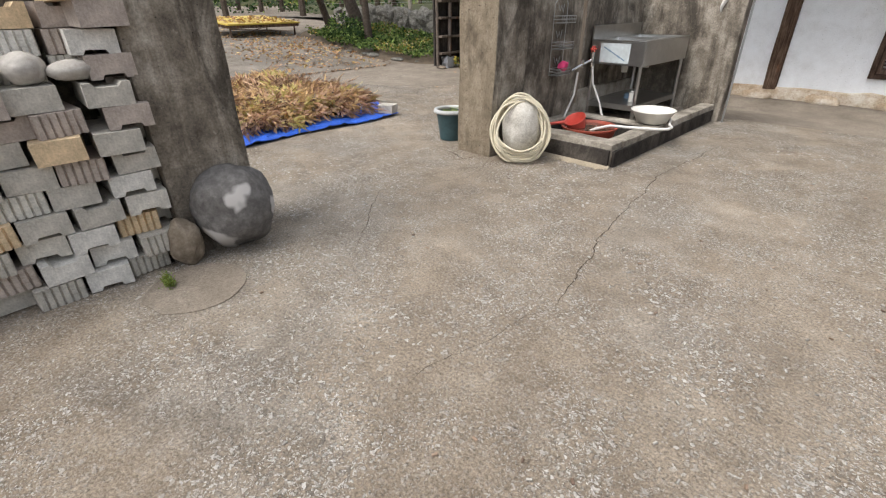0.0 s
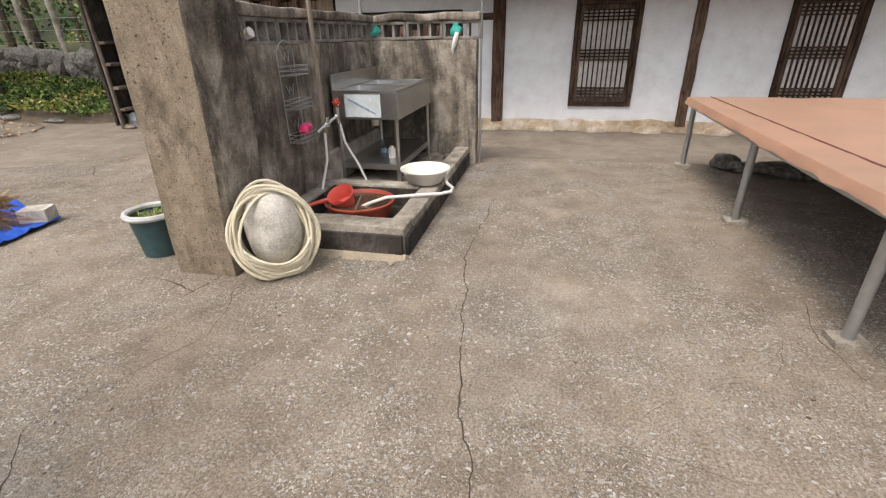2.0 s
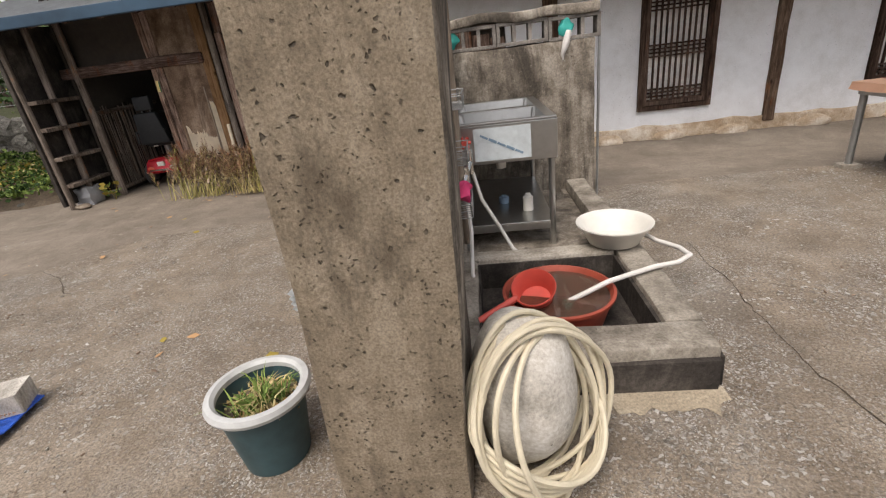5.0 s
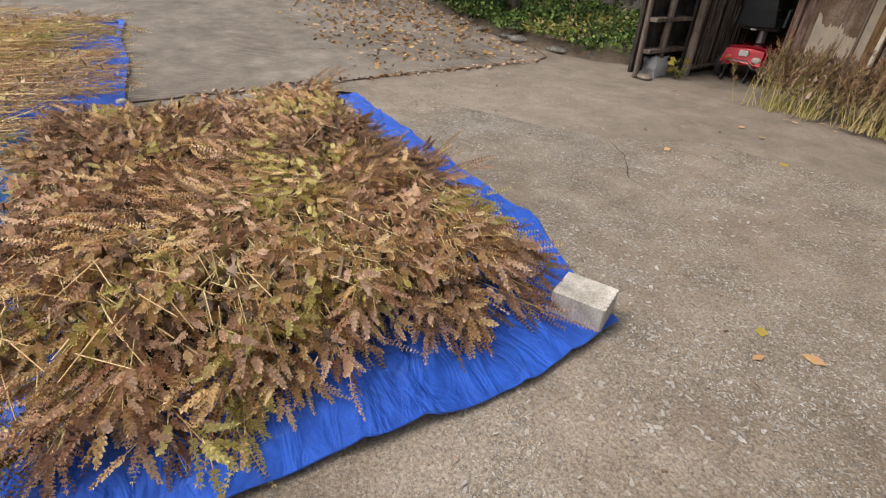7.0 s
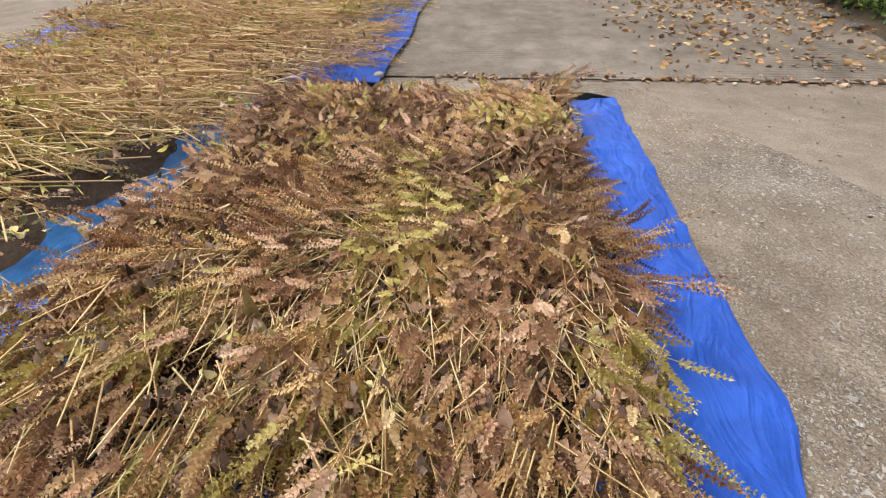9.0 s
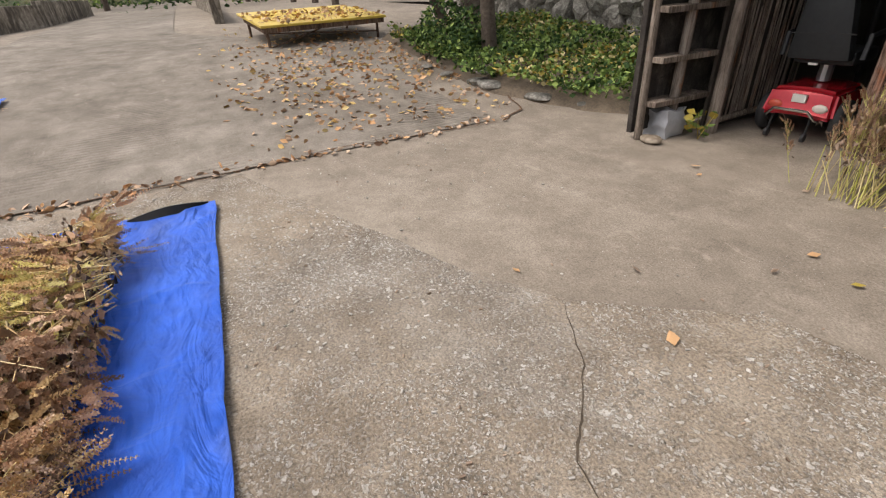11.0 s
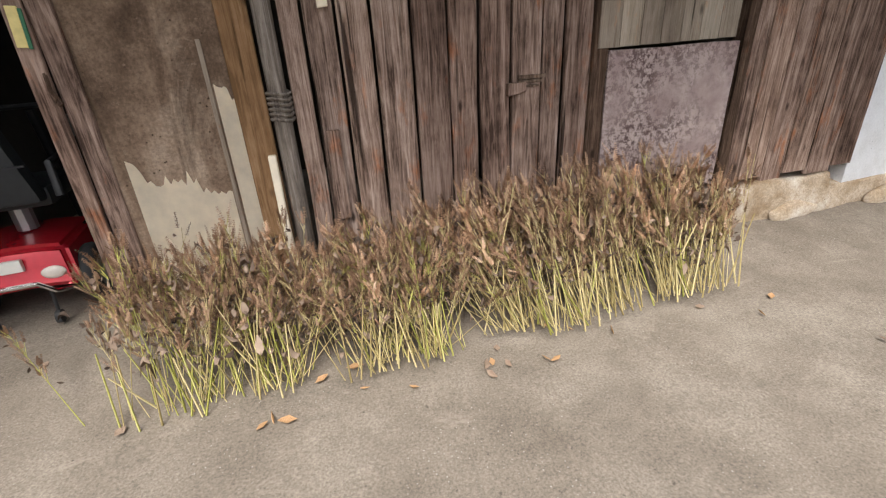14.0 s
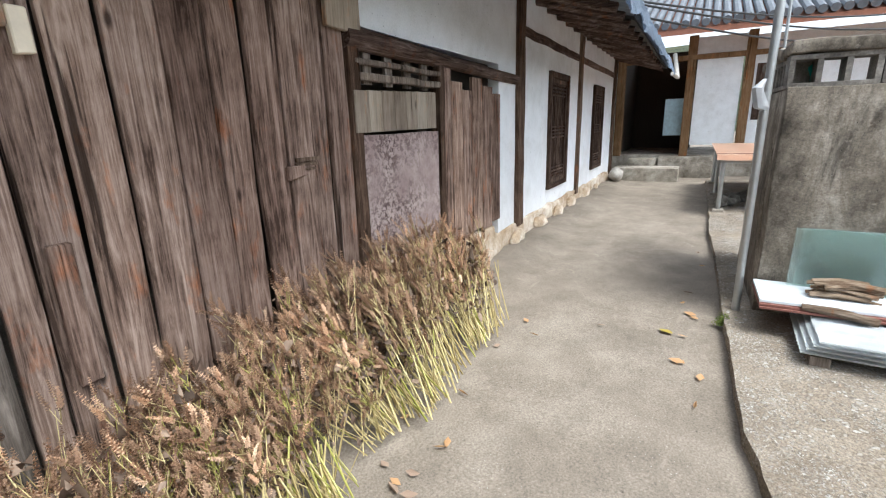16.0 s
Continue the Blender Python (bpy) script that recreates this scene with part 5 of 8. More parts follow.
# ---- block stack, boulders at the gate ----
def end_block(kind):
    """A cement block seen end on, 0.19 wide, 0.105 high, 0.38 deep; plain with a notch below, or ribbed."""
    bm = bmesh.new()
    w, h, d = 0.19, 0.105, 0.36
    if kind == "notch":
        prof = [(0, 0), (0.045, 0), (0.055, 0.02), (0.135, 0.02), (0.145, 0), (w, 0), (w, h), (0, h)]
    elif kind == "crown":
        prof = [(0, 0), (w, 0), (w, h), (w - 0.035, h), (w - 0.05, h - 0.02), (0.05, h - 0.02), (0.035, h), (0, h)]
    else:
        prof = [(0, 0), (w, 0), (w, h), (0, h)]
    if kind == "ribbed":
        n = 6
        xs_ = []
        for i in range(n):
            a, b = w * i / n, w * (i + 1) / n
            xs_ += [(a, 0.0), (a + (b - a) * 0.2, -0.012), (a + (b - a) * 0.8, -0.012), (b, 0.0)]
        prof3 = xs_ + [(w, d), (0, d)]
        lo = [bm.verts.new((-y, x, 0)) for x, y in prof3]
        hi = [bm.verts.new((-y, x, h)) for x, y in prof3]
    else:
        lo = [bm.verts.new((0, x, z)) for x, z in prof]
        hi = [bm.verts.new((-d, x, z)) for x, z in prof]
    bmesh.ops.remove_doubles(bm, verts=bm.verts[:], dist=1e-5)
    lo, hi = [v for v in lo if v.is_valid], [v for v in hi if v.is_valid]
    bm.faces.new(lo)
    bm.faces.new(hi[::-1])
    for i in range(len(lo)):
        j = (i + 1) % len(lo)
        bm.faces.new((lo[j], lo[i], hi[i], hi[j]))
    bmesh.ops.bevel(bm, geom=[e for e in bm.edges if e.calc_face_angle(0) > 1.2], offset=0.004, segments=1, affect="EDGES")
    bmesh.ops.triangulate(bm, faces=[f for f in bm.faces if len(f.verts) > 4])
    return mesh_of("block_" + kind, bm, M["block"])


stack = thing("block_stack", "loose stack of grey and tan cement blocks by the gate", "block stack", pose(-2.2, 0, 0))
kinds = {k: end_block(k) for k in ("notch", "crown", "ribbed", "plain")}
random.seed(21)
for row in range(13):
    for col in range(9):
        y = 0.2 - col * 0.202 + (0.06 if row % 2 else 0.0) - 0.012 * row * (1 if col else 0.4)
        top_row = 13 if col == 0 else 9 if col == 1 else 9 if col == 2 else 9 - (col % 2)
        if row >= top_row:
            continue
        k = random.choice(["notch", "ribbed", "ribbed", "notch", "plain", "crown"])
        part("cement_block", kinds[k], None, stack, at=pose(random.uniform(-0.06, 0.04), y + random.uniform(-0.01, 0.01) + 0.012 * row, 0.004 + row * 0.109, random.uniform(-2, 2), random.uniform(-2, 2), random.uniform(-7, 7)))
for row in range(9, 12):
    for y in (0.1, -0.12):
        part("cement_block", kinds["crown" if row == 11 else "ribbed"], None, stack, at=pose(-0.2, y + 0.012 * row, 0.004 + row * 0.109, 0, 0, 2 * row - 20))
for row in range(2, 9):
    part("cement_block", kinds["ribbed" if row % 2 else "notch"], None, stack, at=pose(-0.13, 0.29 + 0.012 * row, 0.11 * row, 0, 0, 3))
boulder("river_boulder", (-2.2, 0.78, -0.01), (0.2, 0.23, 0.25), "stone", "large grey river boulder with a pale patch", "boulder", 4.0, amount=0.09)
boulder("brown_stone", (-2.16, 0.47, -0.005), (0.08, 0.085, 0.14), "stone_brown", "small jagged brown stone beside the boulder", "stone", 7.0, 3, 0.16)
for k, (y, z, s) in enumerate(((-0.06, 0.99, 0.08), (0.1, 0.985, 0.08), (-0.24, 0.99, 0.085))):
    boulder("round_stone", (-2.32, y, z), (s * 1.1, s, s * 0.85), "stone_pale", "smooth grey river stone resting on the blocks", "stone", 11.0 + k, 3, 0.06, group="stones on the blocks")
boulder("flat_stone", (-2.3, 0.27, 0.99), (0.08, 0.1, 0.045), "stone_pale", "flat grey river stone resting on the blocks", "stone", 19.0, 3, 0.06)
bm = bmesh.new()
bmesh.ops.create_circle(bm, cap_ends=True, segments=48, radius=0.24)
for v in bm.verts:
    v.co *= 1 + 0.06 * noise.noise(v.co * 9)
r = bmesh.ops.extrude_face_region(bm, geom=bm.faces[:])
for v in [g for g in r["geom"] if isinstance(g, bmesh.types.BMVert)]:
    v.co.z += 0.004
tagged(part("ground_patch", bm, M["path"], at=pose(-1.87, 0.4, 0.0)), "round smooth mortar patch in the concrete", "patch", kind="structure")

# ---- pots ----
def pot(name, label, at, profile, mat, rim_mat, rim, soil_r, soil_z):
    p = thing(name, label, "plant pot", at)
    bm = bmesh.new()
    lathe(bm, profile, 40)
    part("shell", bm, M[mat], p, smooth=True)
    if rim:
        bm = bmesh.new()
        lathe(bm, rim + rim[:1], 40, cap=False)
        part("rim", bm, M[rim_mat], p, "white rolled rim" if rim_mat == "dirty_white" else "", smooth=True)
    bm = bmesh.new()
    bmesh.ops.create_circle(bm, cap_ends=False, segments=28, radius=soil_r)
    bmesh.ops.contextual_create(bm, geom=bm.edges[:])
    bmesh.ops.poke(bm, faces=bm.faces[:])
    bmesh.ops.subdivide_edges(bm, edges=bm.edges[:], cuts=3)
    for v in bm.verts:
        v.co.z = soil_z + 0.012 * noise.noise(v.co * 20)
    part("soil", bm, M["soil"], p)
    return p


pot1 = pot("bucket_pot", "dark teal bucket pot with a white rim, weeds inside", pose(-2.985, 3.4, 0.0) @ Matrix.Scale(0.95, 4),
           [(0.12, 0.0), (0.126, 0.004), (0.165, 0.3), (0.16, 0.302), (0.15, 0.25), (0.12, 0.02), (0.01, 0.018)], "pot_green", "dirty_white",
           [(0.155, 0.3), (0.17, 0.292), (0.19, 0.296), (0.196, 0.312), (0.188, 0.33), (0.168, 0.333), (0.155, 0.32)], 0.15, 0.24)
pot2 = pot("clay_pot", "wide terracotta-red pot with a cockscomb flower", pose(-2.79, 4.05, 0.0),
           [(0.14, 0.0), (0.146, 0.004), (0.205, 0.2), (0.222, 0.205), (0.226, 0.225), (0.21, 0.228), (0.195, 0.2), (0.14, 0.02), (0.01, 0.018)], "pot_red", "", None, 0.185, 0.17)


def tuft(P, at, n, h, spread, kind, width=0.006):
    for i in range(n):
        a, lean = RNG.uniform(0, 6.28), RNG.uniform(0.1, 1.0) * spread
        hh = h * RNG.uniform(0.5, 1.1)
        side = np.array((-math.sin(a), math.cos(a), 0)) * width * RNG.uniform(0.6, 1.3)
        b = np.array(at) + np.array((math.cos(a), math.sin(a), 0)) * RNG.uniform(0, 0.02)
        mid = b + np.array((math.cos(a) * lean * 0.45, math.sin(a) * lean * 0.45, hh * 0.7))
        tip = b + np.array((math.cos(a) * lean * 1.15, math.sin(a) * lean * 1.15, hh * RNG.uniform(0.5, 1.0)))
        P.put(np.array([b - side, b + side, mid + side, mid - side, tip]), np.array([(0, 1, 2), (0, 2, 3), (3, 2, 4)]), np.full(3, kind))


P = Pieces()
for i in range(13):
    a, r = RNG.uniform(0, 6.28), RNG.uniform(0, 0.1)
    tuft(P, (r * math.cos(a), r * math.sin(a), 0.235), 12, 0.11, 0.12, int(RNG.choice([0, 0, 0, 1])), 0.003)
for i in range(6):
    a = i * 1.05
    v, t = leaf((0.02 * math.cos(a), 0.02 * math.sin(a), 0.25), (math.cos(a), math.sin(a), 0.8), 0.1, 0.25, 0.4)
    P.put(v, t, np.full(len(t), 0))
for i in range(260):
    a, r = RNG.uniform(0, 6.28), 0.145 * math.sqrt(RNG.uniform(0, 1))
    v, t = leaf((r * math.cos(a), r * math.sin(a), 0.243), (RNG.uniform(-1, 1), RNG.uniform(-1, 1), 0.4), RNG.uniform(0.015, 0.035))
    P.put(v, t, np.full(len(t), int(RNG.choice([1, 2, 2]))))
part("weed_tuft", P.mesh("weeds", [M["leaf_green"], M["leaf_olive"], M["stem_y"]]), None, pot1, "green weeds and dry grass")
P = Pieces()
for i in range(160):
    a, r = RNG.uniform(0, 6.28), 0.18 * math.sqrt(RNG.uniform(0, 1))
    v, t = leaf((r * math.cos(a), r * math.sin(a), 0.175), (RNG.uniform(-1, 1), RNG.uniform(-1, 1), 0.5), RNG.uniform(0.02, 0.05))
    P.put(v, t, np.full(len(t), int(RNG.choice([0, 1, 2]))))
for p, q in (((0, 0, 0.17), (0.02, 0.03, 0.49)), ((0.02, 0.03, 0.3), (-0.13, 0.05, 0.36)), ((0.02, 0.03, 0.32), (0.15, -0.03, 0.35)), ((0, 0, 0.2), (-0.1, -0.08, 0.19)), ((0, 0, 0.2), (0.1, 0.08, 0.22))):
    v, t = rod(p, q, 0.008 if p[2] < 0.18 else 0.003, 0.003)
    P.put(v, t, np.full(len(t), 3))
for i in range(14):
    a = RNG.uniform(0, 6.28)
    v, t = leaf((0.01, 0.02, RNG.uniform(0.2, 0.36)), (math.cos(a), math.sin(a), -0.5), RNG.uniform(0.05, 0.1), 0.4, 0.3)
    P.put(v, t, np.full(len(t), 1))
part("plant", P.mesh("plant", [M["leaf_green"], M["leaf_dry"], M["stem_y"], plain("crimson_stem", (0.16, 0.02, 0.04), 0.7)]), None, pot2, "withered stalk with dry leaves")
bm = bmesh.new()
for k, (x, y, z, s) in enumerate(((0.02, 0.03, 0.5, 0.026), (0.035, 0.035, 0.47, 0.022), (0.0, 0.02, 0.46, 0.018), (0.02, 0.03, 0.42, 0.016), (0.05, 0.04, 0.43, 0.016), (-0.03, 0.035, 0.4, 0.014))):
    b2 = bmesh.new()
    bmesh.ops.create_icosphere(b2, subdivisions=3, radius=s)
    rough_up(b2, s * 0.6, 45, k)
    for v in b2.verts:
        v.co += Vector((x, y, z))
    me = bpy.data.meshes.new("t")
    b2.to_mesh(me)
    bm.from_mesh(me)
    bpy.data.meshes.remove(me)
part("flower", bm, M["petal"], pot2, "crimson cockscomb flower head")

# ---- roofing sheets and glass by the wall ----
slates = thing("roofing_sheets", "pile of grey corrugated roofing sheets on the ground", "roofing sheets", pose(-3.28, 4.36, 0.0, 0, 0, -3))
for k in range(4):
    bm = bmesh.new()
    n = 96
    grid = [[bm.verts.new((0.74 * i / n - 0.01 * k, y, 0.062 + 0.026 * k + 0.009 * math.cos(i * math.pi / 3.0))) for y in (0.012 * k, 0.95, 1.72 - 0.02 * k)] for i in range(n + 1)]
    for a, b in zip(grid, grid[1:]):
        for j in range(2):
            bm.faces.new((a[j], b[j], b[j + 1], a[j + 1]))
    bmesh.ops.solidify(bm, geom=bm.faces[:], thickness=0.007)
    part("sheet", bm, M["slate"], slates, smooth=True)
for y in (0.15, 0.9, 1.6):
    bm = bmesh.new()
    box(bm, 0.02, y, 0.0, 0.72, y + 0.08, 0.048, 0.004)
    part("batten", bm, M["pole"], slates)
boulder("weight_stone", (-2.93, 5.32, 0.15), (0.2, 0.2, 0.075), "stone_brown", "flat round brown stone weighing down the sheets", "stone", 23.0, 4, 0.05)
for k, pts in enumerate((((-3.03, 4.85, 0.172), (-3.0, 5.15, 0.177)), ((-2.86, 5.0, 0.172), (-2.88, 5.2, 0.177)), ((-2.95, 5.75, 0.172), (-2.9, 6.05, 0.197)), ((-2.75, 5.55, 0.172), (-2.62, 5.35, 0.177)))):
    bm = bmesh.new()
    tube(bm, [pts[0], [(a + b) / 2 + 0.01 for a, b in zip(*pts)], pts[1]], [0.02, 0.022, 0.017], 8)
    rough_up(bm, 0.006, 18, k)
    tagged(part("wood_stick", bm, M["wetwood"], smooth=True), "short weathered stick lying on the roofing sheets", "stick", "sticks on the sheets")
bm = bmesh.new()
for k in range(26):
    a = random.uniform(-0.3, 0.3)
    x, y, z = -2.72 + random.uniform(-0.04, 0.06), 5.85 + random.uniform(-0.04, 0.04), 0.2 + 0.1 * k / 26
    tube(bm, [(x - 0.11 * math.sin(a), y - 0.12, z), (x, y, z + 0.012), (x + 0.11 * math.sin(a), y + 0.12, z)], 0.011, 5)
tagged(part("bark_bundle", bm, M["wetwood"]), "bundle of rough bark strips on the boards", "bark bundle", kind="stuff")
boards = thing("board_pile", "flat pile of white and red-brown boards by the wall", "boards", pose(-2.92, 5.35, 0.042))
for k, (z, t, mat, dx) in enumerate(((0.12, 0.012, "brownboard", 0.0), (0.134, 0.012, "brownboard", 0.012), (0.148, 0.016, "glazed", 0.03))):
    bm = bmesh.new()
    box(bm, dx, 0.3, z, 0.4, 0.88, z + t, 0.002)
    part("board", bm, M[mat], boards)
panes = thing("glass_panes", "green-tinted glass panes leaning on the yard wall", "glass panes", pose(-2.52, 5.0, 0.155))
for k in range(4):
    bm = bmesh.new()
    m = Matrix.Translation((-0.03 - 0.024 * k, 0.0, 0.0)) @ Matrix.Rotation(radians(-6 - 2 * k), 4, "Y") @ Matrix.Rotation(radians(-1.5 * k), 4, "Z")
    bmesh.ops.create_cube(bm, size=1.0, matrix=m @ Matrix.Translation((-0.01, 0.55, 0.2)) @ Matrix.Diagonal((0.006, 1.05 - 0.06 * k, 0.4, 1)))
    part("pane", bm, M["glass_green"], panes)
bm = bmesh.new()
tube(bm, [(-2.54, 6.3, -0.06), (-2.54, 6.3, 1.2), (-2.52, 6.29, 2.7)], 0.022, 12)
tagged(part("steel_pole", bm, M["steel"], smooth=True), "tall galvanised pole at the wall corner", "pole")
bm = bmesh.new()
tube(bm, [(-2.54, 6.3, 1.2), (-2.57, 6.33, 1.22), (-2.59, 6.35, 1.3), (-2.55, 6.32, 1.34)], [0.02, 0.035, 0.03, 0.012], 9)
rough_up(bm, 0.015, 20)
tagged(part("pole_rag", bm, M["sack"], smooth=True), "grey rag tied round the pole", "rag")
P = Pieces()
for i in range(500):
    x = RNG.normal(0, 0.035)
    v, t = leaf((x, RNG.normal(0, 0.02), abs(RNG.normal(0, 0.05))), (RNG.uniform(-1, 1), RNG.uniform(-1, 1), 1), RNG.uniform(0.012, 0.025))
    P.put(v, t, np.full(len(t), int(RNG.choice([0, 1]))))
moss_me = P.mesh("moss_tuft", [M["moss"], M["leaf_green"]])
for x, y, z in ((-2.72, 6.37, -0.05), (-2.7, 3.62, 0.0), (-1.98, 0.3, 0.0)):
    tagged(part("moss_tuft", moss_me, None, at=pose(x, y, z, 0, 0, x * 90) @ Matrix.Scale(0.6, 4)), "small tuft of bright moss and weed", "moss", "moss tufts", kind="stuff")

# ---- sitting platform ----
pf = thing("sitting_platform", "large sitting platform under a draped orange floor sheet", "platform", pose(0.96, 2.66, 0.0))
PX, PY, PZ = 3.2, 3.72, 0.71
bm = bmesh.new()
nx, ny = 40, 46
grid = [[bm.verts.new((PX * i / nx, PY * j / ny, PZ + 0.006 * noise.noise((i * 0.35, j * 0.35, 1)) + 0.004 * noise.noise((i * 0.9, j * 0.9, 7)))) for j in range(ny + 1)] for i in range(nx + 1)]
for i in range(nx):
    for j in range(ny):
        bm.faces.new((grid[i][j], grid[i + 1][j], grid[i + 1][j + 1], grid[i][j + 1]))
skirt = []
for j in range(ny + 1):
    drop = 0.045 + 0.03 * (0.5 + 0.5 * noise.noise((j * 0.22, 3, 0))) + (0.07 if j < 2 else 0.0)
    skirt.append(((0, j), (-0.012 - 0.012 * noise.noise((j * 0.6, 0, 2)), PY * j / ny, PZ - drop * 0.5), (-0.02 + 0.03 * noise.noise((j * 0.5, 0, 5)), PY * j / ny, PZ - drop)))
prev = None
for (gi, gj), m_, l_ in skirt:
    a = (grid[gi][gj], bm.verts.new(m_), bm.verts.new(l_))
    if prev:
        bm.faces.new((prev[0], a[0], a[1], prev[1]))
        bm.faces.new((prev[1], a[1], a[2], prev[2]))
    prev = a
prev = None
for i in range(nx + 1):
    drop = 0.1 + 0.04 * noise.noise((i * 0.3, 8, 0))
    a = (grid[i][0], bm.verts.new((PX * i / nx, -0.015 + 0.012 * noise.noise((i * 0.7, 1, 1)), PZ - drop * 0.5)), bm.verts.new((PX * i / nx, -0.005 + 0.03 * noise.noise((i * 0.5, 2, 1)), PZ - drop)))
    if prev:
        bm.faces.new((prev[0], a[0], a[1], prev[1]))
        bm.faces.new((prev[1], a[1], a[2], prev[2]))
    prev = a
bmesh.ops.solidify(bm, geom=bm.faces[:], thickness=0.004)
part("floor_sheet", bm, M["lino"], pf, "orange vinyl floor sheet, creased at its edge", smooth=True)
bm = bmesh.new()
box(bm, 0.02, 0.02, PZ - 0.045, PX - 0.02, PY - 0.02, PZ - 0.02)
part("deck", bm, M["plank_y"], pf)
bm = bmesh.new()
tube(bm, [(0.27, 0.0, PZ + 0.002), (0.24, 1.8, PZ + 0.003), (0.22, PY, PZ + 0.002)], 0.006, 6)
part("seam", bm, M["brownboard"], pf, "dark seam between sheets")
for a in ((0.03, 0.05, 0.09, PY - 0.05), (PX - 0.14, 0.05, PX - 0.08, PY - 0.05), (PX / 2, 0.05, PX / 2 + 0.05, PY - 0.05)):
    bm = bmesh.new()
    box(bm, a[0], a[1], PZ - 0.1, a[2], a[3], PZ - 0.045)
    part("bearer", bm, M["steel"], pf)
for x in (0.06, PX / 2, PX - 0.12):
    for y in (0.46, 1.99, 3.64):
        leg = new("leg")
        leg.parent = pf
        bm = bmesh.new()
        tube(bm, [(x, y, 0.03), (x, y, PZ - 0.06)], 0.027, 12)
        part("tube", bm, M["steel"], leg, smooth=True)
        bm = bmesh.new()
        box(bm, x - 0.075, y - 0.06, 0.0, x + 0.075, y + 0.06, 0.032, 0.004)
        part("foot_pad", bm, M["curb"], leg, "flat cement pad")
random.seed(9)
for k in range(5):
    boulder("rubble_stone", (1.42 + 0.17 * k + random.uniform(-0.03, 0.03), 6.25 - 0.08 * k, -0.005), (random.uniform(0.12, 0.2), random.uniform(0.08, 0.12), random.uniform(0.05, 0.09)), "lichen",
            "dark rough stone in a heap under the platform", "stone", 30.0 + k, 3, 0.26, group="stones under the platform")

# ---- tarpaulins ----
def tarp(name, label, pts_x, y0, y1, mat, lift, seed, bow=0.0):
    """A spread sheet with ripples and a lifted hem; y0 and y1 are functions of x."""
    bm = bmesh.new()
    ny = 60
    rows = []
    for x in pts_x:
        a, b = y0(x), y1(x)
        row = []
        for j in range(ny + 1):
            k = j / ny
            y = a + (b - a) * k + 0.02 * noise.noise((x * 2.2, k * 5, seed))
            ridge = abs(noise.noise((x * 1.3 + y * 2.4, y * 1.1 - x * 1.7, seed + 7)))
            z = max(0.0, ground_z(x)) + lift + 0.008 + 0.022 * max(0, 1 - ridge * 7) + 0.012 * (1 + noise.noise((x * 3.0, y * 3.0, seed))) + 0.007 * (1 + noise.noise((x * 9, y * 7, seed + 3)))
            edge = min(k, 1 - k) * (b - a)
            z += 0.012 * math.exp(-edge / 0.05) * max(0, noise.noise((x * 2.6, seed, 1.0)))
            far = smooth01((x - pts_x[0]) / (pts_x[-1] - pts_x[0]) * 3 - 2)
            row.append(bm.verts.new((x + far * (bow * math.sin(y * 4.3 + 0.5) + 0.02 * noise.noise((y * 5, seed, 2))), y, z)))
        rows.append(row)
    for a, b in zip(rows, rows[1:]):
        for j in range(ny):
            bm.faces.new((a[j], b[j], b[j + 1], a[j + 1]))
    bm.normal_update()
    bmesh.ops.solidify(bm, geom=bm.faces[:], thickness=0.006)
    return tagged(part(name, bm, M[mat], smooth=True), label, "tarpaulin")


tarp("tarpaulin", "blue tarpaulin spread on the yard under drying stalks", [-8.12 + 3.84 * i / 140 for i in range(141)],
     lambda x: 1.45, lambda x: 4.1 - 0.035 * (x + 8.1) - 0.22 * smooth01((x + 5.2) / 1.0), "tarp", 0.004, 1.0, 0.03)
tarp("tarpaulin", "blue tarpaulin spread up the lane under drying stalks", [-12.0 + 3.6 * i / 60 for i in range(61)],
     lambda x: -2.6, lambda x: 2.1 + 0.03 * math.sin(x * 3), "tarp", 0.02, 5.0)
tarp("tarpaulin", "light blue tarpaulin under the pale stalks", [-8.5 + 4.2 * i / 60 for i in range(61)],
     lambda x: -2.4, lambda x: 1.6, "tarp_pale", 0.0, 9.0)
# turned-up corners
for x0, y0, ang, L in ((-8.1, 4.06, -86, 0.5),):
    bm = bmesh.new()
    rows = []
    for i in range(13):
        k = i / 12
        h = 0.05 * math.sin(k * math.pi) + 0.008
        rows.append([bm.verts.new((L * k, 0.09 * math.sin(k * math.pi), 0.02)), bm.verts.new((L * k, 0.05 * math.sin(k * math.pi), 0.02 + h)), bm.verts.new((L * k, -0.02, 0.022 + h * 0.6))])
    for a, b in zip(rows, rows[1:]):
        for j in range(2):
            bm.faces.new((a[j], b[j], b[j + 1], a[j + 1]))
    bmesh.ops.solidify(bm, geom=bm.faces[:], thickness=0.003)
    tagged(part("tarp_fold", bm, M["black"], at=pose(x0, y0, 0.01, 0, 0, ang), smooth=True), "dark turned-up fold at the tarpaulin corner", "tarp fold", "tarp folds")
pale_block = kinds["ribbed"].copy()
pale_block.materials.clear()
pale_block.materials.append(M["egg"])
part_block = tagged(part("cement_block", pale_block, None, at=pose(-4.3, 3.64, 0.035, 0, 0, 25) @ Matrix.Diagonal((0.55, 0.85, 0.95, 1))), "pale ribbed cement block weighing down the tarpaulin", "block")
boulder("white_stone", (-8.6, 2.05, 0.03), (0.06, 0.05, 0.03), "stone_pale", "small pale stone weighing down the tarpaulin", "stone", 41.0, 3, 0.05)
boulder("white_stone", (-11.85, 1.95, 0.38), (0.09, 0.08, 0.06), "stone_pale", "small pale stone weighing down the tarpaulin", "stone", 42.0, 3, 0.05)

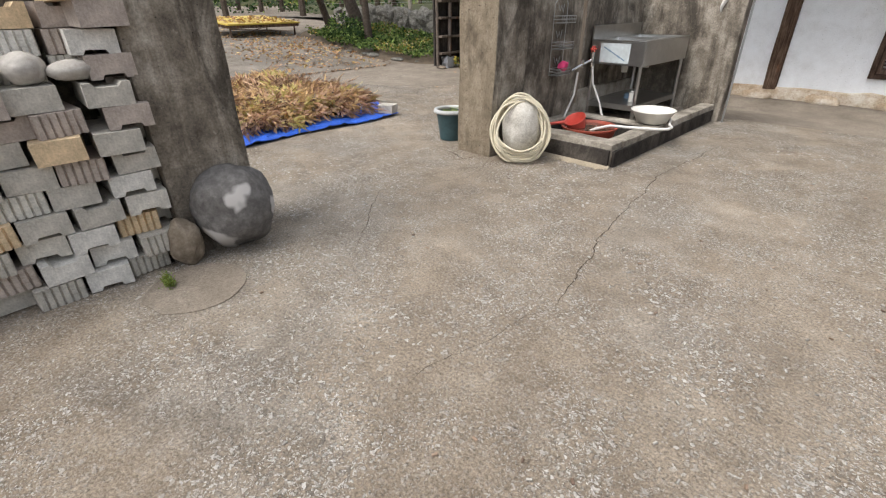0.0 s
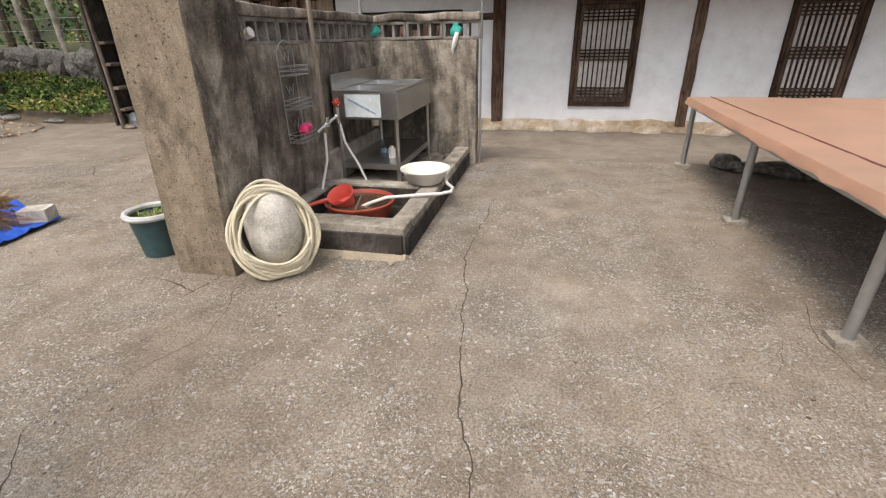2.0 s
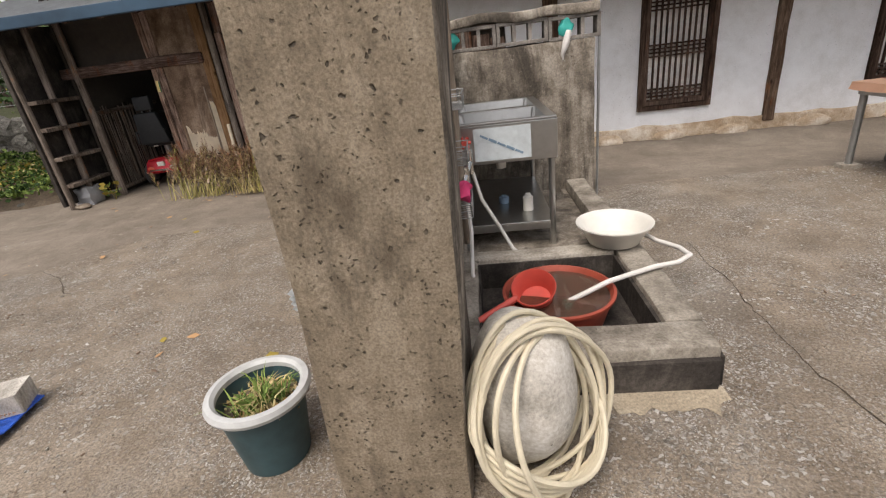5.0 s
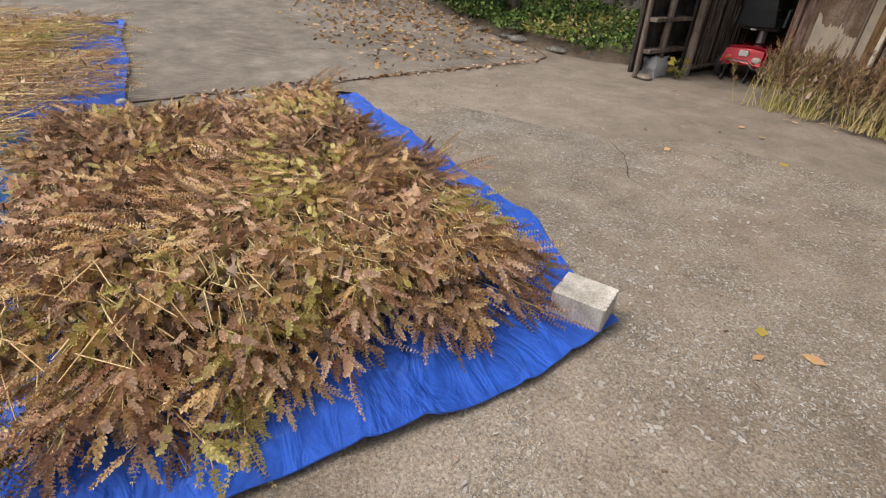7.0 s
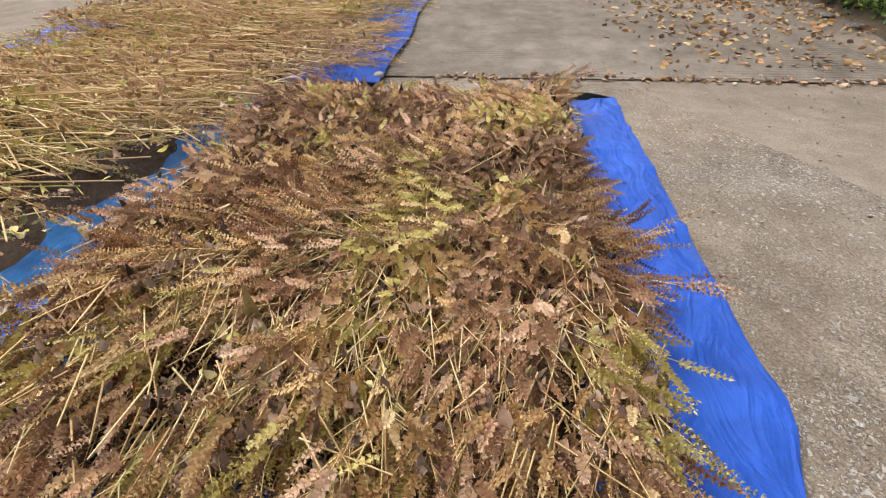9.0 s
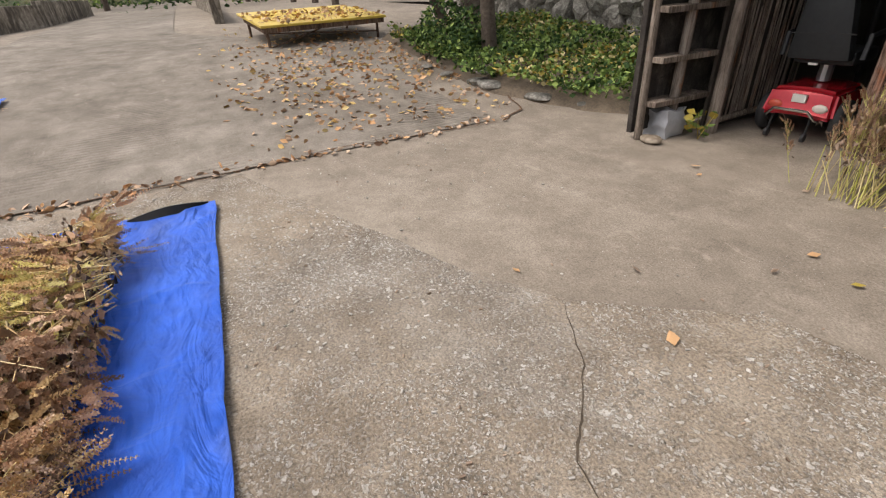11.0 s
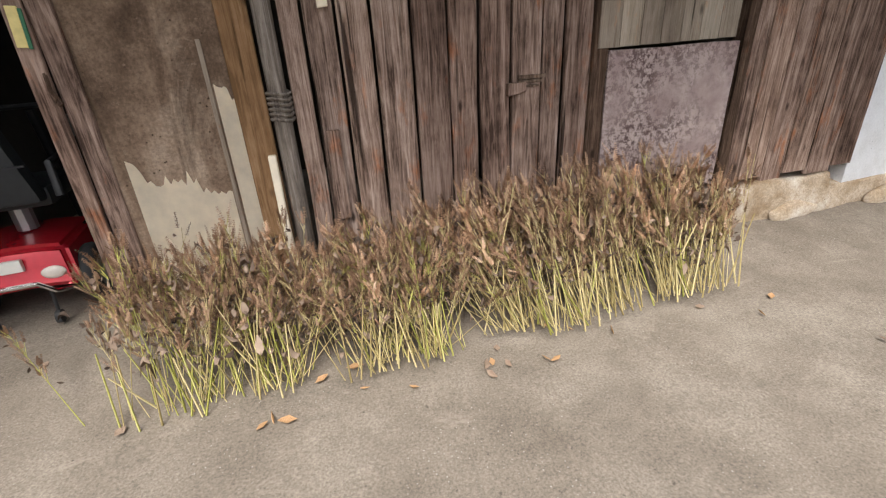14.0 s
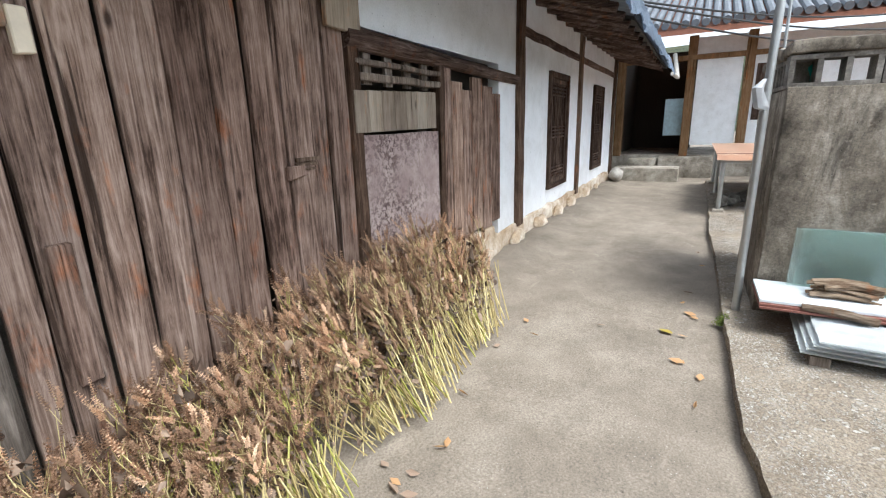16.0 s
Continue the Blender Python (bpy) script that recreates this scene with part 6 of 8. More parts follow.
# ---- drying perilla ----
PLANT_MATS = [M[k] for k in ("spike_a", "spike_b", "spike_c", "stem_y", "stem_g", "leaf_dry", "leaf_olive", "leaf_green", "spike_d", "stem_o", "leaf_dark", "leaf_russet", "leaf_lime")]


def stuff(name, P, parent, label, only=None):
    """One joined mass of small pieces under its thing; only: the material slots to take."""
    q = P
    if only:
        v, t, m = P.arrays()
        keep = np.isin(m, only)
        if not keep.any():
            return
        used = np.unique(t[keep])
        where = np.zeros(len(v), int)
        where[used] = np.arange(len(used))
        q = Pieces()
        q.put(v[used], where[t[keep]], m[keep])
    tagged(part(name, q.mesh(name, PLANT_MATS), None, parent), label, kind="stuff")


def heap_edge(y):
    """The uneven front line of the heap on the tarpaulin."""
    return -4.5 + 0.05 * math.sin(y * 6.0) + 0.08 * noise.noise((y * 3.2, 4.0, 0.0)) - 0.3 * smooth01((y - 3.35) / 0.4)


def heap_height(x, y, x0, x1, y0, y1, top, seed):
    e = min((x - x0) / 0.55, (x1 - x) / 0.3, (y - y0) / 0.5, (y1 - y) / 0.35)
    return top * smooth01(e) * (0.75 + 0.5 * noise.noise((x * 1.3, y * 1.3, seed)) + 0.3 * noise.noise((x * 3.7, y * 3.7, seed)))


# mat below a heap; its dark colour stands for shade between the pieces
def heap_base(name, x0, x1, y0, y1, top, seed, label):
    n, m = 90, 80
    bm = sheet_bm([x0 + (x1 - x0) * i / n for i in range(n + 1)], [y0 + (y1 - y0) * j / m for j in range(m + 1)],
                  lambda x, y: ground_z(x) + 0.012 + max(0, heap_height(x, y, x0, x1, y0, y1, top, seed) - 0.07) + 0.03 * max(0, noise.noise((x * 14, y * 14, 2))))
    return part(name, bm, M["gap_shade_mat"], label=label)


heap = thing("perilla_heap", "wide heap of drying brown perilla leaves and seed heads", "plant heap", kind="stuff")
heap_base("leaf_mat", -7.7, -4.62, 1.72, 3.62, 0.2, 3.0, "leaf mat coloured dark for the shade in the gaps").parent = heap
templates = [sprig(RNG.uniform(0.2, 0.34), 8, 3, 9, 0.0028, 0.45, 0.25, 0.03, (0.075, 0.125), (0.0105, 0.0145)) for _ in range(12)]
HEAP = (-7.9, -4.42, 1.4, 3.82, 0.22, 3.0)
LEAF_DRY, LEAF_OLIVE, LEAF_DARK, LEAF_RUSSET, LEAF_LIME = 5, 6, 10, 11, 12


def lumps(x, y):
    """Clumps and hollows of the heap, a hand or two across."""
    return 0.7 * noise.noise((x * 4.3, y * 4.3, 21.0)) + 0.5 * noise.noise((x * 9.5, y * 9.5, 5.0))


def on_heap(x, y):
    return y >= 1.68 + 0.2 * smooth01((x + 6.2) / 1.2) + 0.09 * noise.noise((x * 3.0, 1.0, 8.0)) and x <= heap_edge(y)


P = Pieces()
for i in range(2900):
    y = RNG.uniform(1.5, 3.6)
    x = RNG.uniform(-7.6, -4.4)
    if not on_heap(x + 0.04, y):
        continue
    h = max(0.0, heap_height(x, y, *HEAP))
    lump = lumps(x, y)
    if lump < -0.12 and RNG.uniform() < 0.7:
        continue
    out = smooth01((x + 5.6) / 0.8)
    side = smooth01((y - 3.3) / 0.3)
    flow = 2.4 * noise.noise((x * 1.1, y * 1.1, 17.0))
    ang = flow * (1 - out) + RNG.normal(-0.05, 0.34) + side * RNG.uniform(0.2, 1.0) - 0.5 * out * smooth01((2.2 - y) / 0.5)
    d = (math.cos(ang), math.sin(ang), RNG.normal(0.06, 0.16) - 0.16 * out)
    at = (max(x - d[0] * 0.24, -7.75), min(y - d[1] * 0.24, 3.66), 0.045 + h * RNG.uniform(0.8, 1.05) + 0.05 * lump)
    zone = noise.noise((x * 2.3, y * 2.3, 9.0)) + 0.4 * noise.noise((x * 8, y * 8, 2.0))
    if zone > 0.3:
        sp = int(RNG.choice([2, 2, 1]))
    elif zone > 0.05:
        sp = int(RNG.choice([1, 1, 2, 0]))
    else:
        sp = int(RNG.choice([0, 0, 0, 1, 8]))
    if x < -5.5 and RNG.uniform() < 0.22:
        sp = 8
    plant(P, templates[i % 12], at, d, RNG.uniform(0, 6.28), RNG.uniform(0.85, 1.2), (sp, int(RNG.choice([3, 3, 9])), int(RNG.choice([LEAF_DRY, LEAF_RUSSET, LEAF_DARK, LEAF_OLIVE]))))
for i in range(9500):
    y = RNG.uniform(1.55, 3.6)
    x = RNG.uniform(-7.6, -4.4)
    if not on_heap(x + 0.06, y):
        continue
    back = smooth01((-5.4 - x) / 0.8)
    if RNG.uniform() > 0.22 + 0.78 * back:
        continue
    h = max(0.0, heap_height(x, y, *HEAP))
    zone = noise.noise((x * 3.1, y * 3.1, 31.0)) + 0.5 * noise.noise((x * 9, y * 9, 3.0))
    if zone > 0.42:
        kind = [LEAF_LIME, LEAF_OLIVE, LEAF_OLIVE]
    elif zone > 0.0:
        kind = [LEAF_OLIVE, LEAF_DRY, LEAF_DRY, LEAF_DARK]
    else:
        kind = [LEAF_RUSSET, LEAF_DRY, LEAF_DARK, LEAF_DARK]
    v, t = broad_leaf((x, y, 0.05 + h * RNG.uniform(0.75, 1.08) + 0.06 * lumps(x, y)), RNG.uniform(0, 6.28), RNG.uniform(0.022, 0.055), RNG.normal(-0.1, 0.9), RNG.uniform(-2.0, 1.8))
    P.put(v, t, np.full(len(t), int(RNG.choice(kind))))
for i in range(900):
    x, y = RNG.uniform(-7.5, -4.75), RNG.uniform(1.75, 3.5)
    a = RNG.normal(0.1, 0.5)
    z = 0.09 + heap_height(x, y, *HEAP) + 0.05 * lumps(x, y)
    L = RNG.uniform(0.08, 0.24) if i > 30 else RNG.uniform(0.3, 0.55)
    v, t = rod((x, y, z), (x + L * math.cos(a), y + L * math.sin(a), z + RNG.uniform(-0.06, 0.03)), 0.003, 0.0018)
    P.put(v, t, np.full(len(t), int(RNG.choice([3, 9, 1, 3]))))
stuff("seed_head_mass", P, heap, "brown whorled seed heads", [0, 1, 2, 8])
stuff("stem_mass", P, heap, "straw-yellow stems", [3, 4, 9])
stuff("leaf_mass", P, heap, "curled russet and yellowing leaves", [5, 6, 7, 10, 11, 12])

heap2 = thing("perilla_heap", "long swath of pale drying perilla stalks", "plant heap", kind="stuff")
heap_base("leaf_mat", -11.4, -4.9, -2.1, 1.4, 0.2, 6.0, "stalk mat coloured dark for the shade in the gaps").parent = heap2
far_t = [sprig(RNG.uniform(0.55, 0.8), 7, 2, 5, 0.0042, 0.28, 0.45, 0.05, (0.08, 0.14), (0.008, 0.012)) for _ in range(6)]
P = Pieces()
for i in range(3000):
    x, y = RNG.uniform(-11.6, -4.6), RNG.uniform(-2.3, 1.45)
    if x > -8.2 and y < -1.2 and RNG.uniform() < 0.5:
        continue
    if x < -8.4:
        y = min(y + 0.45, 1.75)
    elif x > -6.4:
        y -= 0.3
    h = max(0.0, heap_height(x, y, -11.7, -4.4, -2.4, 2.0, 0.26, 6.0))
    ang = RNG.normal(-1.75, 0.35) if RNG.uniform() < 0.6 else RNG.normal(1.4, 0.4)
    d = (math.cos(ang), math.sin(ang), RNG.normal(0.0, 0.1))
    at = (x - d[0] * 0.3, y - d[1] * 0.3, ground_z(x) + 0.06 + h * RNG.uniform(0.8, 1.05))
    zone = noise.noise((x * 1.2, y * 1.2, 12.0))
    sp = [(1, 3, LEAF_OLIVE), (1, 3, LEAF_LIME), (2, 4, LEAF_LIME)] if zone > 0.12 else [(0, 3, LEAF_RUSSET), (1, 3, LEAF_RUSSET), (0, 3, LEAF_OLIVE)]
    plant(P, far_t[i % 6], at, d, RNG.uniform(0, 6.28), RNG.uniform(0.8, 1.2), sp[int(RNG.integers(0, 3))])
for i in range(1500):
    x, y = RNG.uniform(-11.4, -4.7), RNG.uniform(-2.2, 1.6)
    h = max(0.0, heap_height(x, y, -11.7, -4.4, -2.4, 2.0, 0.26, 6.0))
    v, t = broad_leaf((x, y, ground_z(x) + 0.07 + h * RNG.uniform(0.85, 1.1)), RNG.uniform(0, 6.28), RNG.uniform(0.025, 0.06), RNG.normal(0, 0.5), RNG.uniform(-1.2, 1.0))
    P.put(v, t, np.full(len(t), int(RNG.choice([LEAF_RUSSET, LEAF_DRY, LEAF_OLIVE, LEAF_OLIVE, LEAF_LIME]))))
for i in range(900):
    x, y = RNG.uniform(-11.3, -4.8), RNG.uniform(-2.0, 1.0)
    h = max(0.0, heap_height(x, y, -11.7, -4.4, -2.4, 2.0, 0.26, 6.0))
    ang, L = RNG.normal(1.4, 0.3), RNG.uniform(0.3, 0.7)
    z = ground_z(x) + 0.09 + h
    v, t = rod((x, y, z), (x + L * math.cos(ang), y + L * math.sin(ang), z + RNG.normal(0, 0.03)), 0.006, 0.004)
    P.put(v, t, np.full(len(t), 3))
stuff("seed_head_mass", P, heap2, "brown seed heads", [0, 1, 2, 8])
stuff("stem_mass", P, heap2, "straw-yellow stems", [3, 4, 9])
stuff("leaf_mass", P, heap2, "dry yellowing leaves", [5, 6, 7, 10, 11, 12])

# bundles leaning on the barn wall
stand_t = [sprig(RNG.uniform(0.78, 0.95), 17, 6, 8, 0.0042, 0.45, 0.44, 0.035, (0.065, 0.11), (0.0115, 0.016)) for _ in range(12)]
BUNDLES = [(-5.82, 7.46, 0.65, 1.0, 0.12), (-5.52, 7.47, 0.64, 0.8, 0.08), (-5.1, 7.45, 0.62, 0.45, 0.1), (-4.88, 7.46, 0.64, 0.35, 0.07), (-4.46, 7.52, 0.68, 0.35, 0.1), (-4.2, 7.46, 0.7, 0.3, 0.1), (-3.96, 7.52, 0.68, 0.25, 0.08), (-3.64, 7.52, 0.74, 0.2, 0.09), (-3.45, 7.52, 0.68, 0.15, 0.09)]
for bx, by, hgt, green, wide in BUNDLES:
    b = thing("perilla_bundle", "bundle of cut perilla stalks leaning on the barn boards", "plant bundle", pose(bx, by, 0), "bundles along the barn wall")
    P = Pieces()
    lean = RNG.normal(0, 0.1) + (-0.1 if bx < -5.8 else 0.0) + (0.12 if bx > -3.5 else 0.0)
    for i in range(56):
        ox, oy = RNG.normal(0, wide), abs(RNG.normal(0.0, 0.07))
        if RNG.uniform() < 0.35:
            oy += RNG.uniform(0.05, 0.3)
        d = (RNG.normal(lean, 0.32) + ox * 0.6, max(0.12, RNG.normal(0.6, 0.2) - oy * 0.9), 1.0)
        st = 4 if RNG.uniform() < green * 0.5 else 9
        sp = 8 if RNG.uniform() < 0.86 else 0
        plant(P, stand_t[i % 12], (ox, oy, 0.0), d, RNG.uniform(0, 6.28), hgt * RNG.uniform(0.7, 1.08), (sp, st, LEAF_DARK))
    for i in range(6):
        side = RNG.uniform(-0.9, 0.9)
        d = (abs(side) * 0.4 if bx < -5.7 else side, RNG.uniform(0.1, 0.5), RNG.uniform(0.5, 0.8))
        plant(P, stand_t[i % 12], (RNG.normal(0, 0.08), 0.05, 0.01), d, 0.0, hgt * 0.8, (8, 9, LEAF_DARK))
    for i in range(16):
        x0 = RNG.normal(0, wide)
        L = hgt * RNG.uniform(0.3, 0.5)
        v, t = rod((x0, RNG.uniform(-0.04, 0.1), 0), (x0 + RNG.normal(lean, 0.22) * L, RNG.uniform(0.2, 0.6) * L, L), 0.0048, 0.0032, 0.0, 2)
        P.put(v, t, np.full(len(t), 4 if RNG.uniform() < green * 0.7 else 9))
    for i in range(130):
        z = RNG.uniform(hgt * 0.2, hgt * 0.75)
        x, y = RNG.normal(lean * z, wide * 1.3), z * 0.55 + RNG.uniform(-0.05, 0.25)
        v, t = broad_leaf((x, y, z), RNG.uniform(0, 6.28), RNG.uniform(0.02, 0.045), RNG.normal(-0.3, 0.9), RNG.uniform(-1.6, 1.4))
        P.put(v, t, np.full(len(t), LEAF_DARK))
    stuff("seed_head_mass", P, b, "dark brown whorled seed heads", [0, 1, 2, 8])
    stuff("stem_mass", P, b, "yellow-green stems", [3, 4, 9])
    stuff("leaf_mass", P, b, "withered dark brown leaves", [5, 6, 7, 10, 11, 12])

# ---- mobility scooter in the shed ----
sc = thing("mobility_scooter", "red mobility scooter with black seat parked in the shed", "scooter", pose(-6.76, 8.42, 0.005, 0, 0, 6))
bm = bmesh.new()
box(bm, -0.26, 0.0, 0.15, 0.26, 0.55, 0.36, 0.0)
bmesh.ops.subdivide_edges(bm, edges=bm.edges[:], cuts=3, use_grid_fill=True)
for v in bm.verts:
    k = (v.co.z - 0.15) / 0.24
    v.co.y += 0.07 * k * (1 if v.co.y < 0.1 else 0)
    v.co.x *= 1 - 0.12 * k
    v.co.z += 0.03 * math.cos(v.co.x * 5)
bmesh.ops.bevel(bm, geom=[e for e in bm.edges if e.calc_face_angle(0) > 0.9], offset=0.03, segments=3, affect="EDGES")
part("rear_body", bm, M["redpaint"], sc, smooth=True)
bm = bmesh.new()
box(bm, -0.2, 0.5, 0.12, 0.2, 1.15, 0.2, 0.02)
part("footboard", bm, M["black"], sc)
bm = bmesh.new()
box(bm, -0.05, 0.012, 0.28, 0.05, 0.04, 0.34, 0.004)
part("plate", bm, M["white_plastic"], sc, "white number plate")
for x, mt in ((-0.16, "lamp_red"), (0.16, "lamp_clear")):
    bm = bmesh.new()
    bmesh.ops.create_uvsphere(bm, u_segments=16, v_segments=10, radius=0.045, matrix=Matrix.Translation((x, 0.02, 0.25)) @ Matrix.Diagonal((1.2, 0.4, 0.75, 1)))
    part("tail_lamp", bm, M[mt], sc, smooth=True)
bm = bmesh.new()
tube(bm, [(-0.2, 0.02, 0.15), (-0.17, -0.06, 0.18), (-0.12, -0.08, 0.24), (0.12, -0.08, 0.24), (0.17, -0.06, 0.18), (0.2, 0.02, 0.15)], 0.012, 8)
part("bumper", bm, M["chrome"], sc, smooth=True)
for x in (-0.27, 0.27):
    w = new("wheel")
    w.parent = sc
    bm = bmesh.new()
    pts = [(x, 0.2 + 0.115 * math.cos(a), 0.15 + 0.115 * math.sin(a)) for a in [2 * math.pi * j / 28 for j in range(29)]]
    tube(bm, pts, 0.045, 10, cap=False)
    part("tyre", bm, M["rubber"], w, smooth=True)
    bm = bmesh.new()
    tube(bm, [(x - 0.03, 0.2, 0.15), (x + 0.03, 0.2, 0.15)], 0.085, 20)
    part("rim", bm, M["steel"], w)
    cx = x * 0.5
    cw = new("tip_wheel")
    cw.parent = sc
    bm = bmesh.new()
    tube(bm, [(cx - 0.012, -0.05, 0.035), (cx + 0.012, -0.05, 0.035)], 0.034, 14)
    part("roller", bm, M["rubber"], cw)
    bm = bmesh.new()
    tube(bm, [(cx, -0.05, 0.035), (cx, -0.02, 0.17)], 0.009, 6)
    part("fork", bm, M["black"], cw)
bm = bmesh.new()
for a in ((-0.2, 0.18, 0.54, 0.22, 0.62, 0.65),):
    box(bm, *a, 0.04)
part("seat_cushion", bm, M["vinyl"], sc, smooth=True)
bm = bmesh.new()
box(bm, -0.22, 0.08, 0.58, 0.22, 0.2, 1.02, 0.045)
for v in bm.verts:
    k = (v.co.z - 0.58) / 0.44
    v.co.x = v.co.x * (1 - 0.3 * k) - 0.02 * k
    v.co.y -= 0.03 * k
part("backrest", bm, M["vinyl"], sc, "black padded backrest", smooth=True)
bm = bmesh.new()
box(bm, -0.21, 0.065, 0.77, 0.21, 0.085, 0.78)
part("seam", bm, M["black"], sc)
bm = bmesh.new()
box(bm, -0.12, 0.06, 1.05, 0.12, 0.16, 1.24, 0.035)
part("headrest", bm, M["vinyl"], sc, smooth=True)
for x in (-0.06, 0.06):
    bm = bmesh.new()
    tube(bm, [(x, 0.12, 0.98), (x, 0.11, 1.08)], 0.01, 6)
    part("headrest_rod", bm, M["steel"], sc)
bm = bmesh.new()
tube(bm, [(0.0, 0.35, 0.4), (0.0, 0.35, 0.56)], 0.05, 10)
part("seat_post", bm, M["steel"], sc)
for x in (-0.27, 0.27):
    bm = bmesh.new()
    tube(bm, [(x, 0.15, 0.6), (x, 0.17, 0.76), (x, 0.5, 0.78)], 0.02, 8)
    part("armrest", bm, M["black"], sc, smooth=True)
bm = bmesh.new()
tube(bm, [(0, 1.1, 0.18), (0, 0.95, 0.95)], 0.025, 8)
tube(bm, [(-0.25, 0.9, 0.98), (0.25, 0.9, 0.98)], 0.016, 8)
part("tiller", bm, M["black"], sc)
bm = bmesh.new()
box(bm, -0.03, 0.055, 0.555, 0.03, 0.075, 0.57)
part("label_strip", bm, M["white_plastic"], sc)
bm = bmesh.new()
bmesh.ops.create_icosphere(bm, subdivisions=3, radius=0.06, matrix=Matrix.Diagonal((1.1, 0.6, 0.7, 1)))
rough_up(bm, 0.03, 14)
tagged(part("plastic_bag", bm, M["cloth"], at=pose(-6.5, 9.2, 1.22), smooth=True), "crumpled white plastic bag hung in the dark shed", "bag")
bm = bmesh.new()
tube(bm, [(-6.5, 9.2, 1.25), (-6.5, 9.2, 2.5)], 0.004, 5)
tagged(part("bag_string", bm, M["cloth"]), "thin pale string from the shed roof", "string")

sackm = bmesh.new()
bmesh.ops.create_cube(sackm, size=1.0, matrix=Matrix.Translation((0, 0, 0.11)) @ Matrix.Diagonal((0.2, 0.22, 0.24, 1)))
bmesh.ops.subdivide_edges(sackm, edges=sackm.edges[:], cuts=5, use_grid_fill=True)
rough_up(sackm, 0.045, 9)
for v in sackm.verts:
    v.co.z = max(v.co.z, 0.0)
tagged(part("plastic_sack", sackm, M["sack"], at=pose(-7.42, 7.76, 0), smooth=True), "crumpled grey plastic sack at the post foot", "sack")
boulder("flat_stone", (-7.32, 7.5, -0.005), (0.1, 0.07, 0.035), "stone_brown", "flat pale stone on the ground by the shed", "stone", 51.0, 3, 0.08)
P = Pieces()
for i in range(26):
    a = RNG.uniform(0, 6.28)
    v, t = leaf((0.05 * math.cos(a), 0.05 * math.sin(a), RNG.uniform(0.03, 0.22)), (math.cos(a), math.sin(a), 0.3), RNG.uniform(0.05, 0.1), 0.15, 0.9)
    P.put(v, t, np.full(len(t), int(RNG.choice([0, 0, 1]))))
for i in range(4):
    v, t = rod((0, 0, 0), (RNG.normal(0, 0.05), RNG.normal(0, 0.05), 0.22), 0.004, 0.002)
    P.put(v, t, np.full(len(t), 1))
tagged(part("pumpkin_seedling", P.mesh("seedling", [M["leaf_green"], M["leaf_yellow"]]), None, at=pose(-7.15, 7.86, 0)), "light green leafy seedling at the shed post", "plant")

# ---- garden bed, rubble wall and lane behind ----
def leaves_cloud(P, centre, size, n, leaf_size, kinds, flat=0.0):
    """Leaves through an uneven volume; clumps and gaps come from noise."""
    c, s = np.array(centre), np.array(size)
    k = 0
    while k < n:
        q = RNG.uniform(-1, 1, 3)
        r = np.linalg.norm(q)
        if r > 1 or noise.noise(tuple(q * 2.3 + c)) < -0.12 or r < 0.3 * RNG.uniform():
            k += 0.3
            continue
        p = c + q * s
        v, t = leaf(p, (RNG.uniform(-1, 1), RNG.uniform(-1, 1), RNG.uniform(-1, 0.8) * (1 - flat) + flat * 0.1), leaf_size * RNG.uniform(0.6, 1.4), RNG.uniform(0.05, 0.4), 0.7)
        P.put(v, t, np.full(len(t), int(RNG.choice(kinds))))
        k += 1


GREENS = [M[k] for k in ("leaf_green", "leaf_deep", "leaf_yellow", "leaf_olive", "leaf_fall")]
bm = sheet_bm([-13.2 + 0.25 * i for i in range(23)], [7.2 + 0.25 * j for j in range(16)], lambda x, y: ground_z(x) - 0.15 + 0.18 * smooth01((y - 7.08 - max(0, (x + 9.7) * 0.5)) / 0.25) * smooth01((-7.5 - x) / 0.3) + 0.12 * smooth01((y - 7.22 - max(0, (x + 9.7) * 0.5)) / 0.5) * smooth01((-7.6 - x) / 0.4) + 0.03 * noise.noise((x * 3, y * 3, 0)))
structure("garden_soil", bm, M["soil"], "dark garden soil of the raised bed", "garden bed", smooth=True)
weeds = thing("garden_weeds", "dense low green weeds filling the raised bed", "weeds", kind="stuff")
P = Pieces()
for i in range(15000):
    x, y = RNG.uniform(-12.6, -7.75), RNG.uniform(7.22, 10.4)
    if y < 7.22 + max(0.0, (x + 9.7) * 0.5) or (x > -7.95 and y < 8.6):
        continue
    clump = noise.noise((x * 1.7, y * 1.7, 3)) + 0.5 * noise.noise((x * 4.5, y * 4.5, 6))
    h = 0.04 + 0.24 * max(0, 0.55 + clump)
    v, t = leaf((x, y, ground_z(x) + 0.12 + h * RNG.uniform(0.3, 1)), (RNG.uniform(-1, 1), RNG.uniform(-1.2, 0.6), RNG.uniform(-0.3, 0.7)), RNG.uniform(0.03, 0.085), RNG.uniform(0.05, 0.4), 0.75)
    tone = noise.noise((x * 0.9, y * 0.9, 8)) + 0.4 * noise.noise((x * 5, y * 5, 1))
    P.put(v, t, np.full(len(t), int(RNG.choice([0, 0, 1, 1, 0] if tone < 0.0 else [0, 0, 0, 1, 2, 3]))))
part("leaves", P.mesh("weeds", GREENS), None, weeds)
bush = thing("dark_shrub", "dense dark green shrub at the end of the bed", "shrub", pose(0, 0, 0))
P = Pieces()
for c, s, n in (((-11.4, 7.75, 0.6), (0.7, 0.5, 0.5), 2600), ((-10.85, 7.6, 0.5), (0.45, 0.35, 0.34), 1300)):
    leaves_cloud(P, c, s, n, 0.06, [1, 1, 1, 0])
part("crown", P.mesh("shrub", GREENS), None, bush)
bm = bmesh.new()
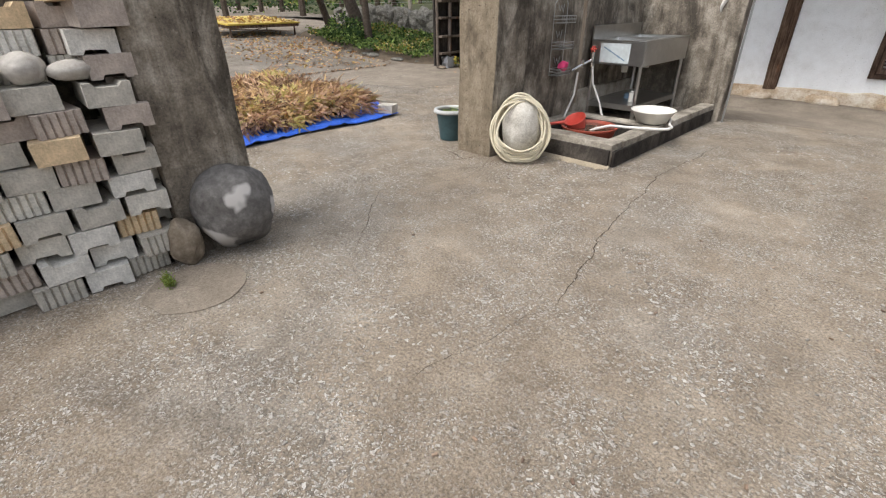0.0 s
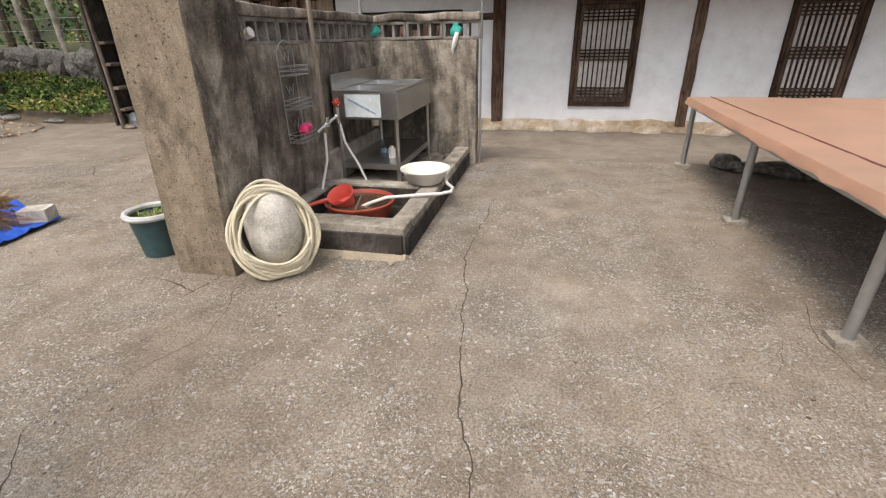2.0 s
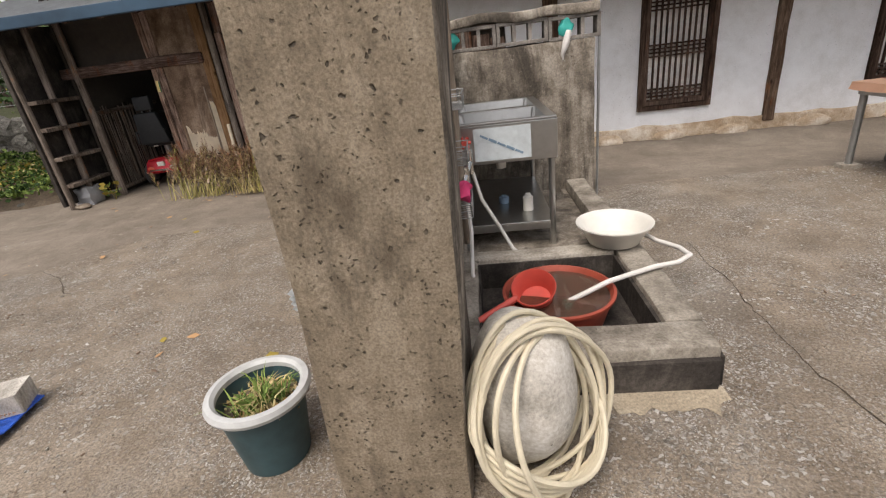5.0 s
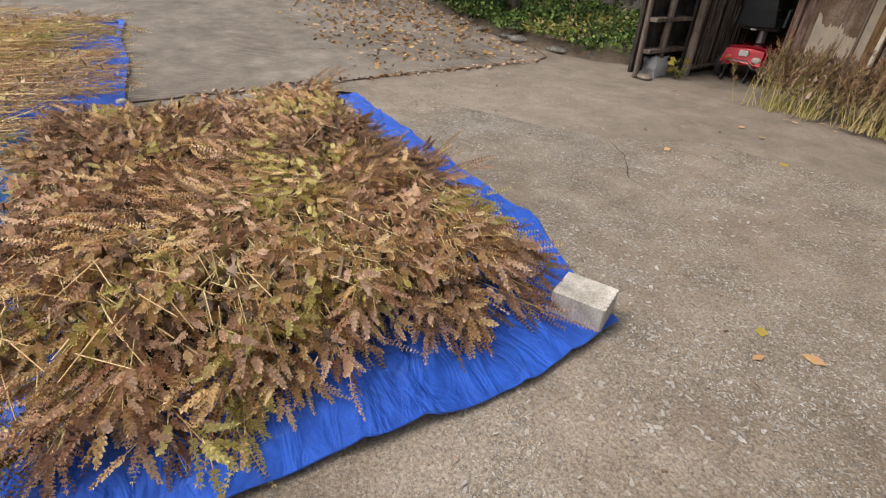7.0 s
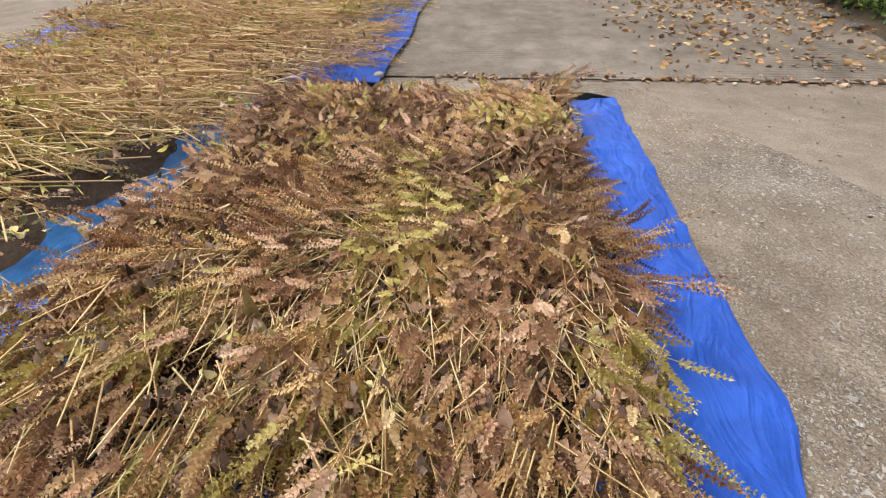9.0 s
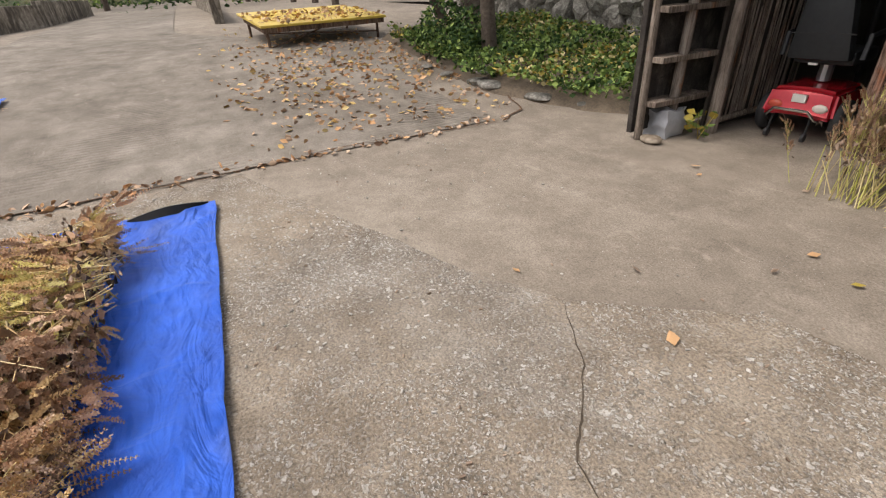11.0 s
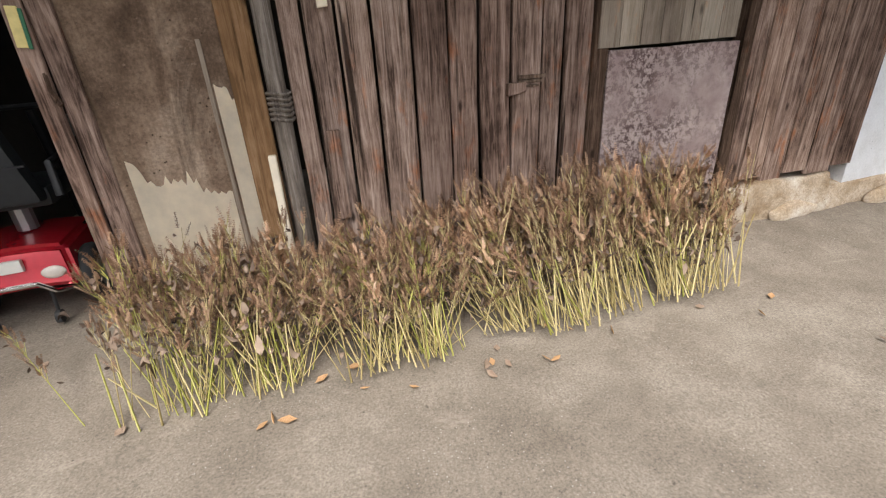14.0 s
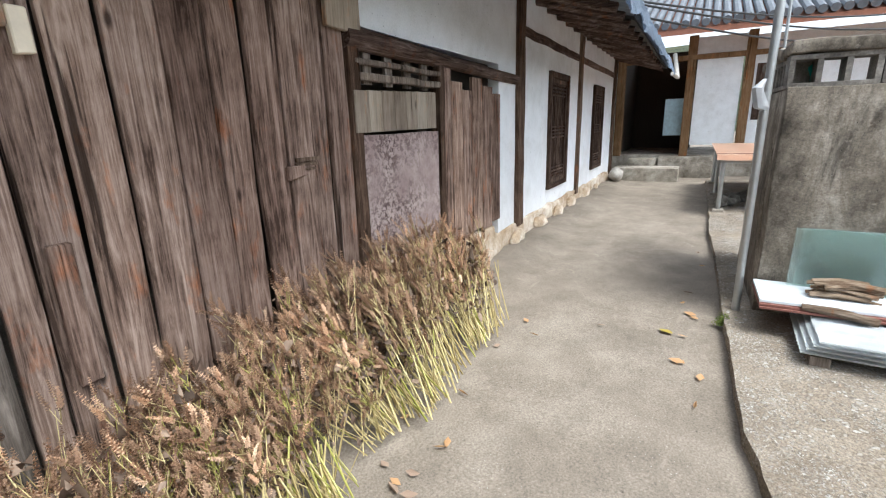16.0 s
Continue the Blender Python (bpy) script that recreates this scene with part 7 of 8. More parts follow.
for k in range(9):
    a = k * 0.7
    tube(bm, [(-11.2 + 0.03 * math.cos(a), 7.78 + 0.03 * math.sin(a), 0.25), (-11.2 + 0.4 * math.cos(a), 7.78 + 0.3 * math.sin(a), 0.8)], [0.014, 0.005], 6)
part("trunk", bm, M["bark"], bush)
bush2 = thing("bright_shrub", "feathery bright green shrub by the shed", "shrub", pose(-7.95, 8.9, 0.0))
P = Pieces()
for i in range(60):
    tuft(P, (RNG.normal(0, 0.12), RNG.normal(0, 0.12), 0.1), 8, 0.55, 0.3, 0, 0.005)
part("crown", P.mesh("shrub", [M["leaf_green"]]), None, bush2)

random.seed(4)
for k, (x, y, s) in enumerate(((-9.75, 7.42, 0.17), (-9.95, 7.4, 0.15), (-9.85, 7.42, 0.1), (-10.5, 7.2, 0.1), (-11.0, 7.15, 0.1), (-9.1, 7.66, 0.14), (-8.6, 8.0, 0.12))):
    boulder("edging_stone", (x, y, ground_z(x) + (0.14 if k == 2 else -0.01)), (s * 1.3, s * 0.8, s * 0.32), "lichen", "grey field stone edging the garden bed", "stone", 60.0 + k, 3, 0.1, group="edging stones", rot=(0, 0, k * 40))

rubble = thing("rubble_wall", "low dry-stone wall of rough grey boulders", "stone wall", kind="structure")
random.seed(8)
vari = []
for k in range(6):
    bm = bmesh.new()
    bmesh.ops.create_icosphere(bm, subdivisions=2, radius=1.0)
    for v in bm.verts:
        v.co += v.co * 0.5 * noise.noise(v.co * 1.2 + Vector((k * 5, 0, 0))) + 0.12 * noise.noise_vector(v.co * 3.0 + Vector((0, k, 0)))
    vari.append(mesh_of("rubble_stone", bm, M["lichen"]))
for i in range(46):
    for j in range(4):
        k = i / 45
        x, y = -15.5 + 8.7 * k, 10.35 + 0.7 * math.sin(k * 2.0)
        s = random.uniform(0.12, 0.26)
        part("stone", vari[(i * 3 + j) % 6], None, rubble, at=pose(x + random.uniform(-0.1, 0.1), y + random.uniform(-0.12, 0.1), ground_z(x) * 0.6 + 0.1 + 0.2 * j, random.uniform(0, 360), random.uniform(0, 360), 0) @ Matrix.Diagonal((s * 1.25, s, s * 0.85, 1)))
bm = sheet_bm([-30 + 1.0 * i for i in range(36)], [10.9, 12.0, 13.0, 14.2], lambda x, y: 0.85 + 0.03 * noise.noise((x, y, 0)))
structure("lane_behind", bm, M["road"], "pale concrete lane beyond the stone wall", "lane")
bm = sheet_bm([-34 + 2.0 * i for i in range(20)], [14.2, 16.0, 20.0], lambda x, y: 0.85 + 0.25 * (y - 14.2) * 0.3 + 0.2 * noise.noise((x * 0.5, y * 0.5, 0)))
structure("bank", bm, plain("bank_grass", (0.065, 0.07, 0.025), 0.95, 0.0, 0.5, 12, 0.02), "grassy bank beyond the lane", "bank", smooth=True)
for k, (x, y) in enumerate(((-17.8, 14.5), (-16.1, 14.2), (-12.0, 14.6), (-21.0, 14.8))):
    bm = bmesh.new()
    tube(bm, [(0, 0, -0.1), (0.05, 0, 2.6)], [0.09, 0.08], 10)
    tagged(part("fence_pole", bm, M["curb"], at=pose(x, y, 0.9, 0, -3, 0)), "pale concrete fence pole by the lane", "pole", "fence poles")
bm = bmesh.new()
for z in (1.35, 1.7, 2.05):
    tube(bm, [(-24, 14.9, z), (-17.8, 14.5, z), (-16.1, 14.2, z), (-12, 14.6, z), (-7, 14.9, z)], 0.008, 4)
tagged(part("fence_wire", bm, M["steel"]), "thin grey fence wires between the poles", "wire")


def tree(name, label, at, lean, h, r, crown, n, leaf_size, kinds, seed):
    random.seed(seed)
    t = thing(name, label, "tree", pose(*at))
    bm = bmesh.new()
    top = Vector((lean[0], lean[1], h))
    tube(bm, [(0, 0, -0.1), (lean[0] * 0.25, lean[1] * 0.25, h * 0.35), (lean[0] * 0.6, lean[1] * 0.6, h * 0.7), top], [r * 1.15, r * 0.9, r * 0.7, r * 0.45], 12)
    rough_up(bm, r * 0.18, 6, seed)
    part("trunk", bm, M["bark"], t, smooth=True)
    for k in range(7):
        a = k * 2.4 + seed
        b = top * random.uniform(0.5, 0.95)
        e = b + Vector((math.cos(a), math.sin(a), random.uniform(-0.1, 0.7))) * crown * random.uniform(0.6, 1.0)
        bm = bmesh.new()
        tube(bm, [b, (b + e) / 2 + Vector((0, 0, 0.12)), e], [r * 0.45, r * 0.28, r * 0.08], 7)
        part("limb", bm, M["bark"], t, smooth=True)
    P = Pieces()
    for k in range(9):
        a = k * 2.4 + seed
        c = top + Vector((math.cos(a), math.sin(a), random.uniform(-0.35, 0.6))) * crown * random.uniform(0.3, 0.8)
        leaves_cloud(P, c, (crown * 0.5, crown * 0.5, crown * 0.36), n // 9, leaf_size, kinds)
    part("crown", P.mesh("crown", GREENS), None, t, smooth=False)
    return t


# leaning tree's crown is widened unseen overhead to shade the lane
tree("garden_tree", "leaning dark-barked tree with yellowing leaves", (-11.35, 8.45, 0.28), (-1.7, -1.5, 0), 4.1, 0.17, 3.2, 7000, 0.12, [2, 2, 3, 0, 1, 1], 2)
tree("garden_tree", "slim dark-barked tree behind the shrub", (-10.6, 7.95, 0.22), (-0.45, 0.05, 0), 3.6, 0.1, 2.0, 3200, 0.1, [2, 3, 0, 1, 1], 5)
tree("yellow_tree", "low spreading tree with hanging yellow leaves", (-14.4, 9.2, 0.5), (0.7, -1.5, 0), 2.2, 0.12, 1.9, 3200, 0.12, [2, 2, 2, 3, 0], 9)
tree("ring_tree", "old tree in a stone ring", (-17.2, -6.6, 0.7), (0.2, 0.1, 0), 3.2, 0.3, 1.8, 1600, 0.12, [0, 1, 2], 12)
tree("shed_tree", "small leafy tree behind the shed corner", (-9.0, 10.2, 0.2), (0.1, 0.2, 0), 1.6, 0.07, 0.9, 1300, 0.08, [0, 0, 2, 1], 15)

# yellow platform under the tree
yt = thing("yellow_platform", "low yellow sitting platform strewn with fallen leaves", "platform", pose(-13.3, 5.3, 0.4, 4, 0, 93))
bm = bmesh.new()
box(bm, 0, 0, 0.42, 2.2, 2.3, 0.46, 0.01)
for v in bm.verts:
    v.co.z += 0.01 * noise.noise(v.co * 3)
part("top", bm, plain("yellow_floor_sheet", (0.55, 0.4, 0.07), 0.5, 0.0, 0.2, 4), yt, "faded yellow top sheet")
bm = bmesh.new()
for a in ((0.04, 0.02, 0.34, 2.16, 0.08, 0.42), (0.04, 1.8, 0.34, 2.16, 1.86, 0.42), (0.04, 0.08, 0.34, 0.1, 1.8, 0.42), (2.1, 0.08, 0.34, 2.16, 1.8, 0.42)):
    box(bm, *a)
part("frame", bm, M["post"], yt)
for x in (0.1, 2.05):
    for y in (0.1, 1.75):
        bm = bmesh.new()
        tube(bm, [(x, y, -0.05), (x, y, 0.4)], 0.025, 8)
        part("leg", bm, M["post"], yt)
bm = bmesh.new()
tube(bm, [(0.1, 0.1, 0.1), (1.0, 0.1, 0.33)], 0.012, 6)
tube(bm, [(0.1, 0.1, 0.33), (2.05, 0.1, 0.2)], 0.012, 6)
part("brace", bm, M["post"], yt)

# boulders, kerb walls and stone ring by the lane
for k, (x, y, s) in enumerate(((-15.2, -2.5, 0.62), (-17.0, -1.75, 0.6), (-18.2, -1.0, 0.42))):
    boulder("lane_boulder", (x, y, ground_z(x) - 0.03), (s * 1.2, s * 0.9, s * 0.5), "stone_brown", "large rounded boulder lining the lane", "boulder", 70.0 + k, 4, 0.12, group="boulders by the lane", rot=(0, 0, 60))
for name, pts in (("wall_lane_1", [(-19.2, -0.6), (-24, 0.4), (-31, 0.7)]), ("wall_lane_2", [(-18.4, 5.0), (-24, 5.2), (-31, 5.0)])):
    bm = bmesh.new()
    for (ax, ay), (bx_, by_) in zip(pts, pts[1:]):
        L = math.hypot(bx_ - ax, by_ - ay)
        b2 = bmesh.new()
        finely(b2, 0, -0.12, -0.1, L, 0.12, 0.62, 0.6, 0.02, 2, ax, 0.02)
        b2.transform(Matrix.Translation((ax, ay, ground_z((ax + bx_) / 2))) @ Matrix.Rotation(math.atan2(by_ - ay, bx_ - ax), 4, "Z"))
        me = bpy.data.meshes.new("t")
        b2.to_mesh(me)
        bm.from_mesh(me)
        bpy.data.meshes.remove(me)
    structure(name, bm, M["oldwall"], "low mossy concrete wall along the lane", "wall")
ring = thing("tree_ring", "low ring of pale stones round the old tree", "stone ring", pose(-16.2, -6.2, 0.62))
for k in range(22):
    a = 2 * math.pi * k / 22
    part("stone", vari[k % 6], None, ring, at=pose(2.3 * math.cos(a), 1.1 * math.sin(a), 0.06 + 0.004 * k, 0, 0, k * 37) @ Matrix.Diagonal((0.36, 0.22, 0.2, 1)))
bm = sheet_bm([-24 + 0.8 * i for i in range(15)], [-14 + 0.8 * j for j in range(14)], lambda x, y: ground_z(x) + 0.02 + 0.04 * noise.noise((x, y, 2)))
structure("gravel_verge", bm, M["earth"], "stony bare earth beside the lane", "verge", smooth=True)
P = Pieces()
frame_t = thing("teal_frame", "teal metal frame of a folding bed on the verge", "bed frame", pose(-13.9, -7.0, 0.52))
bm = bmesh.new()
for a, b in (((0, 0, 0.6), (-1.6, -0.9, 0.6)), ((0, 0, 0.6), (0.2, 0.1, 0.0)), ((0, 0, 0.6), (-0.9, 0.6, 0.0)), ((0, 0, 0.6), (-0.4, -1.2, 0.6)), ((-0.4, -1.2, 0.6), (-0.5, -1.2, 0.0))):
    tube(bm, [a, b], 0.03, 8)
part("bar", bm, plain("teal_paint", (0.05, 0.3, 0.3), 0.5), frame_t)
bm = bmesh.new()
bmesh.ops.create_grid(bm, x_segments=2, y_segments=2, size=0.6, matrix=Matrix.Translation((-0.8, -0.7, 0.63)))
bmesh.ops.solidify(bm, geom=bm.faces[:], thickness=0.02)
part("cover", bm, M["cloth"], frame_t)

# ---- woods and hills that close the view ----
woods = thing("woods", "dense autumn woodland of green and yellow trees", "woods", kind="stuff")
P = Pieces()
for k in range(150):
    a = radians(95 + 150 * k / 149) + RNG.normal(0, 0.02)
    dist = RNG.uniform(17, 34)
    x, y = -5 + dist * math.cos(a), 3 + dist * math.sin(a)
    if -30 < x < -16 and -4 < y < 9:
        x -= 17
    s = RNG.uniform(1.6, 3.2)
    leaves_cloud(P, (x, y, RNG.uniform(0.8, 6.5)), (s, s, s * 0.8), 400, 0.19, [1, 1, 1, 1, 1, 0] if RNG.uniform() < 0.8 else [2, 1, 1, 0])
part("crowns", P.mesh("woods", GREENS), None, woods)
bm = bmesh.new()
random.seed(6)
for k in range(60):
    a = radians(95 + 150 * k / 59)
    dist = random.uniform(18, 32)
    x, y = -5 + dist * math.cos(a), 3 + dist * math.sin(a)
    if -34 < x < -14 and -3 < y < 8:
        continue
    tube(bm, [(x, y, 0), (x + random.uniform(-0.3, 0.3), y, 6)], [0.17, 0.08], 6)
part("trunks", bm, M["bark"], woods)
bm = bmesh.new()
ringpts = []
for k in range(73):
    a = 2 * math.pi * k / 72
    ringpts.append([bm.verts.new(((45 + d) * math.cos(a), (45 + d) * math.sin(a), z + d * 0.04 * noise.noise((math.cos(a) * 2, math.sin(a) * 2, d)))) for d, z in ((0, -0.5), (8, 3.5), (25, 9), (60, 16))])
for a, b in zip(ringpts, ringpts[1:]):
    for j in range(3):
        bm.faces.new((a[j], b[j], b[j + 1], a[j + 1]))
hill_n = Nodes("wooded_hill")
hf = hill_n.mix(0.5, hill_n.noise(0.9, 6, 0.7), hill_n.noise(0.2, 3))
structure("backdrop_hills", bm, hill_n.done(hill_n.ramp(hf, [(0.35, (0.01, 0.016, 0.006)), (0.5, (0.03, 0.04, 0.013)), (0.65, (0.1, 0.09, 0.025))]), 0.95, hf, 0.5), "wooded hills closing the view", "hills", smooth=True)

# ---- main house across the yard ----
mh = thing("main_house", "white-walled tiled main house with dark timber posts", "house", pose(6.0, 0, 0))
for y0, y1, z0, z1 in ((3.2, 5.75, 0.4, 2.75), (5.95, 6.78, 0.6, 2.4), (5.75, 6.95, 2.4, 2.8), (8.3, 10.5, 0.0, 2.9)):
    bm = bmesh.new()
    finely(bm, 0.02, y0, z0, 0.16, y1, z1, 0.5, 0.004, 2, y0, 0)
    part("wall", bm, M["plaster"], mh)
for y in (5.75, 6.8, 8.2):
    bm = bmesh.new()
    finely(bm, -0.04, y, 0.35, 0.14, y + 0.17, 2.85, 0.3, 0.008, 3, y, 0.015)
    part("post", bm, M["tanboard"], mh, "brown timber post")
bm = bmesh.new()
finely(bm, -0.04, 3.2, 2.36, 0.1, 8.3, 2.46, 0.4, 0.01, 2, 2, 0.01)
part("beam", bm, M["tanboard"], mh)
for k, (y0, y1) in enumerate(((6.3, 7.35), (7.4, 7.95))):
    bm = bmesh.new()
    finely(bm, -0.55, y0, -0.1, -0.02, y1, 0.36 - 0.03 * k, 0.2, 0.015, 3, y0, 0.02)
    part("stone_step", bm, M["curb"], mh, "weathered stone step", smooth=True)
bm = bmesh.new()
box(bm, 0.0, 2.5, -0.1, 3.5, 10.5, 0.38)
part("terrace", bm, M["curb"], mh)
# hall walls whose dark colour stands for shade indoors
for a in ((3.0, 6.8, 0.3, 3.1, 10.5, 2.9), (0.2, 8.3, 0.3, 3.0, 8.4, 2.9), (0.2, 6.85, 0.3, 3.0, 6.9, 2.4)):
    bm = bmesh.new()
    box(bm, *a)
    part("hall_wall", bm, M["dark"], mh, "wall of the open hall, coloured dark for the shade inside")
bm = bmesh.new()
box(bm, 0.3, 6.95, 0.8, 0.34, 7.35, 1.6, 0.005)
part("pale_panel", bm, plain("pale_blue_panel", (0.45, 0.6, 0.66), 0.5), mh, "pale blue door panel")
bm = bmesh.new()
box(bm, 0.0, 5.1, 1.1, 0.05, 5.7, 2.2, 0.01)
part("window", bm, M["lattice"], mh)
bm = bmesh.new()
box(bm, -0.95, 1.0, 2.74, 4.5, 11.5, 2.84)
for v in bm.verts:
    v.co.z += (v.co.x + 0.95) * 0.36
part("roof_deck", bm, plain("red_brown_fascia", (0.3, 0.12, 0.07), 0.6), mh, "red-brown eaves board")
for k in range(60):
    y = 1.1 + k * 0.175
    bm = bmesh.new()
    tube(bm, [(-1.0, y, 2.92), (4.5, y, 4.9)], 0.075, 8)
    part("cover_tile", bm, M["rooftile"], mh)
bm = bmesh.new()
box(bm, 4.62, 6.9, -0.1, 5.2, 8.15, 0.2, 0.02)
tagged(part("stone_trough", bm, M["curb"]), "low grey stone block by the house corner", "stone block")
boulder("wall_stone", (4.1, 8.0, -0.02), (0.22, 0.14, 0.13), "stone_pale", "pale stones heaped at the wall foot", "stone", 91.0, 3, 0.1)
cab = thing("power_cables", "black power cables strung between the roofs", "cable")
for z0, z1, dy in ((2.35, 2.62, 0.0), (2.28, 2.35, 0.1), (2.42, 2.9, 0.2)):
    bm = bmesh.new()
    tube(bm, [(-0.5 + 6.5 * k / 16, 7.6 + dy - 5.0 * k / 16, z0 + (z1 - z0) * k / 16 - 0.22 * math.sin(math.pi * k / 16)) for k in range(17)], 0.012, 6)
    part("cable", bm, M["black"], cab, smooth=True)
# yard behind the camera
bm = bmesh.new()
finely(bm, -2.7, -8.2, -0.05, 12.0, -8.0, 2.0, 1.0, 0.01, 2, 2, 0)
structure("wall_yard_south", bm, M["oldwall"], "plain concrete yard wall", "wall")

# ---- cracks, leaves and litter ----
def crack(pts, w, mat="crack", seed=0.0, z=0.0):
    bm = bmesh.new()
    line = []
    for (ax, ay), (bx_, by_) in zip(pts, pts[1:]):
        n = max(2, int(math.hypot(bx_ - ax, by_ - ay) / 0.035))
        for i in range(n):
            line.append((ax + (bx_ - ax) * i / n, ay + (by_ - ay) * i / n))
    line.append(pts[-1])
    prev = None
    for i, (x, y) in enumerate(line):
        x += 0.035 * noise.noise((x * 4, y * 4, seed)) + 0.014 * noise.noise((x * 17, y * 17, seed))
        y += 0.035 * noise.noise((x * 4, y * 4, seed + 7)) + 0.014 * noise.noise((x * 17, y * 17, seed + 7))
        ww = w * (0.35 + 0.9 * abs(noise.noise((i * 0.31, seed, 3)))) * min(1, (len(line) - 1 - i) / 6 + 0.15, i / 6 + 0.15)
        zz = max(0.0, ground_z(x)) + z + 0.0015
        a = (bm.verts.new((x - ww, y - ww * 0.6, zz)), bm.verts.new((x + ww, y + ww * 0.6, zz)))
        if prev:
            bm.faces.new((prev[0], a[0], a[1], prev[1]))
        prev = a
    return tagged(part("crack", bm, M[mat]), "thin dirt-filled crack in the concrete", "crack", kind="structure")


crack([(-0.84, 5.0), (-0.85, 4.36), (-0.9, 3.78), (-0.81, 3.25), (-0.78, 2.95), (-0.71, 2.55), (-0.6, 2.1), (-0.45, 1.57)], 0.0055, seed=1)
crack([(-0.85, 4.46), (-0.49, 4.32), (-0.06, 3.94), (0.5, 3.7)], 0.0025, seed=2)
crack([(-0.9, 3.78), (-1.2, 3.61), (-1.43, 3.46)], 0.004, seed=3)
crack([(-0.45, 1.57), (-0.56, 1.06), (-0.58, 0.67)], 0.0025, seed=4)
crack([(-0.2, 2.3), (0.3, 2.2), (0.9, 2.4)], 0.0022, seed=5)
crack([(1.02, 3.55), (0.96, 3.35), (0.92, 3.13), (0.98, 2.8)], 0.004, seed=13)
crack([(0.8, 3.16), (0.61, 2.81), (0.38, 2.74), (0.16, 2.69)], 0.0035, seed=14)
crack([(-0.3, 2.1), (-0.06, 2.37), (0.09, 2.5), (0.35, 2.67), (0.61, 2.81)], 0.0035, seed=15)
crack([(-2.34, 3.17), (-2.41, 2.89), (-2.56, 2.83)], 0.012, "litter", seed=11)
crack([(-2.5, 2.3), (-2.3, 2.47), (-2.2, 2.74)], 0.003, seed=12)
crack([(-5.95, 5.45), (-5.6, 5.25), (-5.3, 4.95), (-4.9, 4.9)], 0.005, seed=6)
crack([(-2.2, 3.2), (-2.0, 2.6), (-2.3, 1.9), (-1.6, 1.2)], 0.003, seed=7)
crack([(-8.72, -2.5), (-8.75, 2.7), (-8.72, 4.0), (-8.8, 5.2), (-8.68, 6.9)], 0.018, "litter", seed=8, z=0.012)
crack([(-8.68, 6.9), (-8.9, 7.3), (-9.5, 7.45)], 0.022, "litter", seed=9, z=0.01)
crack([(-2.35, 2.95), (-2.75, 3.05)], 0.012, seed=10)


def fallen(name, spots, size, label, kinds, zfun, grp):
    """Single leaves that can be counted, each its own thing."""
    meshes = {}
    for i, (x, y) in enumerate(spots):
        k = kinds[i % len(kinds)]
        key = (k, i % 4)
        if key not in meshes:
            P2 = Pieces()
            v, t = leaf((0, 0, 0), (1, 0, 0.02), 1.0, 0.12 + 0.06 * (i % 4), 0.55 + 0.1 * (i % 3))
            v[:, 2] -= v[:, 2].min()
            v[:, 2] = v[:, 2] * 0.35
            P2.put(v, t, np.zeros(len(t)))
            meshes[key] = P2.mesh("fallen_leaf", [M[k]])
        s = size * random.uniform(0.7, 1.3)
        tagged(part(name, meshes[key], None, at=pose(x, y, zfun(x, y) + 0.004, 0, 0, random.uniform(0, 360)) @ Matrix.Scale(s, 4)), label, "leaf", grp)


random.seed(31)
near = [(-5.59, 7.3), (-5.6, 6.75), (-5.4, 6.6), (-5.62, 6.45), (-6.6, 7.2), (-6.75, 7.25), (-4.9, 6.1), (-6.0, 5.9), (-6.3, 5.4), (-5.5, 5.6), (-4.0, 4.2), (-3.9, 3.95), (-3.95, 4.05), (-3.8, 4.25), (-3.3, 4.05), (-3.35, 5.0), (-3.4, 5.6), (-2.95, 6.6), (-2.9, 6.7), (-3.0, 7.05), (-2.6, 6.5), (-3.3, 6.55)]
fallen("fallen_leaf", near, 0.075, "curled tan fallen leaf on the concrete", ["leaf_fall", "leaf_fall", "leaf_yellow", "leaf_dry"], lambda x, y: land(x, y) + 0.008 if y > 6.4 else 0.0, "leaves on the yard")
litter = [(RNG.uniform(-6.2, -3.1), 7.42 + RNG.normal(0, 0.08)) for _ in range(20)] + [(RNG.uniform(-4.4, -1), 6.48 + abs(RNG.normal(0, 0.06))) for _ in range(9)]
fallen("fallen_leaf", litter, 0.06, "dry reddish leaf before the bundles", ["leaf_fall", "leaf_fall", "leaf_dry"], lambda x, y: land(x, y) + 0.008, "leaves by the barn wall")
P = Pieces()
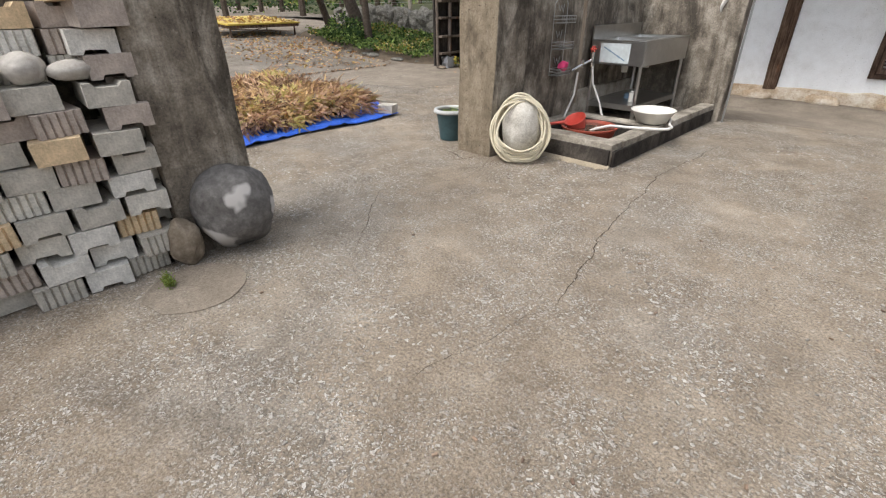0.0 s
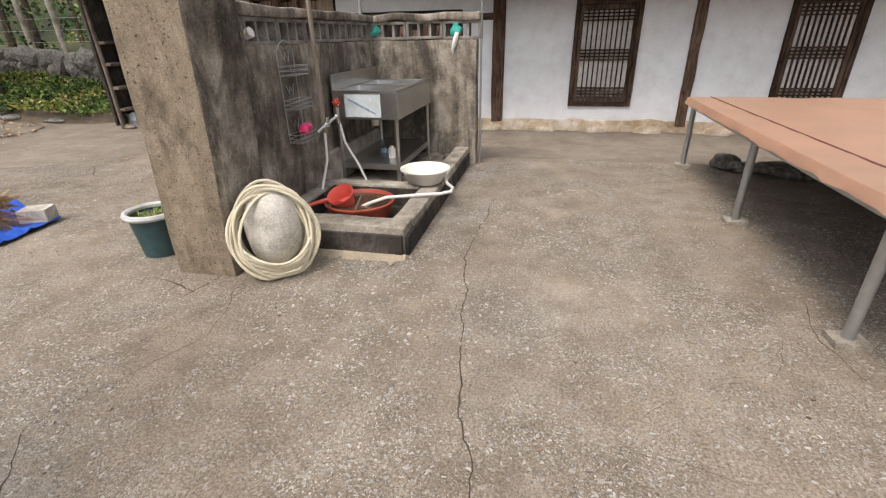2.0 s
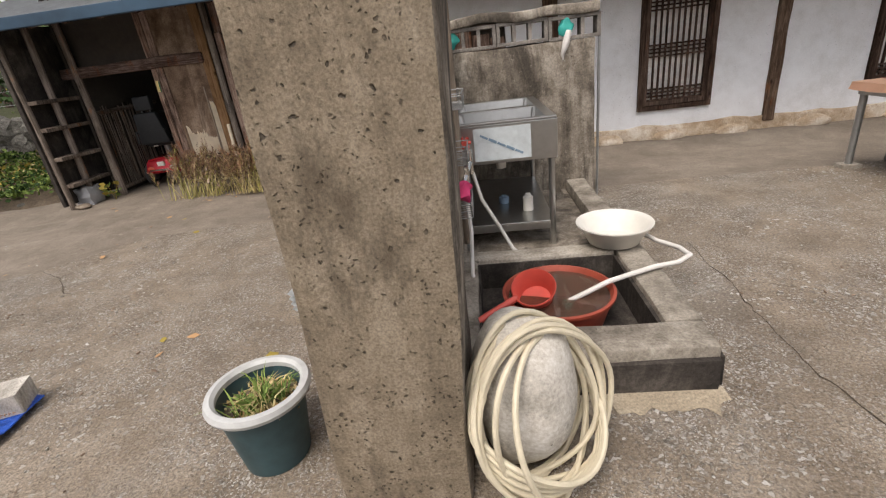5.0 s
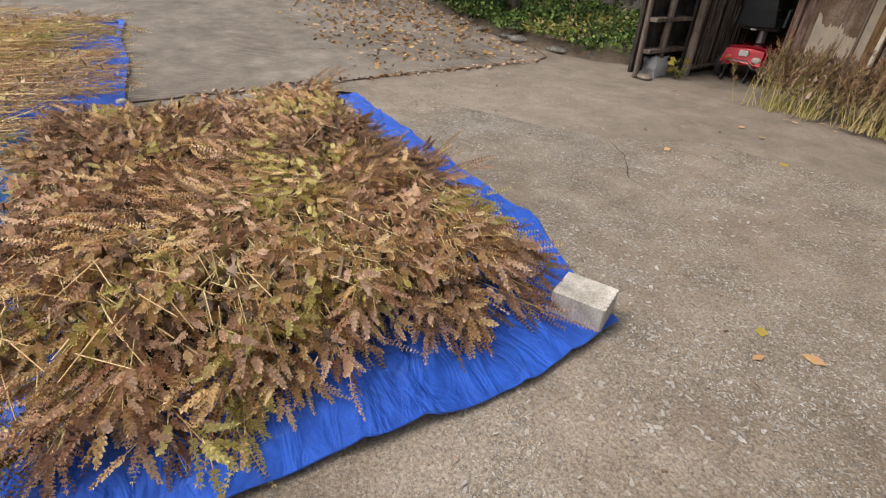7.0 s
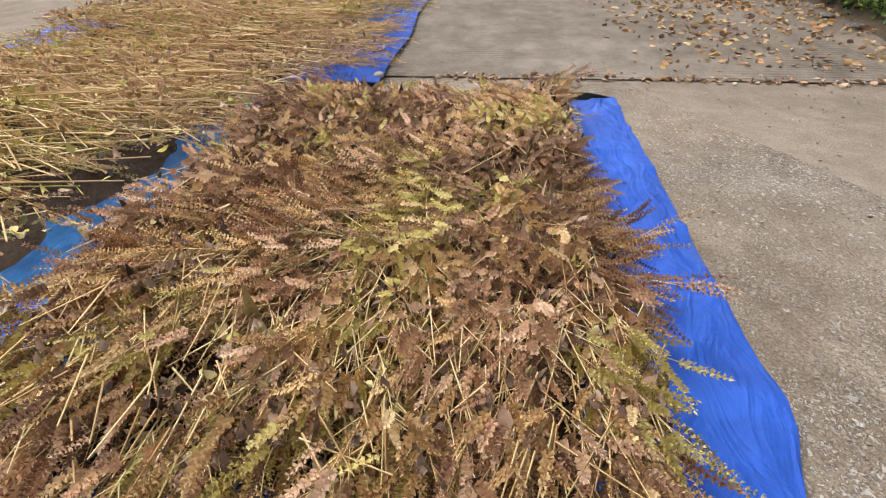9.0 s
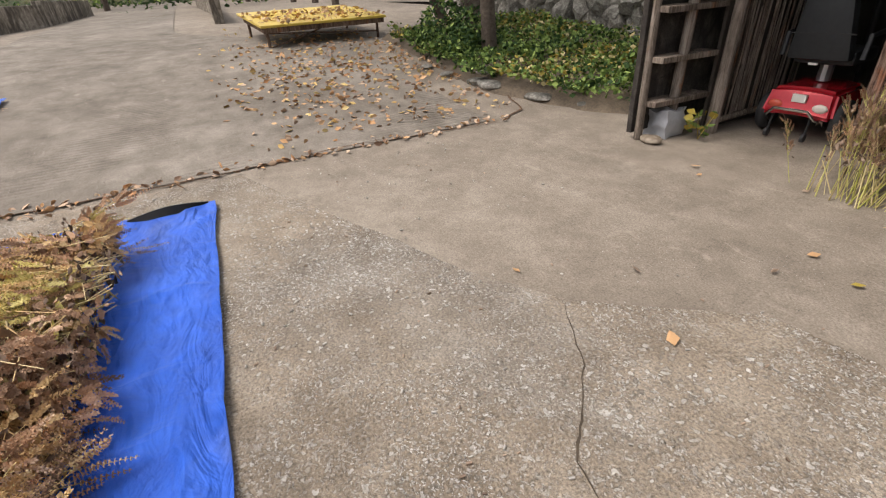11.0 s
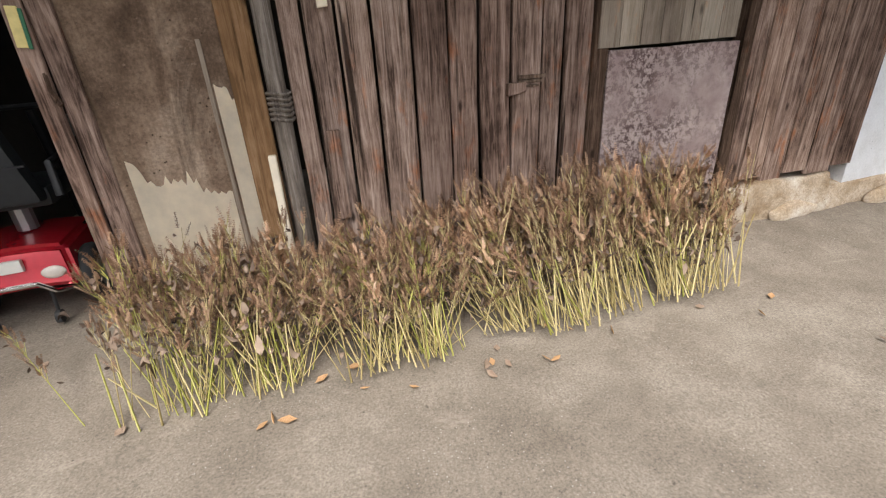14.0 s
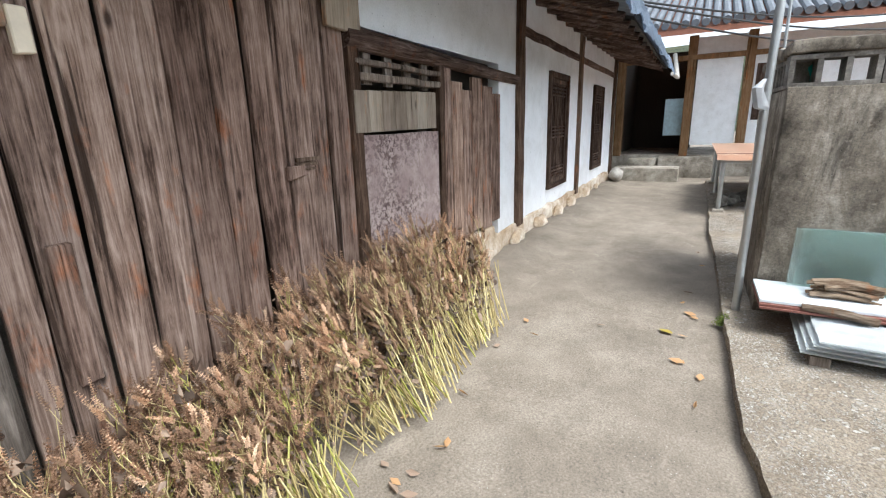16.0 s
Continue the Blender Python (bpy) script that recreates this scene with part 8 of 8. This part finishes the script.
for i in range(1800):
    x, y = -9.0 - abs(RNG.normal(0, 2.6)), RNG.uniform(4.3, 7.3)
    if RNG.uniform() > smooth01((y - 4.0) / 1.6) * (0.35 + 0.65 * smooth01((-9 - x) / 3)):
        continue
    v, t = leaf((x, y, ground_z(x) + 0.018), (RNG.uniform(-1, 1), RNG.uniform(-1, 1), 0.08), RNG.uniform(0.05, 0.1), 0.2, 0.6)
    P.put(v, t, np.full(len(t), int(RNG.choice([0, 0, 1, 2]))))
for i in range(200):
    x = -8.75 + RNG.normal(0, 0.06)
    y = RNG.uniform(2.6, 7.0)
    v, t = leaf((x, y, 0.02), (RNG.uniform(-1, 1), RNG.uniform(-1, 1), 0.1), RNG.uniform(0.03, 0.09), 0.3, 0.6)
    P.put(v, t, np.full(len(t), int(RNG.choice([0, 2, 2]))))
for i in range(260):
    u, w = RNG.uniform(0, 2.2), RNG.uniform(0, 1.9)
    p = pose(-13.3, 5.3, 0.4, 4, 0, 93) @ Vector((u, w, 0.475))
    v, t = leaf(tuple(p), (RNG.uniform(-1, 1), RNG.uniform(-1, 1), 0.1), RNG.uniform(0.06, 0.12), 0.2, 0.6)
    P.put(v, t, np.full(len(t), int(RNG.choice([0, 1, 2]))))
tagged(part("leaf_litter", P.mesh("leaf_litter", [M["leaf_fall"], M["leaf_gold"], M["leaf_russet"]]), None), "scattered yellow-brown fallen leaves over the lane", "leaf litter", kind="stuff")
P = Pieces()
for i in range(2600):
    x, y = RNG.uniform(-8.5, 2.5), RNG.uniform(0.2, 6.3)
    if (-8.1 < x < -4.2 and y < 4.1) or (-2.7 < x < -1.2 and y > 3.1) or noise.noise((x, y, 3)) < -0.1:
        continue
    a = RNG.uniform(0, 6.28)
    L = RNG.uniform(0.006, 0.02)
    v, t = rod((x, y, 0.004), (x + L * math.cos(a), y + L * math.sin(a), 0.005), L * 0.35, L * 0.3, 0, 1)
    P.put(v, t, np.full(len(t), int(RNG.choice([0, 1, 1]))))
tagged(part("grit", P.mesh("grit", [M["leaf_dry"], M["stone_pale"]]), None), "loose grit and leaf crumbs on the concrete", "grit", kind="stuff")
